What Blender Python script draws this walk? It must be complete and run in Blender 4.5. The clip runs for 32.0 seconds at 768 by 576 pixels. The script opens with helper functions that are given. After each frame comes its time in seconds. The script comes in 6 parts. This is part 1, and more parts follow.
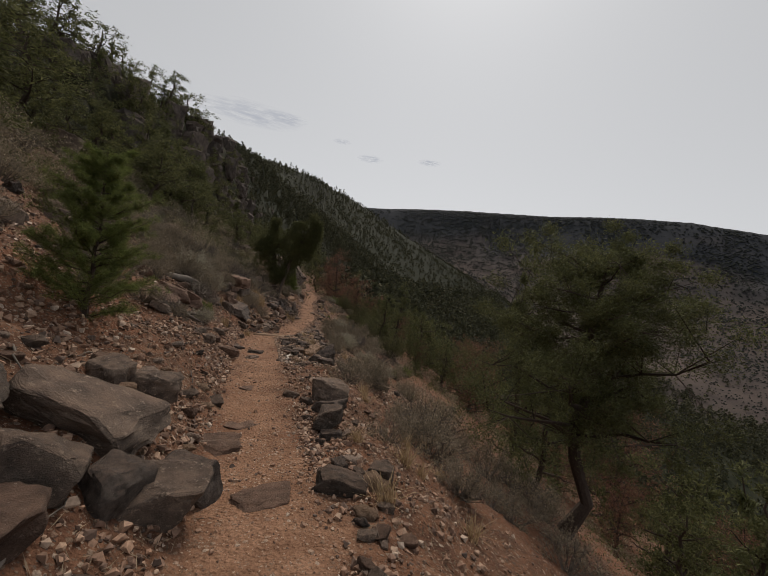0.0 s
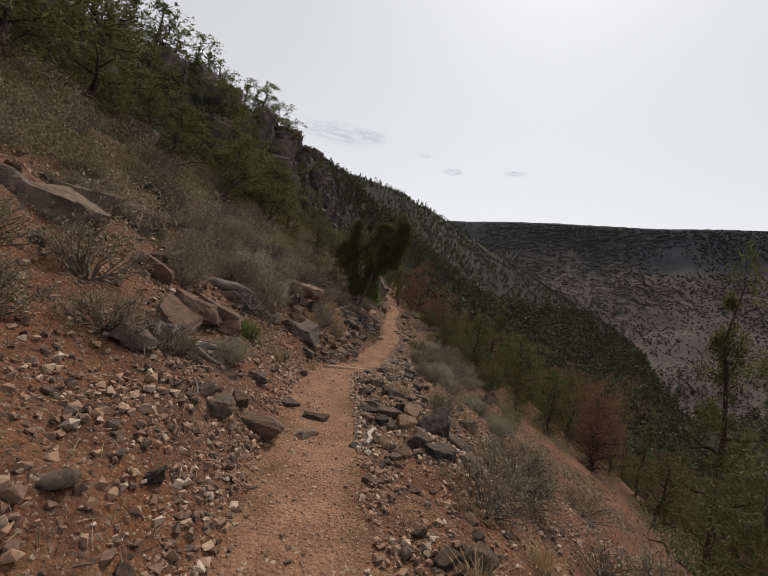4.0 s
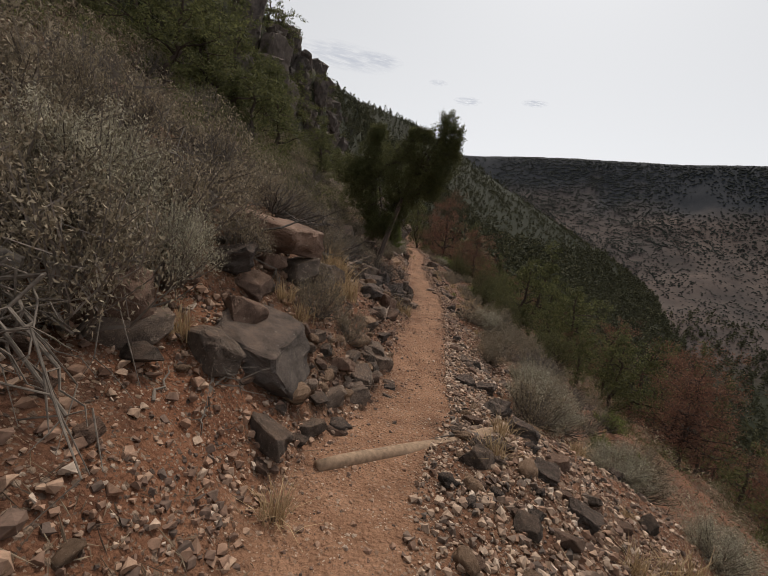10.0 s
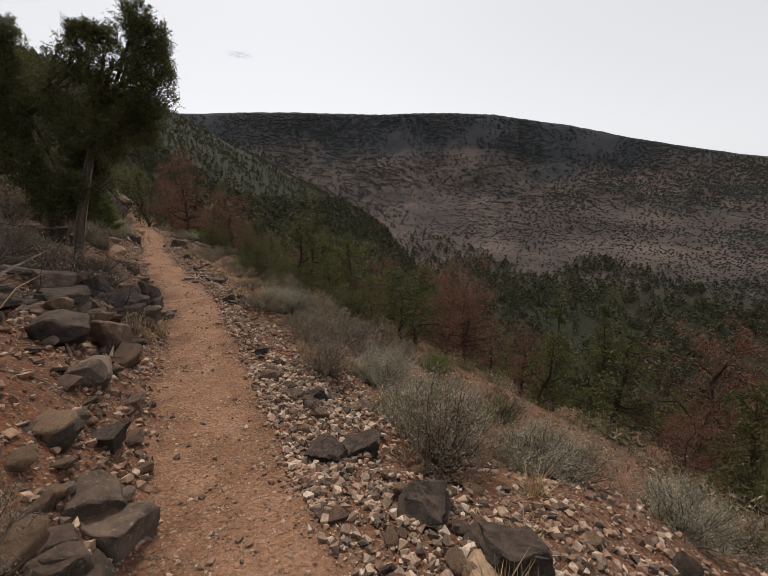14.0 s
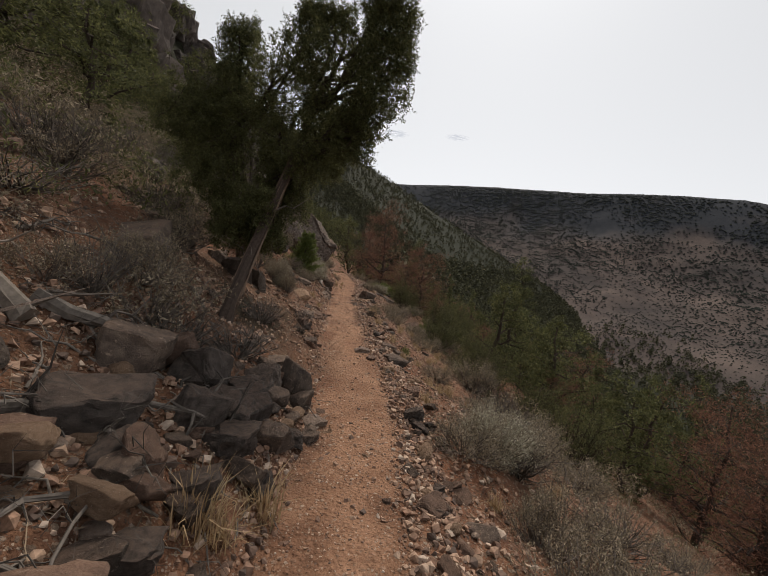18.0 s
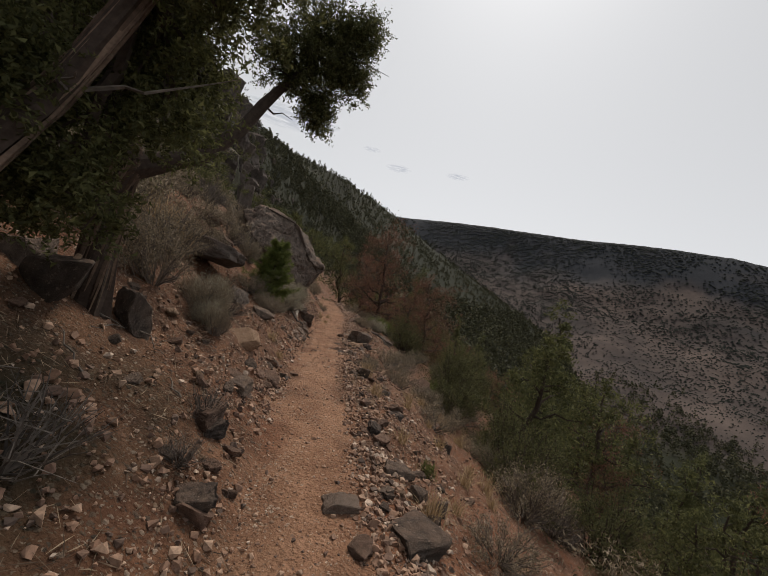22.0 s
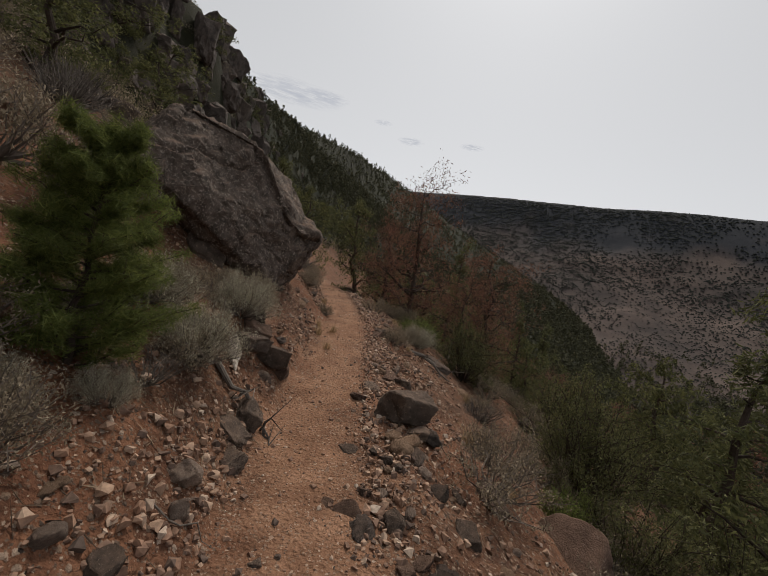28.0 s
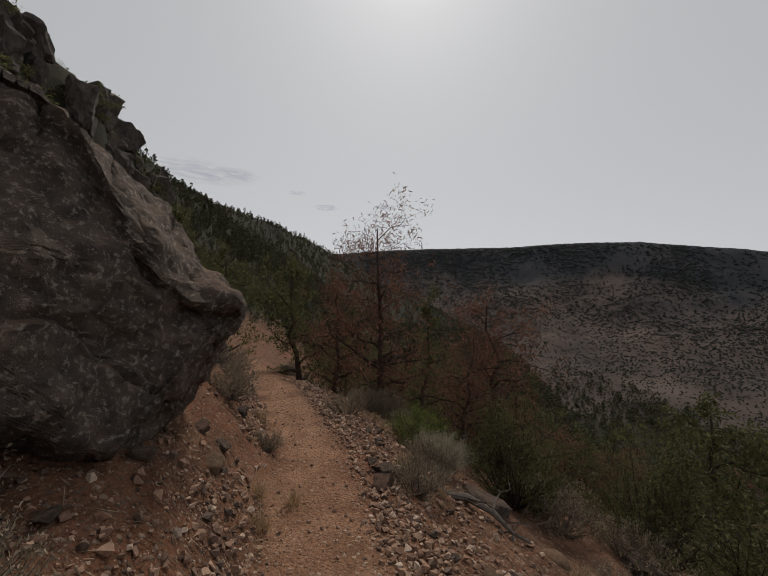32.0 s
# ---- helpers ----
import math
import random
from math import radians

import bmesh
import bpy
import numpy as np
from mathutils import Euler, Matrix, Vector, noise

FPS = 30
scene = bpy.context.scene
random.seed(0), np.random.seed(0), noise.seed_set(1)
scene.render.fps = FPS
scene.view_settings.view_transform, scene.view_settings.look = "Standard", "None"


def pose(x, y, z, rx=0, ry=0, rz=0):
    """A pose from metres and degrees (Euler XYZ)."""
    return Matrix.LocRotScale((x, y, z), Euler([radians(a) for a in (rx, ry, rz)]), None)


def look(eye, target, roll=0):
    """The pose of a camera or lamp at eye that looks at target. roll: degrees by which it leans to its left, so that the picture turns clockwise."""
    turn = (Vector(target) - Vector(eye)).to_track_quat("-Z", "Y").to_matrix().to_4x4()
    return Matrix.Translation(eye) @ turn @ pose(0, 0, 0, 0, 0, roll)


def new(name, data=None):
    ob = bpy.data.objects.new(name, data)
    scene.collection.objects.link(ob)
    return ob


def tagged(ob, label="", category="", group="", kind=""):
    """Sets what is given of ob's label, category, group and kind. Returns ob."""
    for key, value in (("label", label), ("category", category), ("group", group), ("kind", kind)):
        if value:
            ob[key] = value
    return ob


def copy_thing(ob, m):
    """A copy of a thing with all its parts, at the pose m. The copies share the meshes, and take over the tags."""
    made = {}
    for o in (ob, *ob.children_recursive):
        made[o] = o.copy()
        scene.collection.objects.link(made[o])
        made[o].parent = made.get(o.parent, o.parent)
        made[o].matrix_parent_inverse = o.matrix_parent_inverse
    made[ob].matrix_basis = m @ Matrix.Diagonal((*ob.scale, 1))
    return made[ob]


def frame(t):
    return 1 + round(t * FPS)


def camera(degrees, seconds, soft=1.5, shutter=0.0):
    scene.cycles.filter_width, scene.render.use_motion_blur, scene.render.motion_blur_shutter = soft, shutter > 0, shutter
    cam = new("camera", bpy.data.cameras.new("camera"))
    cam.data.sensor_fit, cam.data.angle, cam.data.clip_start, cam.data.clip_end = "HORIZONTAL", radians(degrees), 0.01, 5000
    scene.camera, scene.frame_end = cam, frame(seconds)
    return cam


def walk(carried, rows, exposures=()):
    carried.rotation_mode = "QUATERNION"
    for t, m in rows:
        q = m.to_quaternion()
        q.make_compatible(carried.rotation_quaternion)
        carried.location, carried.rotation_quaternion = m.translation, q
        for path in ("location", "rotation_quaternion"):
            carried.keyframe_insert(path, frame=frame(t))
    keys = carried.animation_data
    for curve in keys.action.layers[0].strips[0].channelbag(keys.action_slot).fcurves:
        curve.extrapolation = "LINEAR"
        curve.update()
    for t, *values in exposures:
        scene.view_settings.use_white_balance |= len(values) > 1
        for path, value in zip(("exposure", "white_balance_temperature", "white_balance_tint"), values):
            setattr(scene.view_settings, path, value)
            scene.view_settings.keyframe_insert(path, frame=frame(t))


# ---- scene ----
# Trail on a canyon side: x to the right of the walk, y ahead, z up.
import itertools

# ---------- camera ----------
PATH = [  # seconds, place, yaw, pitch and roll in degrees
    (0, -0.137, 0.322, 1.154, -11.96, -1.60, 6.82),
    (0.5, -0.140, 0.789, 1.173, -5.12, -4.04, 8.56),
    (1, -0.113, 1.245, 1.193, 1.75, -6.59, 9.19),
    (1.5, -0.234, 1.698, 1.195, -1.16, -7.72, 11.93),
    (2, -0.285, 2.185, 1.186, 4.06, -10.26, 12.90),
    (2.5, -0.389, 2.609, 1.214, 3.95, -15.78, 14.18),
    (3, -0.360, 2.919, 1.056, 4.54, -4.53, 13.25),
    (3.5, -0.345, 3.404, 1.042, -0.16, 1.34, 7.76),
    (5.5, -0.372, 5.509, 1.060, -0.31, -15.28, 11.46),
    (6, -0.366, 5.935, 1.084, -0.65, -9.03, 8.86),
    (6.5, -0.397, 6.368, 1.087, -5.03, -6.65, 7.05),
    (7, -0.385, 6.825, 1.032, 0.17, -0.20, 8.46),
    (7.5, -0.524, 7.328, 0.983, 2.59, -5.65, 8.26),
    (8, -0.587, 7.824, 0.960, 4.50, -9.17, 9.83),
    (8.5, -0.741, 8.235, 0.994, 4.24, -4.75, 11.89),
    (9, -0.803, 8.687, 0.938, 5.23, -3.82, 10.87),
    (9.5, -1.036, 9.111, 0.903, 2.02, -7.70, 10.74),
    (10, -1.083, 9.573, 0.841, -0.28, -10.43, 8.80),
    (10.5, -1.189, 9.969, 0.832, -8.41, -7.88, 6.56),
    (11, -1.169, 10.404, 0.795, -10.85, -7.63, 6.90),
    (11.5, -1.246, 10.801, 0.785, -14.44, -9.45, 6.03),
    (12, -1.160, 11.205, 0.773, -17.84, -8.94, 4.02),
    (12.5, -1.047, 11.586, 0.789, -36.27, -13.43, -1.30),
    (13, -0.849, 11.864, 0.752, -40.77, -13.97, -5.81),
    (13.5, -0.844, 12.133, 0.494, -43.59, -14.61, -6.84),
    (14, -0.779, 12.435, 0.550, -35.12, -13.34, -0.04),
    (14.5, -0.663, 12.810, 0.485, -29.79, -12.81, 4.00),
    (15, -0.567, 13.257, 0.460, -19.37, -12.20, 8.52),
    (15.5, -0.418, 13.680, 0.488, -13.43, -9.54, 7.25),
    (17.5, -0.276, 15.630, 0.348, -6.05, -6.80, 9.41),
    (18, -0.228, 16.106, 0.353, -8.94, -5.23, 7.54),
    (18.5, -0.099, 16.509, 0.350, -15.68, 2.06, 3.45),
    (19, -0.105, 16.935, 0.327, -15.88, 5.78, 6.50),
    (19.5, 0.031, 17.408, 0.273, -9.46, -1.82, 7.00),
    (20, 0.005, 17.904, 0.243, -8.08, -7.01, 7.22),
    (20.5, 0.110, 18.400, 0.238, -8.24, -10.30, 6.52),
    (21, 0.097, 18.845, 0.254, -13.31, 9.15, 3.39),
    (21.5, 0.167, 19.408, 0.235, -8.02, 1.37, 5.57),
    (22, 0.112, 19.968, 0.215, -9.26, -0.60, 11.83),
    (22.5, 0.139, 20.543, 0.206, -4.60, -4.76, 13.04),
    (23, 0.016, 21.063, 0.222, -0.85, -6.25, 12.62),
    (23.5, 0.035, 21.608, 0.250, -2.30, -4.50, 8.39),
    (24, -0.019, 22.096, 0.247, -10.25, 4.27, 5.71),
    (24.5, 0.075, 22.710, 0.217, -11.60, -2.59, 7.23),
    (25, 0.070, 23.265, 0.208, -13.61, -3.52, 9.78),
    (25.5, 0.181, 23.798, 0.202, -9.55, -2.92, 10.48),
    (27.5, 0.489, 25.538, 0.190, -5.31, -3.28, 9.21),
    (28, 0.420, 26.064, 0.183, -7.58, -4.42, 9.96),
    (28.5, 0.432, 26.517, 0.194, -1.86, -9.06, 10.67),
    (29, 0.311, 26.919, 0.216, -0.86, -11.78, 11.99),
    (29.5, 0.314, 27.299, 0.269, 3.16, -10.24, 11.57),
    (30, 0.233, 27.625, 0.291, -2.81, -5.48, 8.47),
    (30.5, 0.226, 28.021, 0.213, -8.28, 2.97, 6.60),
    (31, 0.259, 28.503, 0.236, -11.44, -1.70, 5.68),
    (31.5, 0.259, 28.963, 0.232, -14.16, 10.87, 0.65),
    (32, 0.284, 29.512, 0.220, -16.71, 5.33, 1.09),
]
cam = camera(90.0, 32.0, soft=0.7)


def eye_pose(x, y, z, yaw, pitch, roll):
    return pose(x, y, z) @ pose(0, 0, 0, 0, 0, yaw) @ pose(0, 0, 0, 90 + pitch) @ pose(0, 0, 0, 0, 0, roll)


EXPOSURES = [(0, -0.17), (1, 0.0), (2, 0.2), (3, 0.15), (6, 0.31), (7, -0.2), (8, 0.07), (9, 0.0), (10, 0.18), (11, 0.05), (12, 0.18), (13, 0.28), (14, 0.3), (15, 0.24), (18, 0.26), (19, -0.2), (20, 0.22), (21, -0.05), (22, 0.05), (23, 0.1), (24, -0.08), (25, -0.15), (28, -0.03), (29, 0.32), (30, 0.19), (31, -0.1), (32, -0.35)]
walk(cam, [(row[0], eye_pose(*row[1:])) for row in PATH], EXPOSURES)

# ---------- sky and sun ----------
SUN_AZ, SUN_EL = 20.0, 52.0      # degrees from +y towards +x, and above the horizon


def make_world():
    world = bpy.data.worlds.new("hazy_sky")
    scene.world = world
    world.use_nodes = True
    nt = world.node_tree
    bg = nt.nodes["Background"]
    sky = nt.nodes.new("ShaderNodeTexSky")
    sky.sky_type = "NISHITA"
    sky.sun_disc = False
    sky.sun_elevation = radians(SUN_EL)
    sky.sun_rotation = radians(SUN_AZ)
    sky.altitude = 2000
    sky.air_density, sky.dust_density, sky.ozone_density = 1.0, 6.0, 1.0
    hsv = nt.nodes.new("ShaderNodeHueSaturation")
    hsv.inputs["Saturation"].default_value = 0.16
    mix = nt.nodes.new("ShaderNodeMix")
    mix.data_type = "RGBA"
    mix.inputs[0].default_value = SKY_VEIL
    mix.inputs[7].default_value = (7.68, 7.72, 7.86, 1)      # thin even overcast
    nt.links.new(sky.outputs[0], hsv.inputs["Color"])
    nt.links.new(hsv.outputs[0], mix.inputs[6])
    nt.links.new(mix.outputs[2], bg.inputs["Color"])
    bg.inputs["Strength"].default_value = SKY_STRENGTH


SKY_VEIL, SKY_STRENGTH, SUN_STRENGTH = 0.56, 0.096, 2.3
make_world()
sun = new("sun", bpy.data.lights.new("sun", "SUN"))
sun.data.energy, sun.data.angle, sun.data.color = SUN_STRENGTH, radians(12), (1.0, 0.9, 0.78)
_a, _e = radians(SUN_AZ), radians(SUN_EL)
sun.matrix_world = look((0, 0, 60), (-math.sin(_a) * math.cos(_e), -math.cos(_a) * math.cos(_e), 60 - math.sin(_e)))

# ---------- materials ----------


def noise_node(nt, coord, scale, detail=4.0, rough=0.6, kind="noise"):
    if kind == "noise":
        n = nt.nodes.new("ShaderNodeTexNoise")
        n.inputs["Detail"].default_value, n.inputs["Roughness"].default_value = detail, rough
    else:
        n = nt.nodes.new("ShaderNodeTexVoronoi")
    n.inputs["Scale"].default_value = scale
    nt.links.new(coord, n.inputs["Vector"])
    return n


def ramp_node(nt, fac, stops):
    r = nt.nodes.new("ShaderNodeValToRGB")
    while len(r.color_ramp.elements) < len(stops):
        r.color_ramp.elements.new(0.5)
    for el, (p, c) in zip(r.color_ramp.elements, stops):
        el.position, el.color = p, (*c, 1)
    nt.links.new(fac, r.inputs[0])
    return r


def mix_node(nt, fac, a, b, kind="MIX"):
    m = nt.nodes.new("ShaderNodeMix")
    m.data_type, m.blend_type = "RGBA", kind
    for sock, val in ((m.inputs[0], fac), (m.inputs[6], a), (m.inputs[7], b)):
        if isinstance(val, bpy.types.NodeSocket):
            nt.links.new(val, sock)
        elif isinstance(val, tuple):
            sock.default_value = (*val, 1)
        else:
            sock.default_value = val
    return m.outputs[2]


def surface(name, rough=0.9, spec=0.25):
    mat = bpy.data.materials.new(name)
    mat.use_nodes = True
    nt = mat.node_tree
    bsdf = nt.nodes["Principled BSDF"]
    bsdf.inputs["Roughness"].default_value = rough
    bsdf.inputs["Specular IOR Level"].default_value = spec
    coord = nt.nodes.new("ShaderNodeTexCoord").outputs["Object"]
    return mat, nt, bsdf, coord


def bump(nt, bsdf, height, strength, distance):
    b = nt.nodes.new("ShaderNodeBump")
    b.inputs["Strength"].default_value, b.inputs["Distance"].default_value = strength, distance
    nt.links.new(height, b.inputs["Height"])
    nt.links.new(b.outputs[0], bsdf.inputs["Normal"])


def rock_mat(name, dark, light, lichen=None, amount=0.0, scale=6.0, vary=0.5, dust=0.38):
    """Stone with two scales of mottling, pits, and lichen patches."""
    mat, nt, bsdf, co = surface(name, 0.9, 0.2)
    big = noise_node(nt, co, scale * 0.5, 5)
    fine = noise_node(nt, co, scale * 9, 4)
    col = ramp_node(nt, big.outputs["Fac"], [(0.3, dark), (0.72, light)]).outputs[0]
    grain = ramp_node(nt, fine.outputs["Fac"], [(0.3, (0.55, 0.55, 0.55)), (0.7, (1.3, 1.28, 1.25))]).outputs[0]
    col = mix_node(nt, 0.7, col, grain, "MULTIPLY")
    if lichen:
        spots = noise_node(nt, co, scale * 1.7, 8, 0.75)
        mask = ramp_node(nt, spots.outputs["Fac"], [(0.62 - amount, (0, 0, 0)), (0.68 - amount, (1, 1, 1))]).outputs[0]
        col = mix_node(nt, mask, col, lichen)
    info = nt.nodes.new("ShaderNodeObjectInfo")
    tone = ramp_node(nt, info.outputs["Random"], [(0, (1 - vary, 1 - vary, 1 - vary)), (1, (1 + vary * 0.6, 1 + vary * 0.5, 1 + vary * 0.4))]).outputs[0]
    col = mix_node(nt, 1.0, col, tone, "MULTIPLY")
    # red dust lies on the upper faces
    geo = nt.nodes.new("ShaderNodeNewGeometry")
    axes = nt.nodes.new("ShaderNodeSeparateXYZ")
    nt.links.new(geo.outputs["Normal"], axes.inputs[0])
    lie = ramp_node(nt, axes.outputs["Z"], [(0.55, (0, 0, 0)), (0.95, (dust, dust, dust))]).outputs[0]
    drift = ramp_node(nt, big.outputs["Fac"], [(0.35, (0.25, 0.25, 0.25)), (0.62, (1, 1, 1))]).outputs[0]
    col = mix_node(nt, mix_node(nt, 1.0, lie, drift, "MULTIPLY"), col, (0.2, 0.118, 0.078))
    nt.links.new(col, bsdf.inputs["Base Color"])
    mid = noise_node(nt, co, scale * 2.6, 5, 0.65)
    bump(nt, bsdf, mix_node(nt, 0.5, fine.outputs["Fac"], mid.outputs["Fac"]), 1.0, 0.032)
    return mat


def island_mat(name, stops, rough=0.9, scale=20.0, trans=0.0):
    """For joined small pieces: each loose piece draws its own tint."""
    mat, nt, bsdf, co = surface(name, rough, 0.2)
    geo = nt.nodes.new("ShaderNodeNewGeometry")
    col = ramp_node(nt, geo.outputs["Random Per Island"], stops).outputs[0]
    fine = noise_node(nt, co, scale, 3)
    tone = ramp_node(nt, fine.outputs["Fac"], [(0.3, (0.65, 0.65, 0.65)), (0.7, (1.2, 1.2, 1.2))]).outputs[0]
    col = mix_node(nt, 1.0, col, tone, "MULTIPLY")
    nt.links.new(col, bsdf.inputs["Base Color"])
    if trans:
        bsdf.inputs["Subsurface Weight"].default_value = 0.0
        tr = nt.nodes.new("ShaderNodeBsdfTranslucent")
        nt.links.new(col, tr.inputs["Color"])
        ms = nt.nodes.new("ShaderNodeMixShader")
        ms.inputs[0].default_value = trans
        nt.links.new(bsdf.outputs[0], ms.inputs[1])
        nt.links.new(tr.outputs[0], ms.inputs[2])
        nt.links.new(ms.outputs[0], nt.nodes["Material Output"].inputs["Surface"])
    return mat


def chips(nt, under, cells, share, pale=False):
    """Small chips of grey, tan and brown stone lying in the earth."""
    stops = [(0.0, (0.14, 0.09, 0.062)), (0.4, (0.27, 0.17, 0.115)), (1.0, (0.5, 0.39, 0.3))] if pale else [(0.0, (0.05, 0.041, 0.036)), (0.3, (0.12, 0.083, 0.063)), (0.6, (0.21, 0.145, 0.103)), (1.0, (0.42, 0.33, 0.26))]
    tint = ramp_node(nt, cells.outputs["Color"], stops).outputs[0]
    split = nt.nodes.new("ShaderNodeSeparateColor")
    nt.links.new(cells.outputs["Color"], split.inputs[0])
    some = ramp_node(nt, split.outputs[2], [(1 - share, (0, 0, 0)), (1.02 - share, (1, 1, 1))]).outputs[0]
    body = ramp_node(nt, cells.outputs["Distance"], [(0.36, (1, 1, 1)), (0.46, (0, 0, 0))]).outputs[0]
    return mix_node(nt, mix_node(nt, 1.0, some, body, "MULTIPLY"), under, tint)


def ground_mat():
    mat, nt, bsdf, co = surface("stony_red_earth", 0.95, 0.12)
    att = nt.nodes.new("ShaderNodeAttribute")
    att.attribute_name = "worn"
    big = noise_node(nt, co, 0.45, 5)
    mid = noise_node(nt, co, 3.0, 6, 0.7)
    fine = noise_node(nt, co, 45.0, 4, 0.7)
    shake = noise_node(nt, co, 34.0, 2)
    warp = nt.nodes.new("ShaderNodeVectorMath")
    warp.operation = "MULTIPLY_ADD"
    warp.inputs[1].default_value = (0.03, 0.03, 0.03)
    nt.links.new(shake.outputs["Color"], warp.inputs[0])
    nt.links.new(co, warp.inputs[2])
    warp = warp.outputs[0]
    peb = noise_node(nt, warp, 62.0, kind="voronoi")
    peb2 = noise_node(nt, warp, 27.0, kind="voronoi")
    slope = ramp_node(nt, mid.outputs["Fac"], [(0.3, (0.053, 0.029, 0.02)), (0.45, (0.122, 0.062, 0.039)), (0.58, (0.185, 0.094, 0.056)), (0.75, (0.3, 0.172, 0.112))]).outputs[0]
    red = mix_node(nt, ramp_node(nt, big.outputs["Fac"], [(0.45, (0, 0, 0)), (0.7, (0.8, 0.8, 0.8))]).outputs[0], slope, (0.22, 0.092, 0.05))
    stones = chips(nt, red, peb, 0.45)
    stones = chips(nt, stones, peb2, 0.36)
    path = ramp_node(nt, mid.outputs["Fac"], [(0.28, (0.185, 0.097, 0.059)), (0.5, (0.285, 0.156, 0.096)), (0.75, (0.4, 0.232, 0.148))]).outputs[0]
    col = mix_node(nt, att.outputs["Fac"], stones, chips(nt, chips(nt, path, peb, 0.25, True), peb2, 0.12, True))
    grain = ramp_node(nt, fine.outputs["Fac"], [(0.3, (0.68, 0.67, 0.66)), (0.7, (1.22, 1.22, 1.22))]).outputs[0]
    col = mix_node(nt, 1.0, col, grain, "MULTIPLY")
    # talus, brush and dark rock take over up the slopes and across the canyon
    att2 = nt.nodes.new("ShaderNodeAttribute")
    att2.attribute_name = "crag"
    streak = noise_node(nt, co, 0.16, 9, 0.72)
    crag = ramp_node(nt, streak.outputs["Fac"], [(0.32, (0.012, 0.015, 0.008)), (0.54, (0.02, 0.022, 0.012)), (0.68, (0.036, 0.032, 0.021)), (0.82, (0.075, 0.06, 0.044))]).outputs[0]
    # the mix also darkens the duff under the juniper with painted shade
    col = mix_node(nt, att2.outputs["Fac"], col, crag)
    att3 = nt.nodes.new("ShaderNodeAttribute")
    att3.attribute_name = "far_side"
    wide = noise_node(nt, co, 0.011, 9, 0.7)
    away = ramp_node(nt, wide.outputs["Fac"], [(0.32, (0.036, 0.031, 0.03)), (0.46, (0.058, 0.046, 0.042)), (0.6, (0.084, 0.064, 0.056)), (0.74, (0.135, 0.1, 0.083))]).outputs[0]
    col = mix_node(nt, att3.outputs["Fac"], col, away)
    # upper wall: dark woods, with distance haze put into the blue of the colour
    att5 = nt.nodes.new("ShaderNodeAttribute")
    att5.attribute_name = "upper_wall"
    hazy_woods = ramp_node(nt, wide.outputs["Fac"], [(0.4, (0.018, 0.021, 0.026)), (0.58, (0.03, 0.032, 0.038)), (0.74, (0.056, 0.05, 0.05))]).outputs[0]
    col = mix_node(nt, att5.outputs["Fac"], col, hazy_woods)
    att4 = nt.nodes.new("ShaderNodeAttribute")
    att4.attribute_name = "terrace"
    col = mix_node(nt, att4.outputs["Fac"], col, (0.125, 0.095, 0.08))
    nt.links.new(col, bsdf.inputs["Base Color"])
    h = mix_node(nt, 0.4, fine.outputs["Fac"], ramp_node(nt, peb2.outputs["Distance"], [(0.0, (1, 1, 1)), (0.55, (0, 0, 0))]).outputs[0])
    bump(nt, bsdf, h, 1.0, 0.04)
    return mat


MAT = {}


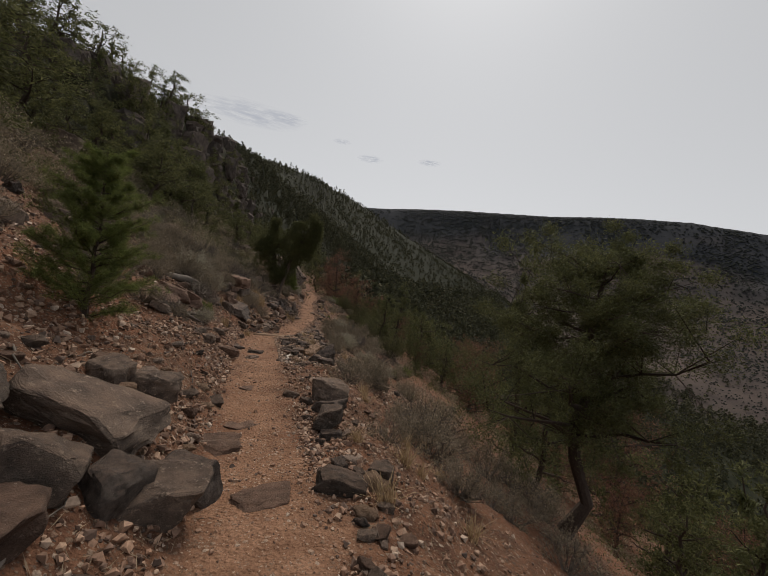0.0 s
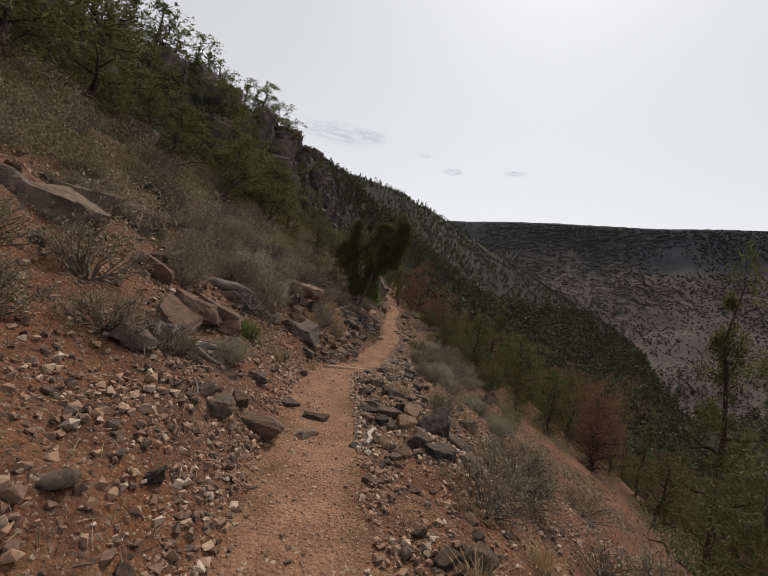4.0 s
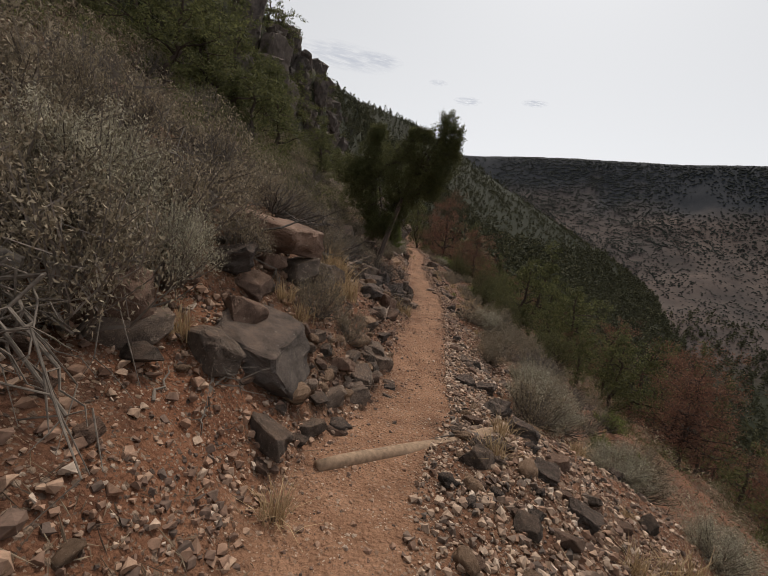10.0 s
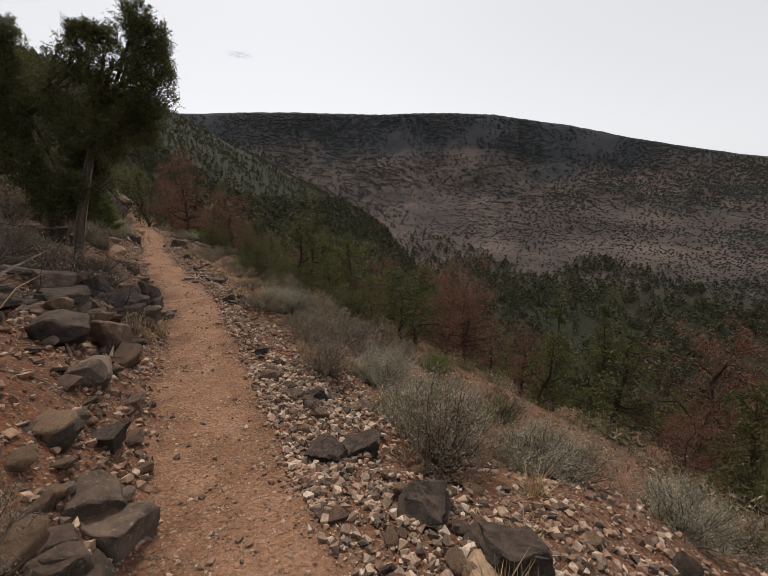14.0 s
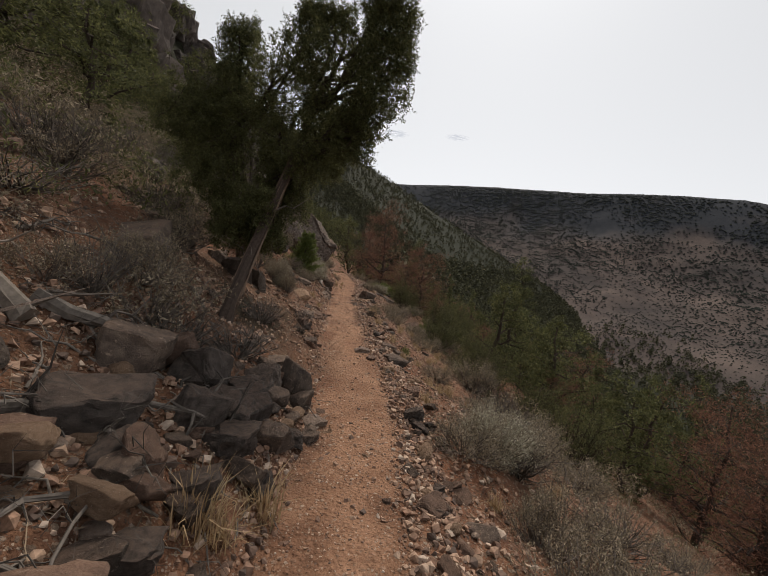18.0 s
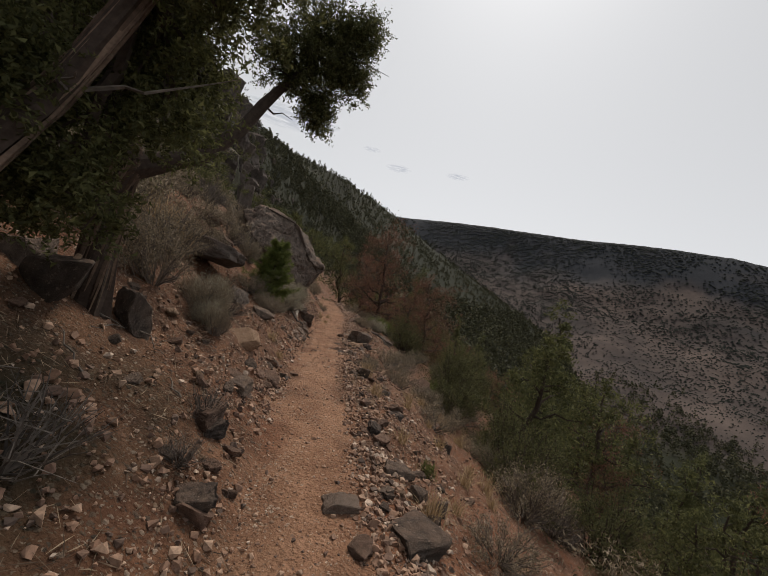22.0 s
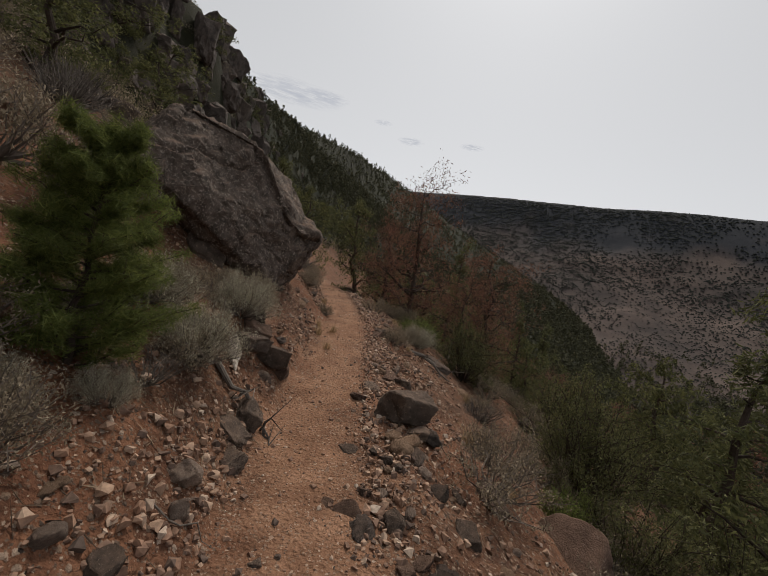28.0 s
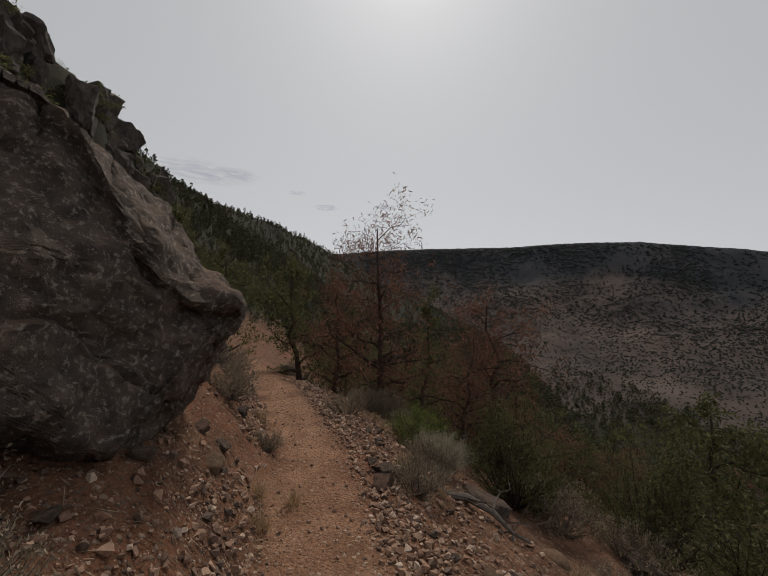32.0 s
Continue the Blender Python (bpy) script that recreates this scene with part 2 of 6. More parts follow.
def make_materials():
    m = MAT
    m["ground"] = ground_mat()
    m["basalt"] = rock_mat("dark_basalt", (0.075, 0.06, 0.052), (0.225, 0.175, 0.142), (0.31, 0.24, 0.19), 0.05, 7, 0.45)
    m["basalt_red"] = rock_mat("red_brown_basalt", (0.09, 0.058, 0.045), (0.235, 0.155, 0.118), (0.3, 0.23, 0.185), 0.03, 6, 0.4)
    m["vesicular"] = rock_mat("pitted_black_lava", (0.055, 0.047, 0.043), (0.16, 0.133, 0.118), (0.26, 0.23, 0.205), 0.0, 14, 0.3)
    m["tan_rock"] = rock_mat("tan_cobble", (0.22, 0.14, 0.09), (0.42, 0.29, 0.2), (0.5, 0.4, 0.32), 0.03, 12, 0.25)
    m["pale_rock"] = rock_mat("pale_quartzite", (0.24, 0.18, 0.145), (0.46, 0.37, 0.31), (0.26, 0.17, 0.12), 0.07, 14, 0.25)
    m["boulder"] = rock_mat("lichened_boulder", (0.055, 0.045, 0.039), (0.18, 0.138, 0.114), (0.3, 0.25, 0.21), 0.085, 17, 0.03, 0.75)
    m["pebbles"] = island_mat("mixed_gravel", [(0.0, (0.105, 0.078, 0.064)), (0.22, (0.19, 0.12, 0.088)), (0.6, (0.3, 0.182, 0.124)), (0.88, (0.4, 0.275, 0.195)), (1.0, (0.5, 0.4, 0.32))], 0.9, 40)
    m["cobbles"] = island_mat("tan_cobbles", [(0.0, (0.1, 0.08, 0.068)), (0.25, (0.21, 0.15, 0.115)), (0.55, (0.34, 0.235, 0.17)), (0.85, (0.46, 0.335, 0.245)), (1.0, (0.58, 0.47, 0.38))], 0.9, 40)
    m["litter"] = island_mat("dry_litter", [(0, (0.07, 0.048, 0.034)), (0.6, (0.16, 0.112, 0.075)), (1, (0.33, 0.25, 0.17))], 0.9, 12)
    m["dead_wood"] = island_mat("grey_weathered_wood", [(0, (0.06, 0.05, 0.043)), (1, (0.2, 0.17, 0.145))], 0.85, 30)
    m["bleached"] = island_mat("bleached_wood", [(0, (0.4, 0.34, 0.28)), (1, (0.55, 0.49, 0.42))], 0.85, 30)
    m["pale_root"] = island_mat("weathered_roots", [(0, (0.1, 0.082, 0.068)), (1, (0.24, 0.2, 0.165))], 0.85, 30)
    m["log"] = island_mat("barkless_split_log", [(0, (0.25, 0.165, 0.108)), (1, (0.34, 0.235, 0.158))], 0.85, 25)
    m["bark"] = island_mat("stringy_brown_bark", [(0, (0.038, 0.028, 0.023)), (1, (0.085, 0.062, 0.049))], 0.95, 30)
    m["bark_strip"] = island_mat("shredding_bark", [(0, (0.085, 0.058, 0.043)), (1, (0.22, 0.155, 0.115))], 0.95, 40)
    m["juniper"] = island_mat("juniper_scale_leaves", [(0, (0.056, 0.058, 0.025)), (0.6, (0.105, 0.11, 0.044)), (1, (0.19, 0.188, 0.078))], 0.75, 6, 0.42)
    m["pinyon"] = island_mat("pinyon_needles", [(0, (0.062, 0.068, 0.03)), (0.6, (0.11, 0.118, 0.048)), (1, (0.18, 0.18, 0.074))], 0.7, 6, 0.38)
    m["fresh"] = island_mat("bright_green_needles", [(0, (0.075, 0.095, 0.028)), (0.6, (0.145, 0.175, 0.048)), (1, (0.24, 0.26, 0.075))], 0.7, 6, 0.42)
    m["oak"] = island_mat("oak_leaves", [(0, (0.06, 0.062, 0.028)), (0.6, (0.11, 0.11, 0.045)), (1, (0.17, 0.165, 0.07))], 0.7, 6, 0.42)
    m["sage"] = island_mat("grey_sage_leaves", [(0, (0.135, 0.108, 0.075)), (0.6, (0.27, 0.218, 0.152)), (1, (0.43, 0.36, 0.262))], 0.9, 8, 0.2)
    m["sage_green"] = island_mat("grey_green_sage_leaves", [(0, (0.23, 0.205, 0.15)), (0.6, (0.42, 0.38, 0.28)), (1, (0.58, 0.535, 0.41))], 0.9, 8, 0.2)
    m["sage_stem"] = island_mat("sage_twigs", [(0, (0.1, 0.08, 0.065)), (1, (0.24, 0.2, 0.17))], 0.9, 20)
    m["rust"] = island_mat("rust_dead_needles", [(0, (0.12, 0.06, 0.044)), (0.6, (0.2, 0.098, 0.068)), (1, (0.3, 0.165, 0.11))], 0.85, 8, 0.35)
    m["straw"] = island_mat("dry_straw", [(0, (0.3, 0.2, 0.11)), (1, (0.5, 0.37, 0.22))], 0.85, 10, 0.3)
    m["scrub"] = island_mat("distant_scrub", [(0, (0.02, 0.023, 0.02)), (1, (0.038, 0.042, 0.033))], 0.9, 1.0)
    m["forest"] = island_mat("forest_needles", [(0, (0.036, 0.038, 0.024)), (0.6, (0.066, 0.067, 0.038)), (1, (0.12, 0.112, 0.06))], 0.8, 3, 0.25)


make_materials()

# ---------- the lie of the land ----------
TRAIL = [(-60, 1.0, 1.2), (-8, 0.1, -0.2), (0, -0.08, -0.45), (1.5, -0.15, -0.45), (3.2, -0.27, -0.52), (4.5, -0.44, -0.56), (6, -0.58, -0.57), (7.6, -0.8, -0.63),
         (9.2, -0.97, -0.72), (10.5, -1.1, -0.82), (11.5, -1.16, -0.92), (12.4, -0.96, -1.02), (13.5, -0.58, -1.14), (15, -0.38, -1.25), (16.2, -0.24, -1.29),
         (17.3, -0.07, -1.34), (18.4, 0.06, -1.38), (19.5, 0.22, -1.39), (21, 0.3, -1.4), (24, 0.3, -1.42), (26, 0.33, -1.43), (28.8, 0.43, -1.4),
         (30.2, 0.52, -1.4), (32, 0.66, -1.33), (33.8, 0.8, -1.24), (36, 0.7, -1.16), (38.3, 0.5, -1.15), (41, 0.1, -1.3), (50, -0.4, -1.9), (60, -0.6, -2.6)]
SIDE = [(60, -0.6), (120, 12), (250, 76), (350, 150), (450, 238), (500, 250), (560, 60), (700, -120), (4000, -2000)]
CREST = [(-300, -24, 15), (0, -22, 13.5), (20, -19.5, 12.8), (30, -17.0, 12.6), (42, -13.6, 13.6), (48, -13.6, 15.2), (55, -13.8, 16.8), (61, -12.8, 16.0), (75, -16.5, 20.5),
         (100, -21, 26), (150, -30.5, 40), (180, -36.5, 48.5), (250, -40, 65), (300, -37, 76), (350, -20, 85), (430, 5, 96), (470, 22, 92), (500, 36, 84), (525, 46, 75),
         (540, 46, 55), (560, -80, 60), (700, -220, 80), (4000, -2200, 80)]
SHOULDER = [(-20, 0.9), (3, 0.85), (6, 0.95), (8, 1.3), (10, 1.5), (12.5, 1.25), (15, 0.85), (18, 0.65), (23, 0.75), (26, 0.85), (31, 0.9), (36, 0.8), (45, 0.6)]
RIM = [(-40, 7.6), (4, 9.4), (10, 10.0), (14, 10.4), (23, 10.9), (36, 10.9), (42, 11.0), (50, 10.4), (59, 8.8), (65, 7.1), (70, 5.9), (76, 4.5), (82, 3.3), (97, 2.3), (180, 2.0)]
BANK = [(-5, 0.25, 0.1), (2.5, 0.3, 0.1), (4, 0.3, 0.1), (7, 0.3, 0.05), (10, 0.35, 0.2), (13, 0.42, 0.42), (15.5, 0.45, 0.55), (17.5, 0.3, 0.1), (20.5, 0.22, 0.15), (24, 0.25, 0.2), (27, 0.3, 0.3), (30.5, 0.55, 0.35), (34, 0.5, 0.45), (38, 0.4, 0.2), (45, 0.2, 0.1)]


def lattice(x, y, seed):
    """Smooth value noise on a unit lattice, 0 to 1."""
    xi, yi = np.floor(x), np.floor(y)
    fx, fy = x - xi, y - yi
    fx, fy = fx * fx * (3 - 2 * fx), fy * fy * (3 - 2 * fy)

    def h(a, b):
        n = np.sin(a * 127.1 + b * 311.7 + seed * 74.7) * 43758.5453
        return n - np.floor(n)

    return (h(xi, yi) * (1 - fx) + h(xi + 1, yi) * fx) * (1 - fy) + (h(xi, yi + 1) * (1 - fx) + h(xi + 1, yi + 1) * fx) * fy


def fbm(x, y, scale, octaves, seed, gain=0.5):
    out, amp, total = 0.0, 1.0, 0.0
    for k in range(octaves):
        out = out + amp * (lattice(x / scale * 2 ** k, y / scale * 2 ** k, seed + k) - 0.5)
        total += amp
        amp *= gain
    return out / total


def curve_at(rows, y, col=1):
    return np.interp(y, [r[0] for r in rows], [r[col] for r in rows])


def trail_x(y):
    return np.where(y < 60, curve_at(TRAIL, y), curve_at(SIDE, y))


def trail_z(y):
    return curve_at(TRAIL, y, 2)


def land(x, y):
    """Height of the ground, and how worn, craggy or painted as shaded, and far it is."""
    x, y = np.asarray(x, float), np.asarray(y, float)
    xc, zt = trail_x(y), trail_z(y)
    u = x - xc
    rough = np.clip((np.abs(u) - 0.35) / 0.8, 0, 1)
    # uphill
    up = np.maximum(-u - 0.42, 0)
    xr, zr = curve_at(CREST, y), curve_at(CREST, y, 2)
    span = np.maximum(xc - 0.42 - xr, 1)
    v = up / span
    rise = zr - zt
    foot = np.clip(0.6 * 0.7 * span / rise, 0.3, 0.72)
    p = np.where(v < 0.7, foot * v / 0.7, foot + (1 - foot) * np.interp(v, [0.7, 0.86, 1.0, 1.25, 4], [0, 0.62, 1, 1.05, 1.1]))
    b1, b2 = curve_at(BANK, y), curve_at(BANK, y, 2)
    z_up = zt + rise * p - 0.36 * np.clip(up / 1.2, 0, 1) + b1 * np.clip(up / 0.6, 0, 1) + b2 * np.clip((up - 0.6) / 1.2, 0, 1)
    z_up = z_up - 0.45 * np.exp(-((x + 1.5) / 0.9) ** 2 - ((y - 31.0) / 0.8) ** 2)
    z_up = z_up - 0.5 * np.exp(-((x + 1.8) / 0.42) ** 2 - ((y - 26.85) / 0.42) ** 2)
    crag = np.clip((v - np.interp(y, [45, 80], [0.5, 0.3])) / 0.35, 0, 1)
    # brush colour; lower start at y 14 to 27 also paints slope shade
    brushy = np.interp(y, [40, 70], [0.55, 1]) * np.clip((up - np.interp(y, [8, 14, 27, 33], [4, 2.0, 2.0, 4]) + fbm(x, y, 4.0, 4, 51) * 9) / 4, 0, 1)
    big = np.clip(up / 6, 0, 1)
    size = np.clip(np.hypot(x, y - 20) / 60, 1, 6)
    z_up = z_up + big * fbm(x, y, 7.0, 5, 3, 0.55) * 1.5 * np.clip(size, 1, 3) + crag * (np.abs(fbm(x, y, 3.0, 5, 9, 0.65)) - 0.1) * 8 * np.clip(size, 1, 2.2)
    # downhill
    w = curve_at(SHOULDER, y)
    dn = np.maximum(u - w, 0)
    drop = np.interp(dn, [0, 0.6, 10, 45, 110, 4000], [0, 0.24, 5.3, 26, 60, 1500])
    z_dn = zt - 0.05 * np.clip((u - 0.4) / 0.5, 0, 1) - drop + np.clip(dn / 8, 0, 1) * fbm(x, y, 9.0, 4, 5) * 2.0
    z = np.where(u < 0, z_up, z_dn)
    z = z + rough * (fbm(x, y, 0.9, 4, 11) * 0.3 + np.abs(fbm(x, y, 0.24, 2, 15)) * 0.11) + fbm(x, y, 0.8, 3, 17) * 0.035
    z = np.maximum(z, -72 + fbm(x, y, 60, 4, 21) * 6)
    # the far wall of the canyon
    r, az = np.hypot(x, y - 12), np.degrees(np.arctan2(x, y - 12))
    rim = 1050 * np.tan(np.radians(curve_at(RIM, az))) + fbm(az, az * 0, 6.0, 4, 31) * 7
    wav = fbm(x, y, 170.0, 5, 23) * 95 * np.clip((1030 - r) / 380, 0.1, 1)
    f = np.interp(r + wav, [400, 480, 560, 760, 880, 940, 980, 1005, 1030, 1600, 6000], [0, 0.05, 0.1, 0.38, 0.62, 0.8, 0.92, 0.975, 1.0, 1.02, 1.05])
    gully = np.abs(fbm(x, y, 55.0, 4, 27)) * 26 * np.clip(1 - np.abs(f - 0.4) / 0.5, 0, 1)
    z_far = np.where(az > -60, -72 + (rim + 72) * f - gully, -200)
    far = np.clip((r - 330) / 80, 0, 1) * (z_far > z - 4)
    z = np.maximum(z, np.where(r > 340, z_far, -500))
    worn = np.clip(1 - (np.abs(u) - 0.18 + fbm(x, y, 0.7, 5, 81, 0.7) * 1.1) / 0.45, 0, 1) * (y < 60)
    # dark juniper duff, with the crown's shade painted into the same patch
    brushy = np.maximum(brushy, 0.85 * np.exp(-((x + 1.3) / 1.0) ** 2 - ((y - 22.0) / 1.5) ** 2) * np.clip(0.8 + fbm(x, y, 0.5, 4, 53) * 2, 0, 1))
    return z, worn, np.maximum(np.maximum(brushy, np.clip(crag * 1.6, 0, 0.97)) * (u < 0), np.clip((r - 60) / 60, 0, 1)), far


def ground_z(x, y):
    return float(land(x, y)[0])


def link_mesh(name, verts, faces, mat, parent=None, smooth=False):
    me = bpy.data.meshes.new(name)
    me.from_pydata(verts, [], faces)
    if smooth:
        me.shade_smooth()
    if mat:
        me.materials.append(mat)
    ob = new(name, me)
    ob.parent = parent
    return ob


def make_ground():
    def axis(lo, hi, step, out_lo, out_hi, grow):
        mid = list(np.arange(lo, hi, step))
        right, s = [hi], step
        while right[-1] < out_hi:
            s = min(s * grow, 15 if right[-1] < 1050 else 400)
            right.append(right[-1] + s)
        left, s = [lo], step
        while left[-1] > out_lo:
            s *= grow
            left.append(left[-1] - s)
        return np.array(left[:0:-1] + mid + right)

    xs = axis(-3.6, 3.4, 0.1, -2600, 2600, 1.05)
    ys = axis(-0.5, 40, 0.11, -900, 2600, 1.05)
    gx, gy = np.meshgrid(xs, ys)
    z, worn, crag, far = land(gx, gy)
    nx, ny = len(xs), len(ys)
    verts = np.stack([gx.ravel(), gy.ravel(), z.ravel()], 1)
    i = np.arange(nx * ny).reshape(ny, nx)
    faces = np.stack([i[:-1, :-1].ravel(), i[:-1, 1:].ravel(), i[1:, 1:].ravel(), i[1:, :-1].ravel()], 1)
    ob = link_mesh("ground", verts.tolist(), faces.tolist(), MAT["ground"], smooth=True)
    # pale river terrace and bare clay slips across the canyon
    terrace = far * np.clip(np.exp(-((z + 57) / 5.0) ** 2) + 0.4 * np.exp(-((z + 20) / 9.0) ** 2), 0, 1) * np.clip(fbm(gx, gy, 70, 4, 91) * 4 + 0.35, 0, 0.85)
    upper = far * np.clip((z - 60 + fbm(gx, gy, 150, 5, 93, 0.6) * 260) / 60, 0, 1)
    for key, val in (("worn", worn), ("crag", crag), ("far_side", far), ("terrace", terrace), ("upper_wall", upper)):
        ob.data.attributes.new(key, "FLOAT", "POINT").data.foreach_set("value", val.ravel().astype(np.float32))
    return tagged(ob, "stony red canyon slope with a worn dirt footpath", "ground", kind="structure")


ground = make_ground()

# ---------- mesh helpers ----------


def part(name, verts, faces, mat, parent, label="", smooth=False):
    ob = link_mesh(name, verts, faces, MAT[mat] if mat else None, parent, smooth)
    return tagged(ob, label) if label else ob


def thing(name, label, category, group="", at=(0, 0, 0), rz=0.0):
    ob = new(name)
    ob.empty_display_size = 0.1
    ob.matrix_basis = pose(*at, 0, 0, rz)
    return tagged(ob, label, category, group)


class Shape:
    """Collects vertices and faces of one mesh."""

    def __init__(self):
        self.v, self.f = [], []

    def tube(self, pts, radii, sides=6, twist=0.0, rough=0.0, rng=None):
        pts = [Vector(p) for p in pts]
        base = len(self.v)
        ref = Vector((0.3, 0.9, 0.2))
        for k, p in enumerate(pts):
            d = (pts[min(k + 1, len(pts) - 1)] - pts[max(k - 1, 0)]).normalized()
            a = d.cross(ref)
            a = (a if a.length > 0.05 else d.cross(Vector((1, 0, 0)))).normalized()
            b = d.cross(a)
            for s in range(sides):
                t = 2 * math.pi * s / sides + twist * k
                r = radii[k] * (1 + (rng.uniform(-rough, rough) if rng else 0))
                self.v.append(tuple(p + (a * math.cos(t) + b * math.sin(t)) * r))
        for k in range(len(pts) - 1):
            for s in range(sides):
                i, j = base + k * sides + s, base + k * sides + (s + 1) % sides
                self.f.append((i, j, j + sides, i + sides))
        self.f.append(tuple(range(base + sides - 1, base - 1, -1)))
        top = base + (len(pts) - 1) * sides
        self.f.append(tuple(range(top, top + sides)))

    def leaves(self, centres, size, rng, droop=0.0, slim=0.45, up=0.0):
        """A small pointed leaf or spray at each centre."""
        n = len(centres)
        d = rng.normal(size=(n, 3))
        d[:, 2] = d[:, 2] * 0.8 - droop + up
        d /= np.linalg.norm(d, axis=1)[:, None]
        e = np.cross(d, rng.normal(size=(n, 3)))
        e /= np.linalg.norm(e, axis=1)[:, None]
        s = size * rng.uniform(0.6, 1.4, (n, 1))
        c = np.asarray(centres)
        blade = np.stack([c - d * s, c + e * s * slim * 1.5 + d * s * 0.1, c + d * s], 1).reshape(-1, 3)
        base = len(self.v)
        self.v.extend(map(tuple, blade.tolist()))
        self.f.extend((base + 3 * i, base + 3 * i + 1, base + 3 * i + 2) for i in range(n))

    def put(self, name, mat, parent, label="", smooth=False):
        return part(name, self.v, self.f, mat, parent, label, smooth)


def bend(a, b, rng, steps=5, wobble=0.12, sag=0.0):
    """A crooked line from a to b."""
    a, b = Vector(a), Vector(b)
    length = (b - a).length
    out = [a]
    for k in range(1, steps):
        t = k / steps
        p = a.lerp(b, t) + Vector(rng.normal(size=3)) * wobble * length * 0.35
        p.z += sag * length * math.sin(math.pi * t)
        out.append(p)
    return out + [b]


# ---------- stones ----------


def hull_stone(seed, points=18, bevel=0.06, detail=0, rough=0.0, flat=0.75):
    """An angular broken stone one metre wide, with worn edges."""
    rng = np.random.default_rng(seed)
    p = rng.normal(size=(points, 3))
    p /= np.linalg.norm(p, axis=1)[:, None]
    p = np.sign(p) * np.abs(p) ** 0.7 * np.array([0.5, 0.42, 0.5 * flat])
    bm = bmesh.new()
    vs = [bm.verts.new(q) for q in p]
    got = bmesh.ops.convex_hull(bm, input=vs)
    bmesh.ops.delete(bm, geom=[g for g in got["geom_interior"] if isinstance(g, bmesh.types.BMVert)], context="VERTS")
    if detail or bevel:
        bmesh.ops.dissolve_limit(bm, angle_limit=radians(14), verts=bm.verts, edges=bm.edges)
        bmesh.ops.bevel(bm, geom=bm.edges[:] + bm.verts[:], offset=bevel * 0.5, segments=1, affect="EDGES", profile=0.5)
    bmesh.ops.triangulate(bm, faces=bm.faces)
    for _ in range(detail):
        bmesh.ops.subdivide_edges(bm, edges=[e for e in bm.edges if e.calc_length() > 0.09], cuts=1, use_grid_fill=True)
        bmesh.ops.triangulate(bm, faces=bm.faces)
    if rough:
        for v in bm.verts:
            q = v.co * 5 + Vector((seed * 3.7, 0, 0))
            v.co += v.co.normalized() * (noise.fractal(q, 0.9, 2.1, 5) * rough)
    me = bpy.data.meshes.new("stone")
    bm.to_mesh(me)
    bm.free()
    if detail:
        me.shade_smooth()
        me.set_sharp_from_angle(angle=radians(22))
    return me


def block_stone(seed, flat=0.7, detail=2, rough=0.035):
    """A broken block of basalt: a skewed box with knocked-off corners and worn edges."""
    rng = np.random.default_rng(seed)
    bm = bmesh.new()
    bmesh.ops.create_cube(bm, size=1.0)
    for v in bm.verts:
        v.co = Vector((v.co.x * 0.92, v.co.y * 0.8, v.co.z * flat)) + Vector(rng.uniform(-0.2, 0.2, 3))
    for _ in range(9):
        n = Vector(rng.normal(size=3)).normalized()
        r = max(v.co.dot(n) for v in bm.verts)
        got = bmesh.ops.bisect_plane(bm, geom=bm.verts[:] + bm.edges[:] + bm.faces[:], plane_co=n * r * rng.uniform(0.66, 0.9), plane_no=n, clear_outer=True)
        edges = [g for g in got["geom_cut"] if isinstance(g, bmesh.types.BMEdge)]
        if edges:
            bmesh.ops.edgenet_fill(bm, edges=edges)
    bmesh.ops.bevel(bm, geom=bm.edges[:], offset=0.03, segments=1, affect="EDGES", profile=0.5)
    bmesh.ops.triangulate(bm, faces=bm.faces)
    for _ in range(detail):
        bmesh.ops.subdivide_edges(bm, edges=[e for e in bm.edges if e.calc_length() > 0.12], cuts=1, use_grid_fill=True)
        bmesh.ops.triangulate(bm, faces=bm.faces)
    for v in bm.verts:
        v.co += v.co.normalized() * (noise.fractal(v.co * 4 + Vector((seed * 3.7, 0, 0)), 0.9, 2.1, 5) * rough * 1.4)
    bmesh.ops.recalc_face_normals(bm, faces=bm.faces)
    me = bpy.data.meshes.new("stone")
    bm.to_mesh(me)
    bm.free()
    me.shade_smooth()
    me.set_sharp_from_angle(angle=radians(24))
    return me


def cobble(seed, pits=False):
    """A river-rounded cobble, or a pitted lump of lava."""
    bm = bmesh.new()
    bmesh.ops.create_icosphere(bm, subdivisions=3, radius=0.5)
    for v in bm.verts:
        n = v.co.normalized()
        q = n * 1.3 + Vector((seed * 5.1, 2, 0))
        r = 1 + (0.55 if pits else 0.3) * noise.fractal(q, 1.0, 2.0, 3)
        if pits:
            r -= 0.12 * max(0.0, 0.32 - noise.voronoi(n * 4.5 + Vector((seed, 0, 0)))[0][0]) / 0.32
            r += 0.07 * noise.noise(n * 6) + 0.05 * noise.noise(n * 13)
        v.co = Vector((v.co.x * r, v.co.y * r * 0.82, v.co.z * r * 0.7))
    me = bpy.data.meshes.new("stone")
    bm.to_mesh(me)
    bm.free()
    me.shade_smooth()
    return me


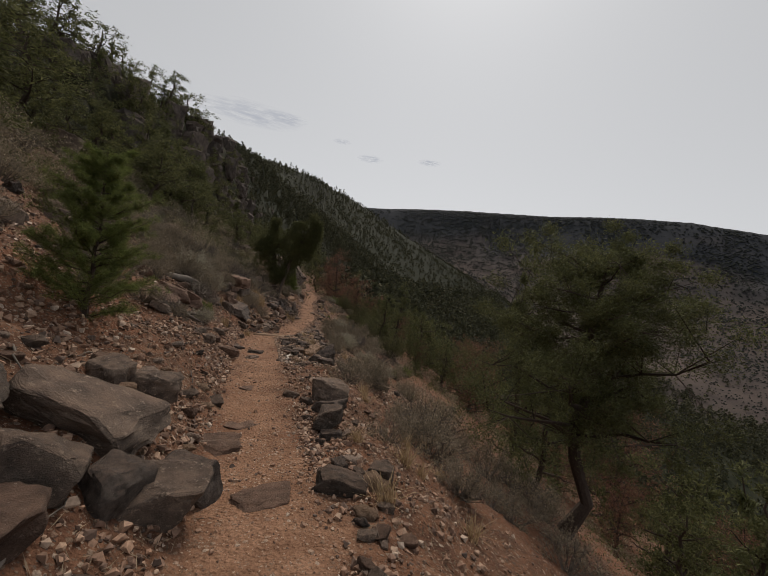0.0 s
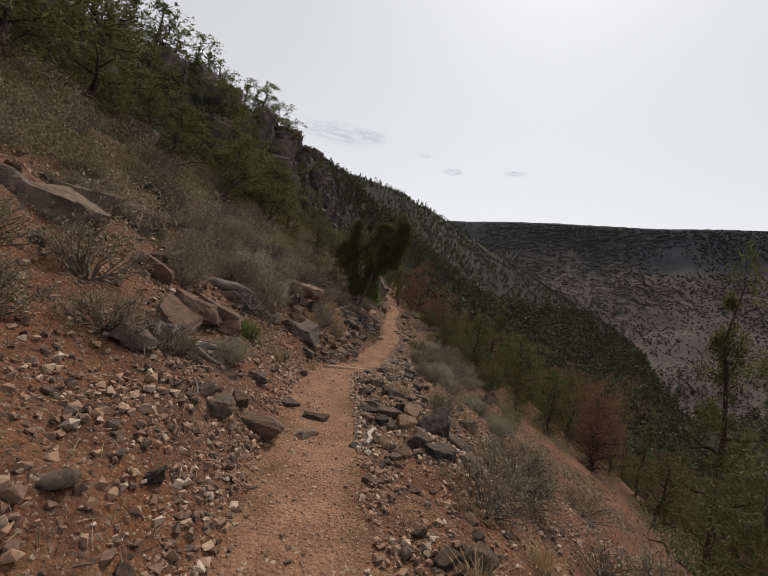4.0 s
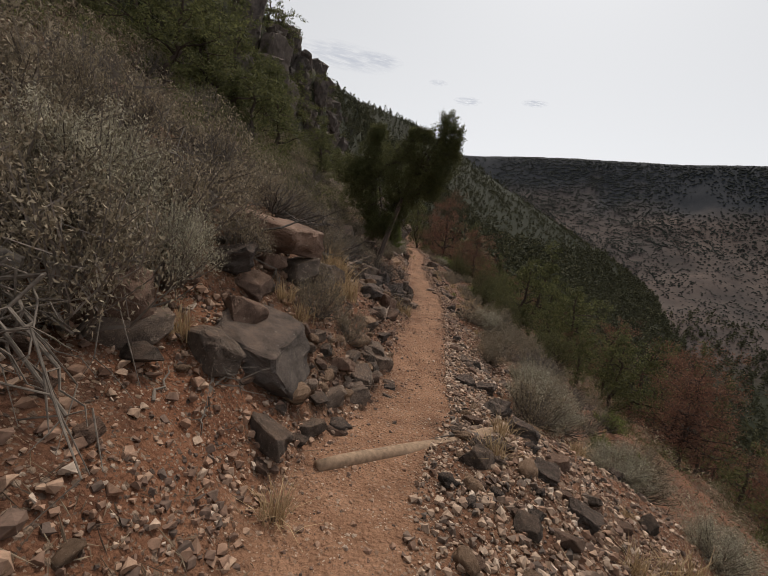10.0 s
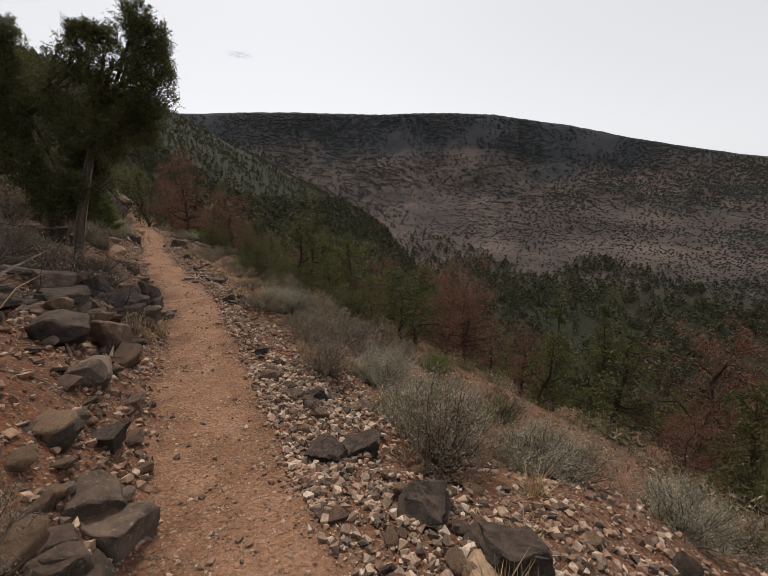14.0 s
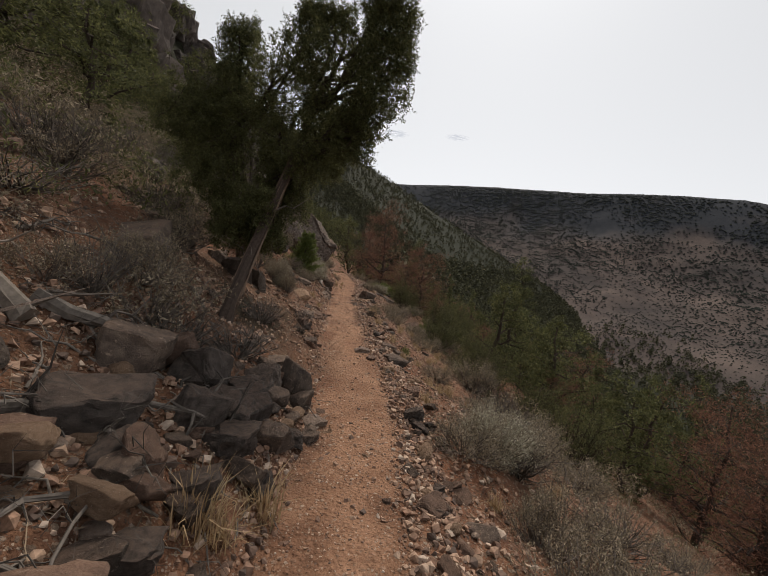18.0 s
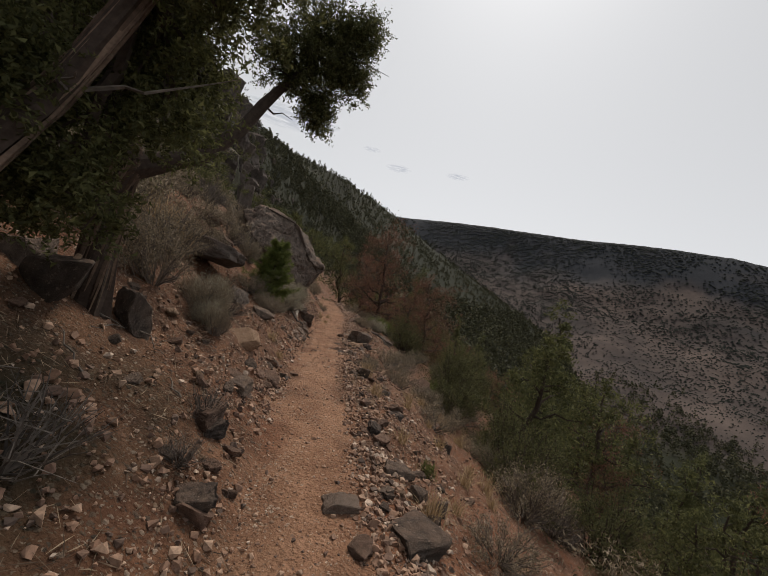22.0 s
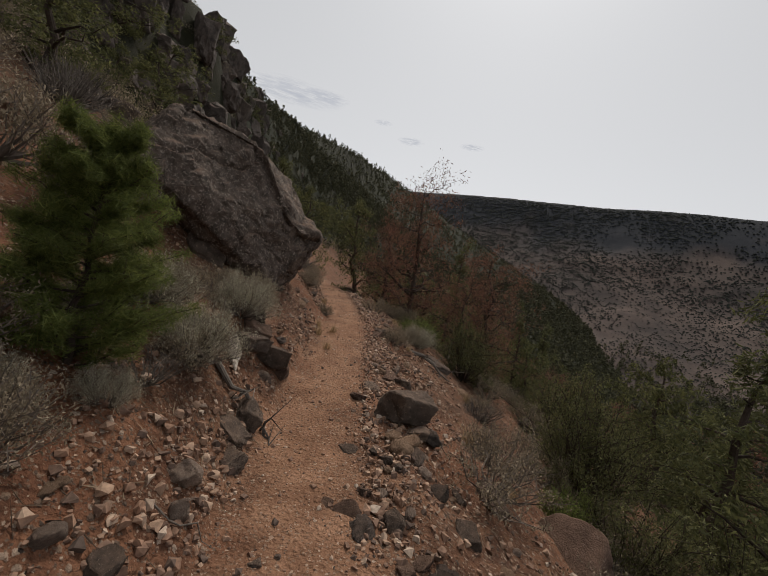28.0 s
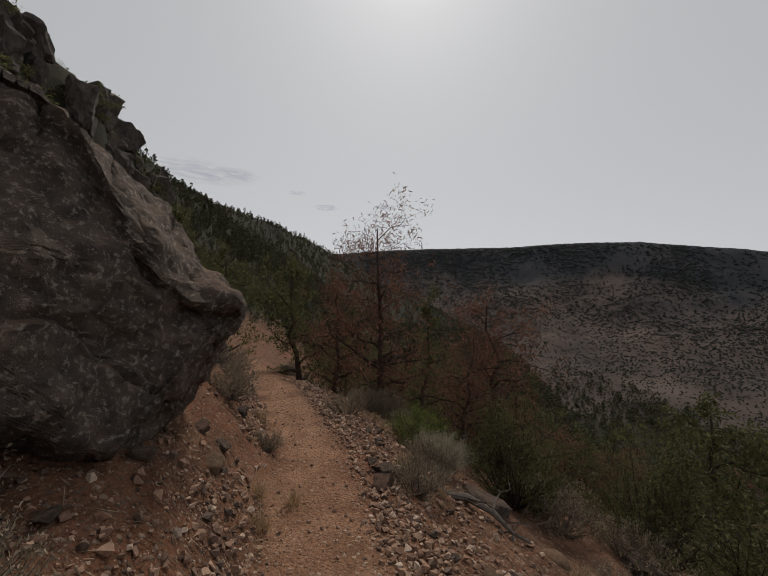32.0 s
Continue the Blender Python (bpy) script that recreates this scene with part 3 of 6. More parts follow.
STONES = {
    "d": ("basalt", [block_stone(300 + k, 0.55 + 0.06 * (k % 5)) for k in range(7)] + [hull_stone(k, 12 + k % 3, 0.035, 1, 0.045) for k in range(4)], "dark grey angular basalt rock beside the footpath"),
    "r": ("basalt_red", [block_stone(320 + k, 0.45 + 0.06 * (k % 5)) for k in range(6)] + [hull_stone(20 + k, 11 + k % 3, 0.04, 1, 0.04, 0.6) for k in range(3)], "reddish brown angular rock on stony earth"),
    "v": ("vesicular", [cobble(40 + k, True) for k in range(2)] + [block_stone(340 + k, 0.75, 2, 0.09) for k in range(3)], "pitted black lava rock beside the footpath"),
    "t": ("tan_rock", [cobble(50 + k) for k in range(4)] + [hull_stone(60, 20, 0.2, 1, 0.01)], "rounded tan cobble on stony earth"),
    "p": ("pale_rock", [hull_stone(70 + k, 20, 0.14, 1, 0.02) for k in range(3)], "pale speckled rock beside the footpath"),
}
SMALL = {"d": [block_stone(400 + k, 0.6, 1, 0.03) for k in range(5)], "r": [block_stone(410 + k, 0.5, 1, 0.03) for k in range(5)]}


def stone_mesh(kind, k, w=1.0):
    mat, meshes, _ = STONES[kind]
    if w < 0.17 and kind in SMALL:
        meshes = SMALL[kind]
    me = meshes[k % len(meshes)]
    if not me.materials:
        me.materials.append(MAT[mat])
    return me


def lay_stone(kind, x, y, w, rng, name="rock", group="rocks along the footpath", sink=0.3, label=""):
    me = stone_mesh(kind, int(rng.integers(50)), w)
    ob = new(name, me)
    h = w * rng.uniform(0.55, 0.85)
    z = ground_z(x, y)
    ob.matrix_basis = (Matrix.Translation((x, y, z + h * (0.33 - sink * 0.62))) @ Euler((rng.normal() * 0.22, rng.normal() * 0.22, rng.uniform(0, 6.3))).to_matrix().to_4x4()
                       @ Matrix.Diagonal((w, w * rng.uniform(0.75, 1.05), h, 1)))
    if w > 0.42:
        group = "boulders along the footpath"
    return tagged(ob, label or STONES[kind][2], "rock", group)


ROCKS = {  # by stretch: x, y, width, stone
"y3":"-1.24,2.32,0.25,d 0.5,3.81,0.24,p -1.48,1.93,0.2,t -1.16,5.07,0.22,t -2.26,4.3,0.17,t",
"y4":"-2.19,3.86,0.26,d -0.98,4.97,0.25,d -2.3,3.71,0.15,p 0.45,4.34,0.25,d",
"y7":"-1.46,7.59,0.18,t 0.3,8.87,0.26,p -0.07,8.66,0.16,d -0.32,8.46,0.15,d 0.07,8.16,0.16,t -0.24,8.05,0.14,r -0.02,7.93,0.23,v -0.39,7.71,0.15,d -0,7.69,0.21,d -1.1,8.04,0.14,t -0.94,7.99,0.12,t -1.2,7.68,0.15,t -1.58,7.4,0.15,t -1.7,7.44,0.13,r -1.63,7.69,0.12,t -1.71,7.18,0.2,d -1.8,7.97,0.19,r 0.28,13.16,0.25,v",
"y12":"-1.29,12.64,0.24,r -2.09,10.51,0.11,t -1.76,9.96,0.15,r -1.63,10.58,0.08,p -1.99,9.93,0.2,r -1.08,13.84,0.25,r",
"y13a":"-1.72,12.33,0.15,d -1.17,13.72,0.26,r -1.58,13.64,0.17,p -1.41,14.37,0.15,p -0.83,13.71,0.2,d 0.29,15,0.16,t 0.16,12.91,0.16,v -1.99,12.19,0.2,r -0.16,13.04,0.17,d",
"y13":"-1.6,14.52,0.26,r -1.5,14.78,0.18,t -1.45,14.11,0.17,t -0.82,13.96,0.26,v -0.08,13.18,0.17,d 0.6,12.31,0.17,r 0.08,13,0.1,t 1.19,11.2,0.22,p 0.62,12.08,0.17,r 0.04,14.1,0.21,r 2.31,11.98,0.23,t 0.45,12.5,0.11,t 2.2,12.5,0.24,d -0.01,12.8,0.17,d",
"y16":"-1.54,14.67,0.16,t -1.24,14.55,0.2,r -1.02,14.56,0.25,r -1.28,15.1,0.18,d -1.51,15.01,0.17,d -0.7,16.14,0.12,v -1.39,18,0.2,p -0.04,19.61,0.23,t 0.73,15.21,0.16,d 0.13,15.05,0.09,t 0.8,15.6,0.23,v 0.48,15.87,0.2,d",
"y19":"-0.42,19.58,0.16,r -0.78,19.27,0.22,d -0.22,19.43,0.23,d -1.32,18.13,0.26,t -0.98,18.41,0.2,d -0.85,18.14,0.15,v 0.7,18.56,0.15,d 0.87,18.26,0.22,r 0.65,19.01,0.16,d 1.17,19.68,0.19,d 1.1,19.98,0.15,v 0.3,19.2,0.13,t 0.39,18.63,0.12,r -0.67,18.06,0.18,r",
"y25":"-0.59,22.46,0.12,d -0.44,22.68,0.08,t -0.2,22.59,0.13,r -0.35,22.3,0.23,v 0.95,24.18,0.2,r 1.48,25.16,0.26,v 1.79,24.42,0.14,p 2.19,23.95,0.19,r 0.95,22.98,0.25,d 1.5,23.8,0.24,d -0.14,25.63,0.21,v -0.34,25.53,0.2,d -0.3,24.78,0.18,r",
"y27":"-0.32,25.76,0.2,d -0.42,24.88,0.25,r 0.68,26.01,0.1,t 1.49,26.83,0.19,d 1.59,28.03,0.19,d 1.54,25.65,0.14,r -0.44,26.56,0.15,t 0.73,28.29,0.26,r 1.06,26.82,0.13,v",
"y30":"-0.16,27.99,0.22,p 0.81,28.16,0.22,v -0.06,28.6,0.25,d 1.39,28.96,0.22,p 0.98,28.52,0.16,p 1.72,28.98,0.24,d 1.57,28.39,0.24,d 1.39,31.28,0.25,r -0.54,27.61,0.09,t -0.53,27.67,0.08,t 0.37,27.93,0.1,p 1.04,27.96,0.24,r 1.28,27.96,0.22,v 0.26,27.91,0.19,d 0.6,28.37,0.14,r 0.85,28.52,0.13,r",
"y32":"-0.13,29.91,0.21,d -0.05,30.42,0.18,r 1.37,31.09,0.23,r 1.17,29.44,0.09,p 0.67,29.59,0.11,t -0.15,28.91,0.17,d",
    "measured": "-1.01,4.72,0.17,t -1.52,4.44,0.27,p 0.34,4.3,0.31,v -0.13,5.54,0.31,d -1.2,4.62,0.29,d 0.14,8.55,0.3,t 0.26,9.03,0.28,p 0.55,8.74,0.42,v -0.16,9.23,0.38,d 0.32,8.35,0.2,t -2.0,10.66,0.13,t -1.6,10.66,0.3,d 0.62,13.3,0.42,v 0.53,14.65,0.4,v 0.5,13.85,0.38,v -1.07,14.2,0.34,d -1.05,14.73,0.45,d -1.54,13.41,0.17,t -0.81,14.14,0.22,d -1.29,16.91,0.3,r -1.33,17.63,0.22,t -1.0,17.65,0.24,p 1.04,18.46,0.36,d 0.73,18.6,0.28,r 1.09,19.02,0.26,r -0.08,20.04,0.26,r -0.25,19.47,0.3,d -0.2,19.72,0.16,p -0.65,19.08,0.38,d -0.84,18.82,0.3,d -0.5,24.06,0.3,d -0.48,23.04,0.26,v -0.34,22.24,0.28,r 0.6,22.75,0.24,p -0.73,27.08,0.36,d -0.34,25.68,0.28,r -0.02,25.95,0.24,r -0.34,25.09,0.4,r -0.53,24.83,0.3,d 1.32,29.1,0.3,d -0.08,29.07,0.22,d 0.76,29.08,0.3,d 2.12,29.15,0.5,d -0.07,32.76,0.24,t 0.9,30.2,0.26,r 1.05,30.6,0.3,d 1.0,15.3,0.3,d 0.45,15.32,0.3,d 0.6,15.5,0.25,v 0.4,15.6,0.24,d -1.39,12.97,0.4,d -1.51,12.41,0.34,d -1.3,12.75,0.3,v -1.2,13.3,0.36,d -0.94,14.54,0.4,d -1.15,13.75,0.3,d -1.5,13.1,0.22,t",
}


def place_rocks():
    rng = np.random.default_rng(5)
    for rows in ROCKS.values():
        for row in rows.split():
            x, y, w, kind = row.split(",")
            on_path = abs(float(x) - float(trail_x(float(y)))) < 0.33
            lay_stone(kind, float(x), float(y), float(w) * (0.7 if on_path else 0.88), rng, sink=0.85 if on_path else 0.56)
    # smaller loose stones on both shoulders of the path
    n = 0
    for k in range(250):                                # the kerb of piled stones on the outer edge
        y = rng.uniform(2.0, 34)
        x = float(trail_x(y)) + 0.58 + abs(rng.normal()) * 0.3 * float(curve_at(SHOULDER, y))
        lay_stone("dddrrrvttpt"[int(rng.integers(11))], x, y, float(0.07 + rng.random() ** 2.6 * 0.17), rng, "kerb_stone", "stones piled along the outer edge", 0.2, "rough stone piled on the outer edge of the path")
    for k in range(110):                                # rocks heaped on the inner bank
        y = rng.uniform(11.6, 20.6)
        x = float(trail_x(y)) - 0.5 - abs(rng.normal()) * 0.55
        lay_stone("dddddrrrvtp"[int(rng.integers(11))], x, y, float(0.1 + rng.random() ** 2 * 0.34), rng, "bank_rock", "rocks heaped on the inner bank", 0.1, "dark rock heaped on the inner bank of the path")
    for k in range(14):                                 # black rocks tumbled below the dead limbs
        y = rng.uniform(17.2, 19.4)
        x = float(trail_x(y)) - 0.5 - abs(rng.normal()) * 0.4
        lay_stone("vvdd"[k % 4], x, y, float(rng.uniform(0.16, 0.42)), rng, "bank_rock", "rocks heaped on the inner bank", 0.05, "black rock tumbled on the inner bank of the path")
    while n < 290:
        y = rng.uniform(1.2, 38)
        side = rng.random()
        u = rng.uniform(0.5, 1.7) if side < 0.6 else -rng.uniform(0.45, 2.4)
        x = float(trail_x(y)) + u
        kind = "ddrrrvttp"[int(rng.integers(9))]
        ob = lay_stone(kind, x, y, float(rng.uniform(0.06, 0.13) * (1.35 if u < 0 else 1.0)), rng, "loose_stone", "loose stones beside the footpath", 0.2)
        n += 1
    for k in range(70):                                 # broken rock on the brushy hillside
        y = rng.uniform(21, 44)
        u = -rng.uniform(2.6, 12)
        if 32 < y < 37 and u > -5:
            continue
        lay_stone("ddrv"[k % 4], float(trail_x(y)) + u, y, float(rng.uniform(0.3, 0.95)), rng, "slope_rock", "rocks scattered on the slope", 0.4, "weathered rock half buried in the brushy slope")
    for k in range(150):                                # ledges and broken rock above the first stretch
        y = rng.uniform(4.5, 18)
        u = (-2.8 if y < 8 else -1.4) - abs(rng.normal()) * 2.8
        x = float(trail_x(y)) + u
        lay_stone("dddrrvrd"[k % 8], x, y, float(0.1 + rng.random() ** 2.4 * 0.5), rng, "ledge_rock", "ledge rocks above the path", 0.3, "angular rock lying on the stony slope")
    for k in range(60):                                 # larger stones among the cobbles of the bend
        y = rng.uniform(8.6, 15.5)
        x = float(trail_x(y)) + 0.6 + rng.gamma(1.4, 0.9)
        lay_stone("vvddrttt"[k % 8], x, y, float(rng.uniform(0.1, 0.15) if k % 8 > 4 else rng.uniform(0.12, 0.3)), rng, "slope_stone", "stones strewn on the outer slope", 0.25, "rounded stone among cobbles on the outer slope")
    for k in range(34):                                 # pale cobbles among the heaped rocks
        y = rng.uniform(12.7, 15.4)
        x = float(trail_x(y)) - 0.5 - rng.random() * 0.6
        lay_stone("ttpt"[k % 4], x, y, float(rng.uniform(0.07, 0.15)), rng, "bank_cobble", "pale cobbles on the inner bank", -0.1, "rounded tan cobble among dark rocks")
    # outcrops and fallen blocks further up and down the slope
    for k in range(190):
        y = rng.uniform(-2, 62)
        u = -2.0 - abs(rng.normal()) * 5 if k < 150 else 1.8 + abs(rng.normal()) * 3
        x = float(trail_x(y)) + u
        if u < 0 and (y < 3.2 or 31 < y < 37 and u > -5):
            continue
        lay_stone("dddrrrrvt"[int(rng.integers(9))], x, y, float(0.16 + rng.random() ** 2.2 * 0.5), rng, "slope_rock", "rocks scattered on the slope", 0.5, "weathered rock half buried in the brushy slope")


place_rocks()


def crest_rocks():
    """Weathered columns and blocks of the cliff along the skyline."""
    rng = np.random.default_rng(29)
    for k in range(150):
        y = rng.uniform(14, 150) if k < 70 else rng.uniform(30, 72)
        v = 0.64 + 0.38 * rng.random()
        x = float(trail_x(y)) - 0.42 + (float(curve_at(CREST, y)) - float(trail_x(y))) * v
        me = stone_mesh("v", 2 + int(rng.integers(3)))
        ob = new("cliff_block", me)
        w = rng.uniform(0.8, 2.2) * (1 + y / 130)
        h = w * rng.uniform(0.7, 1.35)
        ob.matrix_basis = (Matrix.Translation((x, y, ground_z(x, y) - h * 0.06)) @ Euler((rng.normal() * 0.12, rng.normal() * 0.12, rng.uniform(0, 6.3))).to_matrix().to_4x4()
                           @ Matrix.Diagonal((w, w * 0.85, h, 1)))
        tagged(ob, "dark weathered block of the cliff above the slope", "rock", "cliff blocks on the skyline")


crest_rocks()


def big_boulder():
    """The leaning boulder that overhangs the path: a wedge with a low nose and an undercut front."""
    corners = ((0.13, 32.56, 0.38), (-0.22, 32.15, 0.05), (-0.5, 31.9, -0.5), (-0.52, 32.5, -0.8), (-0.92, 32.1, 1.46), (-1.9, 31.6, 1.72), (-2.06, 30.75, 0.9), (-1.85, 30.8, 0.72),
               (-1.25, 31.3, 0.6), (-0.85, 31.65, 0.15), (-1.9, 33.6, 1.9), (-0.7, 33.5, 1.3), (-0.1, 33.3, 0.2), (-0.55, 33.4, -0.9), (-2.6, 32.2, 1.55), (-2.7, 33.3, 1.5), (-2.4, 33.4, -0.3), (-1.2, 32.6, -0.9), (-2.3, 31.9, 0.7))
    c = Vector((-1.1, 32.4, 0.4))
    bm = bmesh.new()
    vs = [bm.verts.new(Vector(p) - c) for p in corners]
    got = bmesh.ops.convex_hull(bm, input=vs)
    bmesh.ops.delete(bm, geom=[g for g in got["geom_interior"] if isinstance(g, bmesh.types.BMVert)], context="VERTS")
    bmesh.ops.bevel(bm, geom=bm.edges[:] + bm.verts[:], offset=0.035, segments=2, affect="EDGES", profile=0.6)
    bmesh.ops.triangulate(bm, faces=bm.faces)
    for _ in range(6):
        bmesh.ops.subdivide_edges(bm, edges=[e for e in bm.edges if e.calc_length() > 0.055], cuts=1)
        bmesh.ops.triangulate(bm, faces=bm.faces)
    bm.normal_update()
    for v in bm.verts:                                  # a lip along the upper edge with a hollowed face below it
        q = v.co + c
        t = (q.x + 0.92) / 1.05
        ridge_z, ridge_y = 1.46 - 1.08 * t, 32.1 + 0.46 * t
        sag = 0.3 * math.exp(-((t - 0.55) / 0.3) ** 2) * math.exp(-((q.y - ridge_y) / 0.4) ** 2) * min(1, max(0, (q.z - ridge_z + 0.55) / 0.5))
        below = ridge_z - 0.3 * math.exp(-((t - 0.55) / 0.3) ** 2) - q.z
        face = max(0, -v.normal.y) * min(1, max(0, (below + 0.02) / 0.14)) * min(1, max(0, (1.3 - below) / 0.6)) * (-0.9 < t < 0.95)
        v.co += Vector((-0.05 * face, 0.2 * face, -sag))
    bm.normal_update()
    shift = {}
    for v in bm.verts:
        q = v.co
        d = 0.085 * noise.fractal(q * 1.3 + Vector((7, 0, 3)), 0.9, 2.1, 5) + 0.045 * noise.noise(q * 5) + 0.03 * noise.noise(q * 11) + 0.014 * noise.noise(q * 24)
        crack = abs(noise.noise(q * 1.5 + Vector((4, 1, 7))))
        shift[v.index] = v.normal * (d - 0.05 * max(0.0, 0.07 - crack) / 0.07)
    bm.verts.index_update()
    for v, d in zip(bm.verts, list(shift.values())):
        v.co += d
    me = bpy.data.meshes.new("overhanging_boulder")
    bm.to_mesh(me)
    bm.free()
    me.shade_smooth()
    me.set_sharp_from_angle(angle=radians(38))
    me.materials.append(MAT["boulder"])
    ob = new("overhanging_boulder", me)
    ob.matrix_basis = Matrix.Translation(c)
    tagged(ob, "huge grey boulder with pale lichen overhanging the dirt path", "boulder")


big_boulder()


def slab(x, y, z, size, turn, kind, label, seed):
    """A larger shaped rock with its own mesh."""
    me = block_stone(seed, 0.75, 4, 0.04)
    me.materials.append(MAT[STONES[kind][0]])
    ob = new("boulder", me)
    z -= 0.28 * size[2] * (max(size) < 0.48 and kind != "d" or seed > 165)    # most of the smaller ones sit deeper in the earth
    ob.matrix_basis = Matrix.Translation((x, y, ground_z(x, y) + z)) @ Euler([radians(a) for a in turn]).to_matrix().to_4x4() @ Matrix.Diagonal((*size, 1))
    return tagged(ob, label, "boulder", "boulders along the footpath")


slab(-1.42, 3.15, 0.08, (0.88, 0.72, 0.36), (-6, 12, -20), "d", "large flat-topped grey boulder on smaller rocks", 104)
slab(-2.0, 2.85, 0.14, (0.66, 0.56, 0.36), (-8, 14, 10), "d", "grey boulder wedged in the bank", 102)
slab(-1.04, 2.62, 0.1, (0.34, 0.32, 0.34), (20, 5, 60), "v", "dark pitted boulder beside the path", 113)
slab(-0.8, 3.12, 0.1, (0.42, 0.38, 0.38), (0, 8, -20), "v", "dark pitted boulder beside the path", 112)
slab(-0.82, 2.76, 0.1, (0.5, 0.42, 0.36), (10, 12, 30), "d", "dark angular boulder beside the path", 111)
slab(-1.32, 2.4, 0.12, (0.42, 0.36, 0.3), (0, 20, 20), "d", "dark angular boulder beside the path", 114)
slab(-1.25, 2.05, 0.1, (0.4, 0.36, 0.26), (5, 10, 70), "r", "brown angular boulder beside the path", 115)
slab(-1.29, 3.9, 0.12, (0.42, 0.34, 0.32), (0, 14, 15), "d", "dark flat-topped rock on stony earth", 116)
slab(-1.52, 3.72, 0.14, (0.36, 0.3, 0.34), (14, 8, 70), "d", "dark angular rock on stony earth", 117)
slab(-1.75, 4.1, 0.12, (0.3, 0.26, 0.22), (0, 18, 40), "r", "brown rock on stony earth", 118)
slab(-1.35, 3.55, 0.16, (0.16, 0.13, 0.12), (0, 0, 20), "t", "rounded tan stone resting on a boulder", 119)
slab(-0.68, 5.8, 0.0, (0.38, 0.32, 0.12), (0, 6, 20), "r", "flat brown slab sunk in the dirt path", 120)
slab(-0.55, 4.5, -0.01, (0.44, 0.4, 0.12), (0, 4, 50), "r", "flat brown slab sunk in the dirt path", 121)
slab(-0.77, 3.95, 0.0, (0.5, 0.46, 0.14), (0, 5, 10), "r", "flat brown slab sunk in the dirt path", 122)
slab(0.38, 5.62, 0.12, (0.62, 0.46, 0.36), (0, 8, 15), "d", "dark angular rock on the outer edge of the path", 123)
slab(0.32, 4.62, 0.1, (0.5, 0.36, 0.3), (6, 6, 80), "d", "dark angular rock on the outer edge of the path", 124)
slab(0.28, 5.1, 0.1, (0.46, 0.38, 0.3), (0, 10, 130), "v", "pitted black rock on the outer edge of the path", 125)
slab(-0.25, 3.1, 0.02, (0.4, 0.26, 0.14), (0, 5, 20), "r", "flat brown slab at the edge of the path", 126)
slab(0.35, 3.3, 0.06, (0.42, 0.26, 0.2), (0, 8, -10), "d", "dark flat rock on the outer edge of the path", 127)
slab(0.75, 3.55, 0.06, (0.3, 0.22, 0.2), (0, 8, 60), "d", "dark flat rock on the outer edge of the path", 128)
slab(-2.4, 7.25, 0.08, (0.4, 0.32, 0.24), (0, 24, 30), "d", "grey flat rock jutting from the bank", 129)
slab(-2.6, 8.85, 0.12, (0.55, 0.46, 0.36), (0, 18, 40), "r", "brown boulder half buried in the bank", 130)
slab(-2.42, 9.2, 0.12, (0.72, 0.62, 0.4), (-6, 16, 20), "r", "broad brown boulder with a flat top in the bank", 131)
slab(-2.0, 12.6, 0.04, (1.0, 0.85, 0.52), (2, 12, -6), "v", "dark grey square boulder jutting from the bank", 103)
slab(-2.62, 11.75, 0.1, (0.4, 0.36, 0.5), (0, 10, 20), "r", "reddish brown wedge of rock in the bank", 132)
slab(-2.15, 12.1, 0.1, (0.4, 0.36, 0.34), (0, 14, 60), "d", "dark rock beside the square boulder", 133)
slab(-2.55, 14.2, 0.2, (1.1, 0.85, 0.55), (2, 8, 8), "r", "brown ledge of rock jutting from the bank", 141)
slab(-1.95, 14.9, 0.12, (0.5, 0.4, 0.36), (0, 12, 70), "d", "dark rock below the ledge", 142)
slab(-0.95, 17.2, 0.14, (0.56, 0.48, 0.44), (0, 16, 20), "r", "reddish brown boulder on the inner bank", 134)
slab(-1.25, 16.75, 0.14, (0.6, 0.5, 0.42), (10, 14, 75), "v", "dark pitted boulder on the inner bank", 135)
slab(-1.5, 17.85, 0.1, (0.38, 0.34, 0.3), (0, 12, 40), "r", "brown boulder on the inner bank", 136)
slab(-0.4, 19.98, 0.16, (0.3, 0.34, 0.42), (0, 20, 15), "d", "dark pointed boulder beside the path", 143)
slab(-0.72, 19.5, 0.14, (0.42, 0.36, 0.36), (10, 0, 50), "v", "dark angular boulder beside the path", 144)
slab(-1.1, 19.3, 0.14, (0.5, 0.42, 0.42), (0, 16, 80), "v", "dark angular boulder beside the path", 145)
slab(-1.45, 19.0, 0.14, (0.5, 0.42, 0.4), (0, 20, 10), "d", "dark boulder half buried in the bank", 146)
slab(-1.85, 23.2, 0.05, (0.42, 0.36, 0.5), (0, 12, 10), "d", "dark boulder at the foot of the juniper", 147)
slab(-1.5, 23.75, 0.05, (0.32, 0.3, 0.44), (0, 14, 60), "d", "dark boulder at the foot of the juniper", 148)
slab(-2.15, 23.4, 0.05, (0.4, 0.36, 0.4), (0, 14, 100), "d", "dark boulder at the foot of the juniper", 149)
slab(-0.76, 25.25, 0.06, (0.46, 0.36, 0.26), (16, -12, 30), "t", "pointed reddish brown rock beside the path", 137)
slab(-1.05, 25.0, 0.08, (0.3, 0.26, 0.24), (0, 16, 20), "r", "reddish brown rock beside the path", 138)
slab(-0.54, 23.15, 0.08, (0.38, 0.32, 0.28), (0, 10, 80), "r", "dark red rock beside the path", 139)
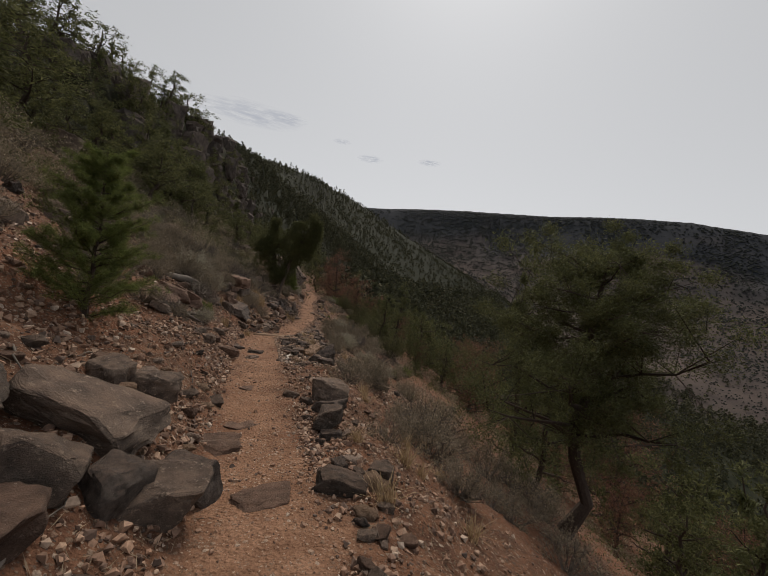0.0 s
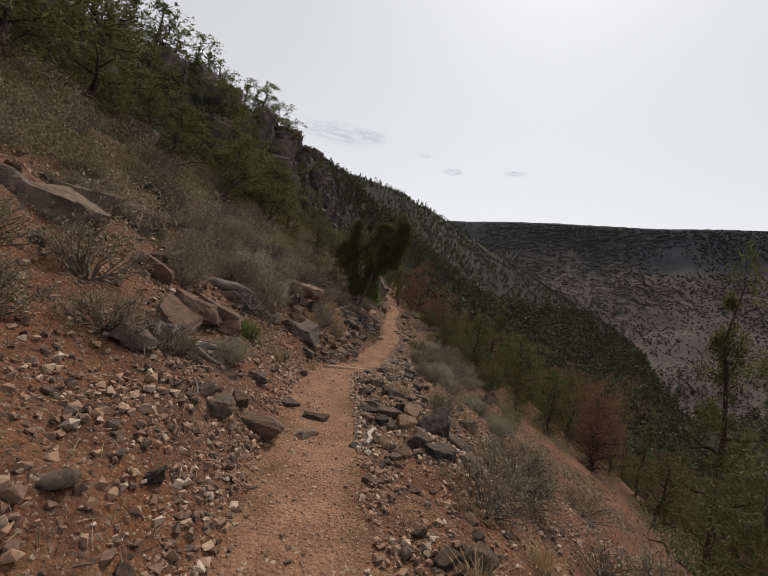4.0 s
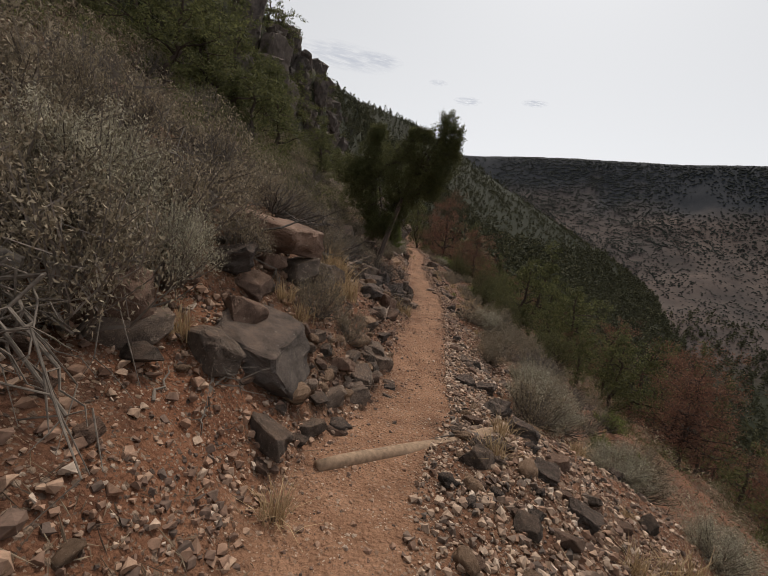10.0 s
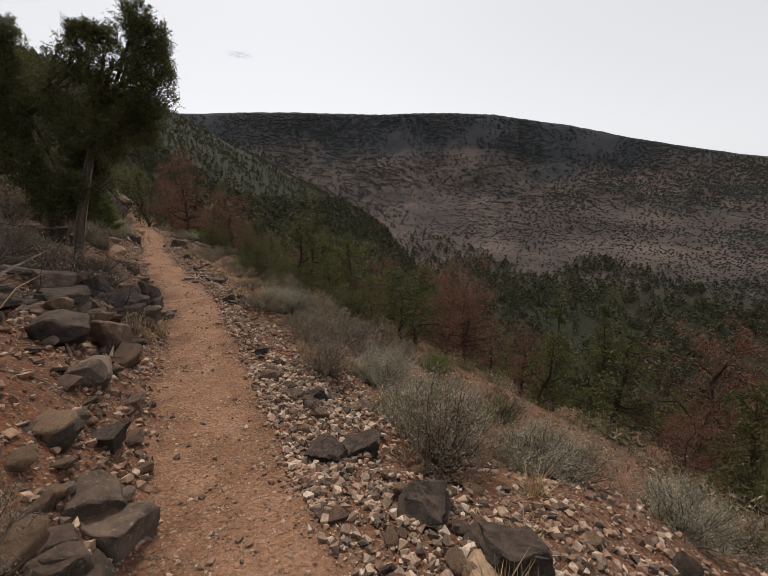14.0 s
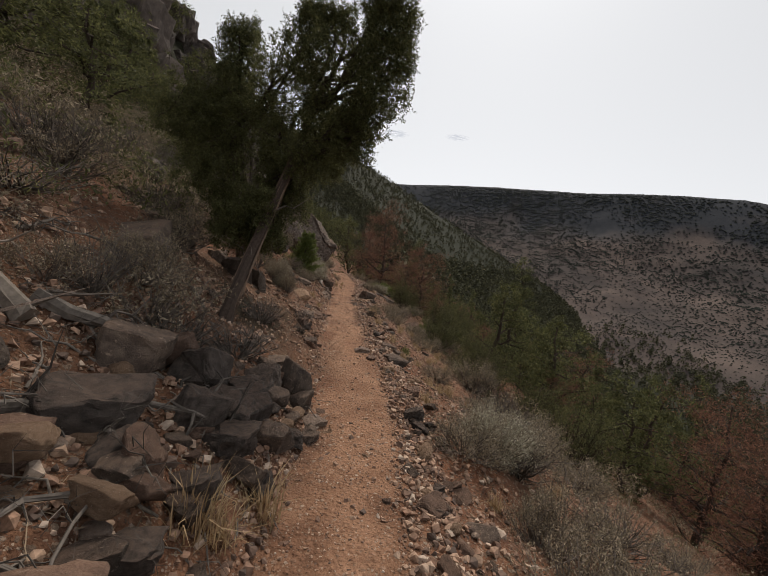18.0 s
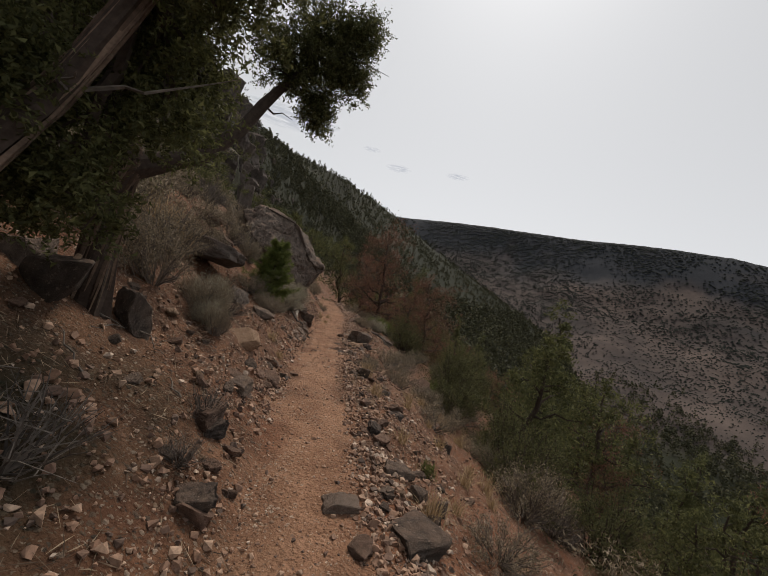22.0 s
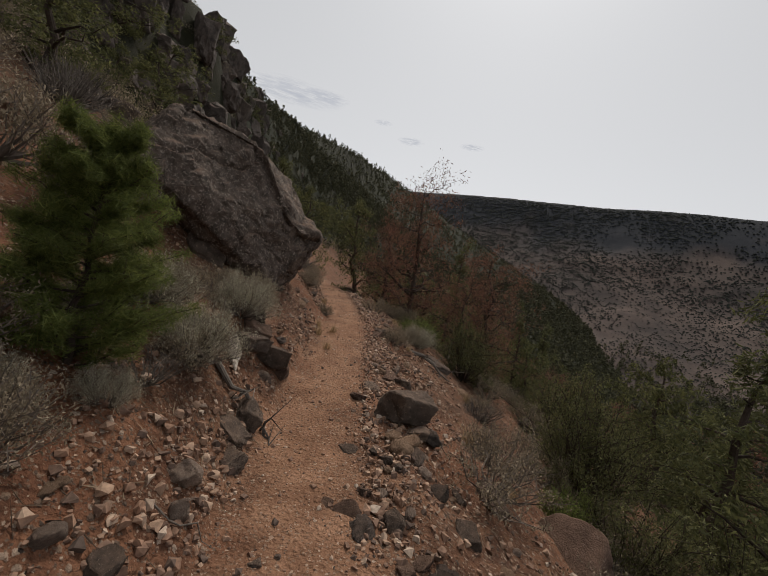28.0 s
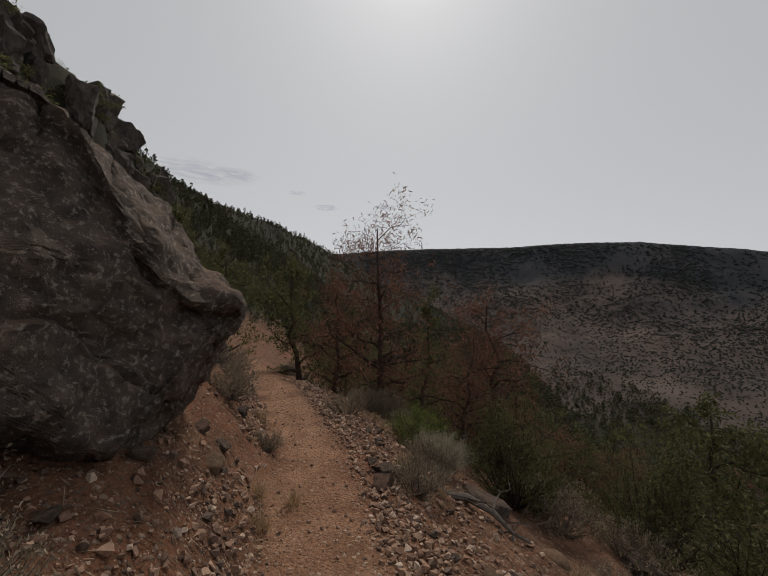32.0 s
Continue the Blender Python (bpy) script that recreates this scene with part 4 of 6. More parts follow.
slab(-1.85, 27.1, 0.62, (1.2, 0.95, 0.42), (-10, 12, 15), "v", "dark boulder overhanging a hollow in the slope", 105)
slab(-2.3, 26.85, 0.3, (0.4, 0.6, 0.5), (0, 8, 10), "v", "dark rock walling the hollow", 172)
slab(-1.3, 27.2, 0.12, (0.36, 0.5, 0.4), (0, 8, 20), "v", "dark rock walling the hollow", 173)
slab(-2.8, 29.6, 0.16, (0.9, 0.7, 0.4), (0, 16, 20), "r", "brown ledge of rock on the slope", 107)
slab(-2.2, 28.6, 0.1, (0.6, 0.5, 0.34), (0, 18, 60), "r", "brown rock half buried in the slope", 108)
slab(1.38, 29.8, 0.12, (0.52, 0.42, 0.36), (0, 10, 20), "d", "dark angular boulder at the edge of the path", 110)
slab(-0.12, 30.15, 0.12, (0.34, 0.3, 0.3), (0, 14, 10), "d", "dark rock piled beside the path", 150)
slab(-0.3, 29.85, 0.12, (0.4, 0.32, 0.2), (10, 10, 60), "d", "dark flat rock piled beside the path", 151)
slab(-0.05, 30.5, 0.1, (0.28, 0.24, 0.26), (0, 24, 100), "r", "brown rock piled beside the path", 152)
slab(-0.21, 28.2, 0.07, (0.17, 0.14, 0.3), (38, -30, 20), "p", "pinkish white split rock beside the path", 153)
slab(-0.28, 30.2, 0.16, (0.3, 0.26, 0.22), (10, 16, 30), "r", "brown angular rock piled beside the path", 209)
slab(0.0, 30.3, 0.08, (0.26, 0.24, 0.22), (0, 12, 75), "r", "brown angular rock piled beside the path", 210)
slab(-0.38, 30.45, 0.14, (0.3, 0.22, 0.24), (0, 18, 110), "d", "dark angular rock piled beside the path", 211)
slab(-1.35, 31.6, 0.1, (0.5, 0.42, 0.42), (0, 10, 40), "d", "dark rock wedged under the great boulder", 154)
slab(-0.95, 31.5, 0.1, (0.34, 0.3, 0.3), (0, 20, 10), "r", "brown rock wedged under the great boulder", 155)
slab(-1.75, 31.9, 0.2, (0.5, 0.5, 0.55), (10, 0, 70), "d", "dark rock wedged under the great boulder", 156)
slab(-1.36, 17.75, 0.22, (0.28, 0.22, 0.17), (0, -10, 30), "t", "smooth rounded tan cobble on dark rocks", 158)
slab(-1.01, 17.71, 0.16, (0.26, 0.16, 0.13), (0, 6, -15), "t", "rounded tan cobble among dark rocks", 159)
slab(-1.34, 18.25, 0.12, (0.55, 0.46, 0.34), (6, 12, 30), "v", "pitted black boulder on the inner bank", 160)
slab(-1.0, 17.98, 0.12, (0.22, 0.26, 0.36), (0, 20, 40), "r", "wedge of red-brown rock on the inner bank", 161)
slab(-0.17, 19.74, 0.06, (0.28, 0.2, 0.15), (0, 8, 30), "p", "white split rock among dark rocks", 162)
slab(-0.98, 18.75, 0.14, (0.34, 0.3, 0.4), (0, 15, 20), "v", "pitted black boulder on the inner bank", 163)
slab(-0.69, 19.15, 0.12, (0.36, 0.32, 0.38), (8, 5, 60), "v", "pitted black boulder on the inner bank", 164)
slab(-0.08, 29.12, 0.06, (0.2, 0.3, 0.26), (0, 30, 10), "d", "dark wedge of rock at the edge of the path", 165)
slab(-0.13, 28.84, 0.05, (0.3, 0.2, 0.16), (0, 14, -25), "d", "dark flat rock at the edge of the path", 166)
slab(-4.3, 8.4, 0.16, (0.9, 0.7, 0.5), (0, 16, -15), "d", "dark ledge of rock on the slope", 168)
slab(-4.9, 9.6, 0.16, (1.1, 0.8, 0.55), (0, 14, 10), "d", "dark ledge of rock on the slope", 169)
slab(-3.5, 9.3, 0.14, (0.7, 0.6, 0.4), (0, 18, 30), "r", "brown ledge of rock on the slope", 170)
slab(-5.4, 11.2, 0.2, (1.3, 1.0, 0.7), (0, 14, 10), "d", "dark ledge of rock on the slope", 171)
slab(0.16, 8.62, 0.12, (0.29, 0.24, 0.2), (10, 5, 20), "t", "large smooth tan cobble on dark rocks", 174)
slab(0.27, 9.0, 0.14, (0.29, 0.24, 0.2), (5, -5, 70), "t", "large rounded cream cobble on dark rocks", 175)
slab(0.31, 8.42, 0.1, (0.17, 0.15, 0.13), (0, 10, 40), "p", "rounded pale grey cobble on dark rocks", 176)
slab(0.52, 8.75, 0.18, (0.46, 0.38, 0.36), (24, -20, 25), "v", "black angular boulder heaped at the edge of the path", 177)
slab(0.31, 8.1, 0.08, (0.27, 0.24, 0.24), (0, 8, 60), "v", "pitted black rock heaped at the edge of the path", 178)
slab(-0.05, 9.1, 0.08, (0.42, 0.26, 0.18), (0, 6, 10), "d", "dark flat rock heaped at the edge of the path", 179)
slab(0.24, 9.32, 0.1, (0.3, 0.26, 0.22), (8, 6, 40), "d", "dark angular rock heaped at the edge of the path", 180)
slab(0.2, 10.28, 0.06, (0.36, 0.24, 0.2), (0, 6, -10), "d", "dark flat rock on the outer edge of the path", 181)
slab(0.5, 10.35, 0.06, (0.4, 0.24, 0.18), (0, 12, 15), "d", "dark flat rock on the outer edge of the path", 182)
slab(0.49, 7.85, 0.06, (0.32, 0.28, 0.22), (6, 8, 30), "v", "pitted black rock on the outer slope", 183)
slab(0.88, 8.05, 0.06, (0.42, 0.3, 0.24), (0, 14, 70), "d", "dark angular rock on the outer slope", 184)
slab(0.12, 7.84, 0.04, (0.2, 0.18, 0.12), (0, 5, 30), "r", "flat brown rock at the edge of the path", 185)
slab(1.75, 8.7, 0.05, (0.46, 0.36, 0.26), (0, 16, 20), "d", "dark rock on the outer slope", 186)
slab(0.85, 8.75, 0.08, (0.4, 0.2, 0.24), (10, 20, -30), "d", "dark wedge of rock on the outer slope", 187)
slab(-0.04, 8.6, 0.06, (0.17, 0.22, 0.18), (0, 10, 0), "d", "dark rock heaped at the edge of the path", 188)
slab(-2.69, 8.95, 0.14, (0.52, 0.4, 0.3), (4, 18, 10), "d", "grey flat boulder resting on the red bank", 189)
slab(-1.69, 8.5, 0.08, (0.3, 0.24, 0.16), (0, 12, 20), "d", "grey flat stone on the red bank", 190)
slab(-1.32, 8.75, 0.04, (0.28, 0.26, 0.16), (0, 6, 50), "v", "pitted black lava stone on the red bank", 191)
slab(-0.9, 8.4, 0.03, (0.32, 0.24, 0.14), (0, 4, -10), "v", "oval pitted grey lava stone beside the path", 192)
slab(-1.26, 7.86, 0.08, (0.24, 0.19, 0.16), (0, 6, 15), "p", "rounded cream cobble among gravel", 193)
slab(-1.34, 7.5, 0.08, (0.42, 0.26, 0.18), (4, 8, 5), "r", "brown slab lying among gravel", 194)
slab(-0.91, 7.87, 0.06, (0.2, 0.17, 0.13), (0, 8, 50), "p", "pinkish white cobble among gravel", 195)
slab(-1.57, 7.62, 0.06, (0.18, 0.22, 0.17), (0, 12, 30), "r", "tan-brown rock among gravel", 196)
slab(-1.58, 7.15, 0.08, (0.24, 0.22, 0.2), (6, 8, 60), "d", "dark rock on the red bank", 197)
slab(-1.86, 8.97, 0.05, (0.13, 0.11, 0.09), (0, 5, 0), "t", "small tan cobble on the red bank", 198)
slab(-0.56, 24.27, 0.03, (0.3, 0.24, 0.1), (0, 10, -30), "r", "flat brown slab on the red bank", 199)
slab(-0.34, 22.25, 0.08, (0.23, 0.2, 0.24), (0, 14, 20), "d", "dark square rock beside the path", 200)
slab(-0.37, 22.68, 0.04, (0.16, 0.13, 0.1), (0, 8, 60), "r", "small brown rock beside the path", 201)
slab(0.55, 22.68, 0.05, (0.28, 0.22, 0.18), (0, 6, 10), "p", "grey and white split rock on the outer edge of the path", 202)
slab(1.09, 22.5, 0.06, (0.5, 0.4, 0.22), (0, 10, 30), "d", "broad grey slab on the outer edge of the path", 203)
slab(0.68, 22.25, 0.04, (0.2, 0.16, 0.12), (0, 4, 50), "r", "brown rock on the outer edge of the path", 204)
slab(1.14, 23.4, 0.06, (0.3, 0.22, 0.2), (0, 12, 10), "d", "dark rock on the outer edge of the path", 205)
slab(1.3, 23.14, 0.06, (0.18, 0.16, 0.2), (10, 8, 40), "d", "dark rock on the outer edge of the path", 206)
slab(1.52, 23.16, 0.06, (0.17, 0.15, 0.2), (0, 20, 70), "d", "dark rock on the outer slope", 207)
slab(-0.78, 26.95, 0.08, (0.38, 0.3, 0.2), (0, 14, 15), "d", "dark flat rock beside the path", 208)
slab(-10.2, 18.1, 0.4, (1.4, 1.2, 1.3), (0, 10, 20), "d", "dark boulder standing on the brushy slope", 157)
slab(-5.2, 15.6, 0.1, (0.9, 0.8, 0.6), (0, 20, -30), "r", "brown ledge of rock on the brushy slope", 109)


def waterbar():
    """A barkless log laid across the path."""
    a, b = (Vector((x, y, ground_z(x, y) + 0.005)) for x, y in ((-1.35, 12.02), (0.5, 13.38)))
    rng = np.random.default_rng(8)
    s = Shape()
    pts = [a.lerp(b, t) + Vector((0, 0, 0.012 * math.sin(9 * t) - 0.035 * t)) for t in np.linspace(0, 1, 14)]
    s.tube([p - a for p in pts], [0.05 + 0.05 * t + 0.005 * math.sin(20 * t) for t in np.linspace(0, 1, 14)], 14, 0.05, 0.05, rng)
    log = thing("waterbar_log", "weathered tan log laid across the dirt path", "log", at=tuple(a))
    s.put("log_body", "log", log, smooth=True)
    for k in range(7):
        t0 = rng.uniform(0, 0.7)
        off = Vector((0, 0, 0.05)) + Vector((rng.uniform(-0.03, 0.03), rng.uniform(-0.03, 0.03), 0))
        c = Shape()
        c.tube([(b - a) * t + off + Vector((0, 0, 0.016 * t)) for t in np.linspace(t0, t0 + 0.25, 4)], [0.002, 0.006, 0.006, 0.002], 4)
        c.put("crack_ridge", "dead_wood", log, "raised grey split along the log")


waterbar()


def gravel():
    """Countless small stones of the path's shoulders and the banks."""
    rng = np.random.default_rng(12)
    temps = []
    for k in range(10):
        me = hull_stone(200 + k, 9, 0, 0, 0, 0.72)
        v = np.array([p.co[:] for p in me.vertices])
        f = np.array([p.vertices[:] for p in me.polygons])
        temps.append((v, f))
        bpy.data.meshes.remove(me)
    for name, count, lo, hi, label in (("gravel", 52000, 0.009, 0.034, "mixed grey, tan and red gravel strewn along the path"),
                                       ("rubble", 52000, 0.026, 0.085, "mixed grey, tan and red rubble strewn on the banks"),
                                       ("scree", 17000, 0.02, 0.11, "angular brown and grey scree on the hillside"),
                                       ("cobble_heap", 15000, 0.02, 0.085, "tan and grey cobbles strewn down the outer slope of the bend")):
        y = rng.uniform(0.6, 40, count)
        near = rng.random(count)
        u = np.where(near < 0.28, rng.normal(0, 0.36, count), np.where(near < 0.68, 0.26 + rng.gamma(1.5, 0.55, count), -0.26 - rng.gamma(1.6, 0.85, count)))
        if name == "rubble":
            u = np.where((np.abs(u) < 0.36) & (rng.random(count) < 0.8), u + np.sign(u) * 0.45, u)
        if name == "scree":
            y = 3.5 + 19 * rng.random(count)
            u = -0.9 - rng.gamma(1.7, 1.5, count)
        if name == "cobble_heap":
            y = 7.6 + 9 * rng.random(count)
            u = 0.42 + rng.gamma(1.15, 1.35, count) * np.interp(y, [7.6, 10, 13, 14.5, 16.6], [0.5, 1.2, 1.1, 0.5, 0.25])
        wide = (y > 7.5) & (y < 14) & (u > 0)
        u = np.where(wide & (name != "cobble_heap"), u * 2.4, u)
        x = trail_x(y) + u
        # stones gather in drifts
        keep = fbm(x, y, 0.9, 3, 41) + rng.uniform(-0.25, 0.25, count) > np.where((u < -0.42) & ((y > 16.5)), -0.02, -0.14)
        x, y = x[keep], y[keep]
        z, mid = land(x, y)[0], trail_x(y)
        vs, fs, base = [], [], 0
        s = lo + (hi - lo) * rng.random(len(x)) ** (3.4 if name == "cobble_heap" else 2.2)
        s = np.where(np.abs(x - mid) < 0.42, s * 0.7, s)
        for i in range(len(x)):
            v, f = temps[i % 10]
            a = rng.uniform(0, 6.28)
            c, d = math.cos(a), math.sin(a)
            w = v * s[i]
            b = rng.uniform(-0.9, 0.9)
            w = np.stack([w[:, 0], w[:, 1] * math.cos(b) - w[:, 2] * math.sin(b), w[:, 1] * math.sin(b) + w[:, 2] * math.cos(b)], 1)
            vs.append(np.stack([w[:, 0] * c - w[:, 1] * d + x[i], w[:, 0] * d + w[:, 1] * c + y[i], w[:, 2] + z[i] + s[i] * (0.16 if abs(x[i] - mid[i]) > 0.42 else 0.03)], 1))
            fs.append(f + base)
            base += len(v)
        ob = link_mesh(name, np.concatenate(vs).tolist(), np.concatenate(fs).tolist(), MAT["cobbles" if name == "cobble_heap" else "pebbles"])
        tagged(ob, label, "gravel", kind="stuff")


gravel()

# ---------- plants ----------


def sage_parts(seed, wide=0.5, tall=0.45, stems=38, leaves=900, bare=0.0, leaf=0.025):
    """Meshes of a twiggy round bush: woody stems and a haze of small leaves."""
    rng = np.random.default_rng(seed)
    wood, cent = Shape(), []
    twig = wood if leaves else Shape()
    for k in range(stems):
        a, r = rng.uniform(0, 6.283), rng.uniform(0.15, 1) ** 0.6
        tip = Vector((math.cos(a) * r * wide, math.sin(a) * r * wide, tall * math.sqrt(max(0.08, 1.05 - r * r)) * rng.uniform(0.75, 1.1)))
        line = bend((math.cos(a) * 0.05, math.sin(a) * 0.05, 0), tip, rng, 4, 0.1, -0.08)
        wood.tube(line, [0.011, 0.008, 0.006, 0.004, 0.002], 3)
        for j in range(2):
            q = line[2 + j % 3]
            end = q + Vector((rng.normal() * 0.1, rng.normal() * 0.1, rng.uniform(0.03, 0.16))) * (tall / 0.45)
            twig.tube([q, end], [0.004, 0.0015], 3)
            cent += [q.lerp(end, t) for t in np.linspace(0.3, 1, 5)]
        cent += [line[-2].lerp(line[-1], t) for t in np.linspace(0, 1, 5)]
    cent = np.array([c[:] for c in cent])
    pick = rng.integers(len(cent), size=leaves)
    fol = Shape()
    if leaves:
        fol.leaves(cent[pick] + rng.normal(size=(leaves, 3)) * np.array([0.022, 0.022, 0.032]), leaf, rng, 0, 0.42, 0.7)
    return wood, twig, fol


BUSHES = {}


def bush_kind(key, name, label, category, group, wood_mat, leaf_mat, variants):
    made = []
    for v in variants:
        ob = thing(name, label, category, group, at=(0, 0, -500))
        wood, twig, fol = sage_parts(**v)
        tagged(wood.put("stem_work", wood_mat, ob), kind="stuff")
        if twig is not wood:
            tagged(twig.put("twig_work", wood_mat, ob), kind="stuff")
        if fol.f:
            fol.put("foliage", leaf_mat, ob)
        made.append(ob)
    BUSHES[key] = [made, [True] * len(made)]


bush_kind("sage", "sagebrush", "grey-brown twiggy sagebrush on the stony slope", "shrub", "sagebrush on the slope", "sage_stem", "sage",
          [dict(seed=1, leaves=6500, stems=60, leaf=0.0115), dict(seed=2, leaves=6000, stems=62, wide=0.55, leaf=0.0115), dict(seed=3, leaves=6500, stems=60, tall=0.55, leaf=0.0115), dict(seed=4, leaves=5600, stems=60, wide=0.6, tall=0.4, leaf=0.0115)])
bush_kind("low", "low_shrub", "low grey-brown shrub on the brushy slope", "shrub", "low shrubs on the slope", "sage_stem", "sage",
          [dict(seed=5 + k, leaves=3000, stems=36, wide=0.5 + 0.05 * k, leaf=0.0135) for k in range(3)])
bush_kind("bare", "bare_shrub", "leafless grey twiggy shrub on the slope", "shrub", "bare shrubs on the slope", "dead_wood", "sage",
          [dict(seed=11, leaves=0, stems=60, tall=0.6), dict(seed=12, leaves=0, stems=70, wide=0.6)])
bush_kind("leafy", "sagebrush", "pale grey-green leafy sagebrush beside the path", "shrub", "leafy sagebrush beside the path", "sage_stem", "sage_green",
          [dict(seed=41, leaves=24000, stems=90, leaf=0.0078), dict(seed=42, leaves=24000, stems=90, tall=0.5, leaf=0.0078)])
bush_kind("green", "green_shrub", "small bright green shrub on stony earth", "shrub", "green shrubs on the slope", "bark", "fresh",
          [dict(seed=21, leaves=4200, stems=50, tall=0.5, leaf=0.016), dict(seed=22, leaves=3800, stems=50, leaf=0.016)])
bush_kind("oak", "scrub_oak", "dull green scrub oak below the path", "shrub", "scrub oaks below the path", "bark", "oak",
          [dict(seed=31, leaves=12000, stems=60, tall=1.0, wide=0.5, leaf=0.013), dict(seed=32, leaves=11000, stems=60, tall=0.85, leaf=0.013)])


def grass_tuft(seed):
    rng = np.random.default_rng(seed)
    s = Shape()
    for k in range(90):
        a, lean = rng.uniform(0, 6.283), abs(rng.normal()) * 0.5
        h = rng.uniform(0.5, 1.0) * 0.34
        p = Vector((rng.normal() * 0.035, rng.normal() * 0.035, -0.02))
        d = Vector((math.cos(a) * lean, math.sin(a) * lean, 1)).normalized()
        q, e = p + d * h * 0.6, p + d * h + Vector((math.cos(a), math.sin(a), -0.35)) * h * 0.35 * lean
        w = Vector((-math.sin(a), math.cos(a), 0)) * 0.003
        b = len(s.v)
        s.v += [tuple(p - w), tuple(p + w), tuple(q + w * 0.8), tuple(q - w * 0.8), tuple(e)]
        s.f += [(b, b + 1, b + 2, b + 3), (b + 3, b + 2, b + 4)]
    return s


def grass_kind():
    made = []
    for k in range(3):
        ob = grass_tuft(60 + k).put("grass_tuft", "straw", None)
        ob.matrix_basis = pose(0, 0, -500)
        made.append(tagged(ob, "dry straw-coloured grass tuft on stony earth", "grass", "grass tufts beside the path"))
    BUSHES["grass"] = [made, [True] * 3]


grass_kind()


def plant(key, x, y, w, h=None, rng=random, sink=0.02):
    """Sets a bush w metres wide, h high; the first of each kind is moved, the rest are copies."""
    made, fresh = BUSHES[key]
    k = rng.randrange(len(made))
    h = h or w
    ref = 1.0 if key != "grass" else 0.35
    size = (w / ref, w / ref, h / ref * (1.0 if key in ("oak", "grass") else 1.7))
    m = pose(x, y, ground_z(x, y) - sink, 0, 0, rng.uniform(0, 360))
    if fresh[k]:
        ob, fresh[k] = made[k], False
    else:
        ob = copy_thing(made[k], m)
    ob.matrix_basis = m @ Matrix.Diagonal((*size, 1))
    return ob


def tree_mesh(seed, height, spread, kind, clumps, per, leaf, trunk_r=0.11, low=0.25, limbs=14, twigs=True, shape="round", slim=0.42, tight=0.46):
    """Trunk, limbs and crown of a tree standing at the origin."""
    rng = np.random.default_rng(seed)
    trunk, wood, fol = Shape(), Shape(), Shape()
    line = bend((0, 0, -0.3), (rng.normal() * 0.06 * height, rng.normal() * 0.06 * height, height * 0.93), rng, 7, 0.06)
    n = len(line)
    trunk.tube(line, [trunk_r * (1 - 0.85 * k / (n - 1)) * (1.35 if k == 0 else 1) for k in range(n)], 8, 0.1, 0.12, rng)
    cent = []
    for k in range(limbs):
        t = low + (0.95 - low) * (k + rng.uniform(0, 0.9)) / limbs
        q = t * (n - 1)
        p = line[int(q)].lerp(line[min(int(q) + 1, n - 1)], q - int(q))
        if shape == "cone":
            reach = spread * (1.08 - t) * rng.uniform(0.7, 1.1)
        else:
            reach = spread * math.sqrt(max(0.12, 1 - (1.55 * (t - 0.45)) ** 2)) * rng.uniform(0.55, 1.1)
        a = k * 2.4 + rng.uniform(-0.5, 0.5)
        tip = p + Vector((math.cos(a) * reach, math.sin(a) * reach, reach * rng.uniform(0.0, 0.55)))
        limb = bend(p, tip, rng, 4, 0.12)
        r0 = trunk_r * (1 - 0.8 * t) * 0.5
        wood.tube(limb, [r0, r0 * 0.8, r0 * 0.6, r0 * 0.4, r0 * 0.15], 5)
        for j in range(max(2, clumps // limbs)):
            b = limb[1 + int(rng.integers(4))]
            e = b + Vector((rng.normal(), rng.normal(), rng.normal() * 0.7 + 0.2)) * reach * 0.26
            if twigs:
                wood.tube([b, e], [r0 * 0.3, r0 * 0.06], 3)
            cent.append((e, reach))
    top = line[-1]
    cent += [(top + Vector((rng.normal() * 0.1, rng.normal() * 0.1, 0.03 * height * j)) * 1.0, spread * 0.45) for j in range(4)]
    pts = []
    for c, reach in cent:
        r = 0.17 * reach + 0.045 * height * 0.5
        blob = rng.normal(size=(per, 3)) * np.array([r, r, r * 0.8]) * tight
        pts.append(np.array(c[:]) + blob)
    if per:
        fol.leaves(np.concatenate(pts), leaf, rng, 0.0, slim, 0.35)
    return trunk, wood, fol


TREES = {}


def tree_kind(key, name, label, category, group, bark, leaf_mat, variants):
    made = []
    for v in variants:
        ob = thing(name, label, category, group, at=(0, 0, -500))
        trunk, wood, fol = tree_mesh(**v)
        trunk.put("trunk", bark, ob)
        tagged(wood.put("branch_work", bark, ob), kind="stuff")
        if fol.f:
            fol.put("crown", leaf_mat, ob)
        made.append(ob)
    TREES[key] = [made, [True] * len(made)]


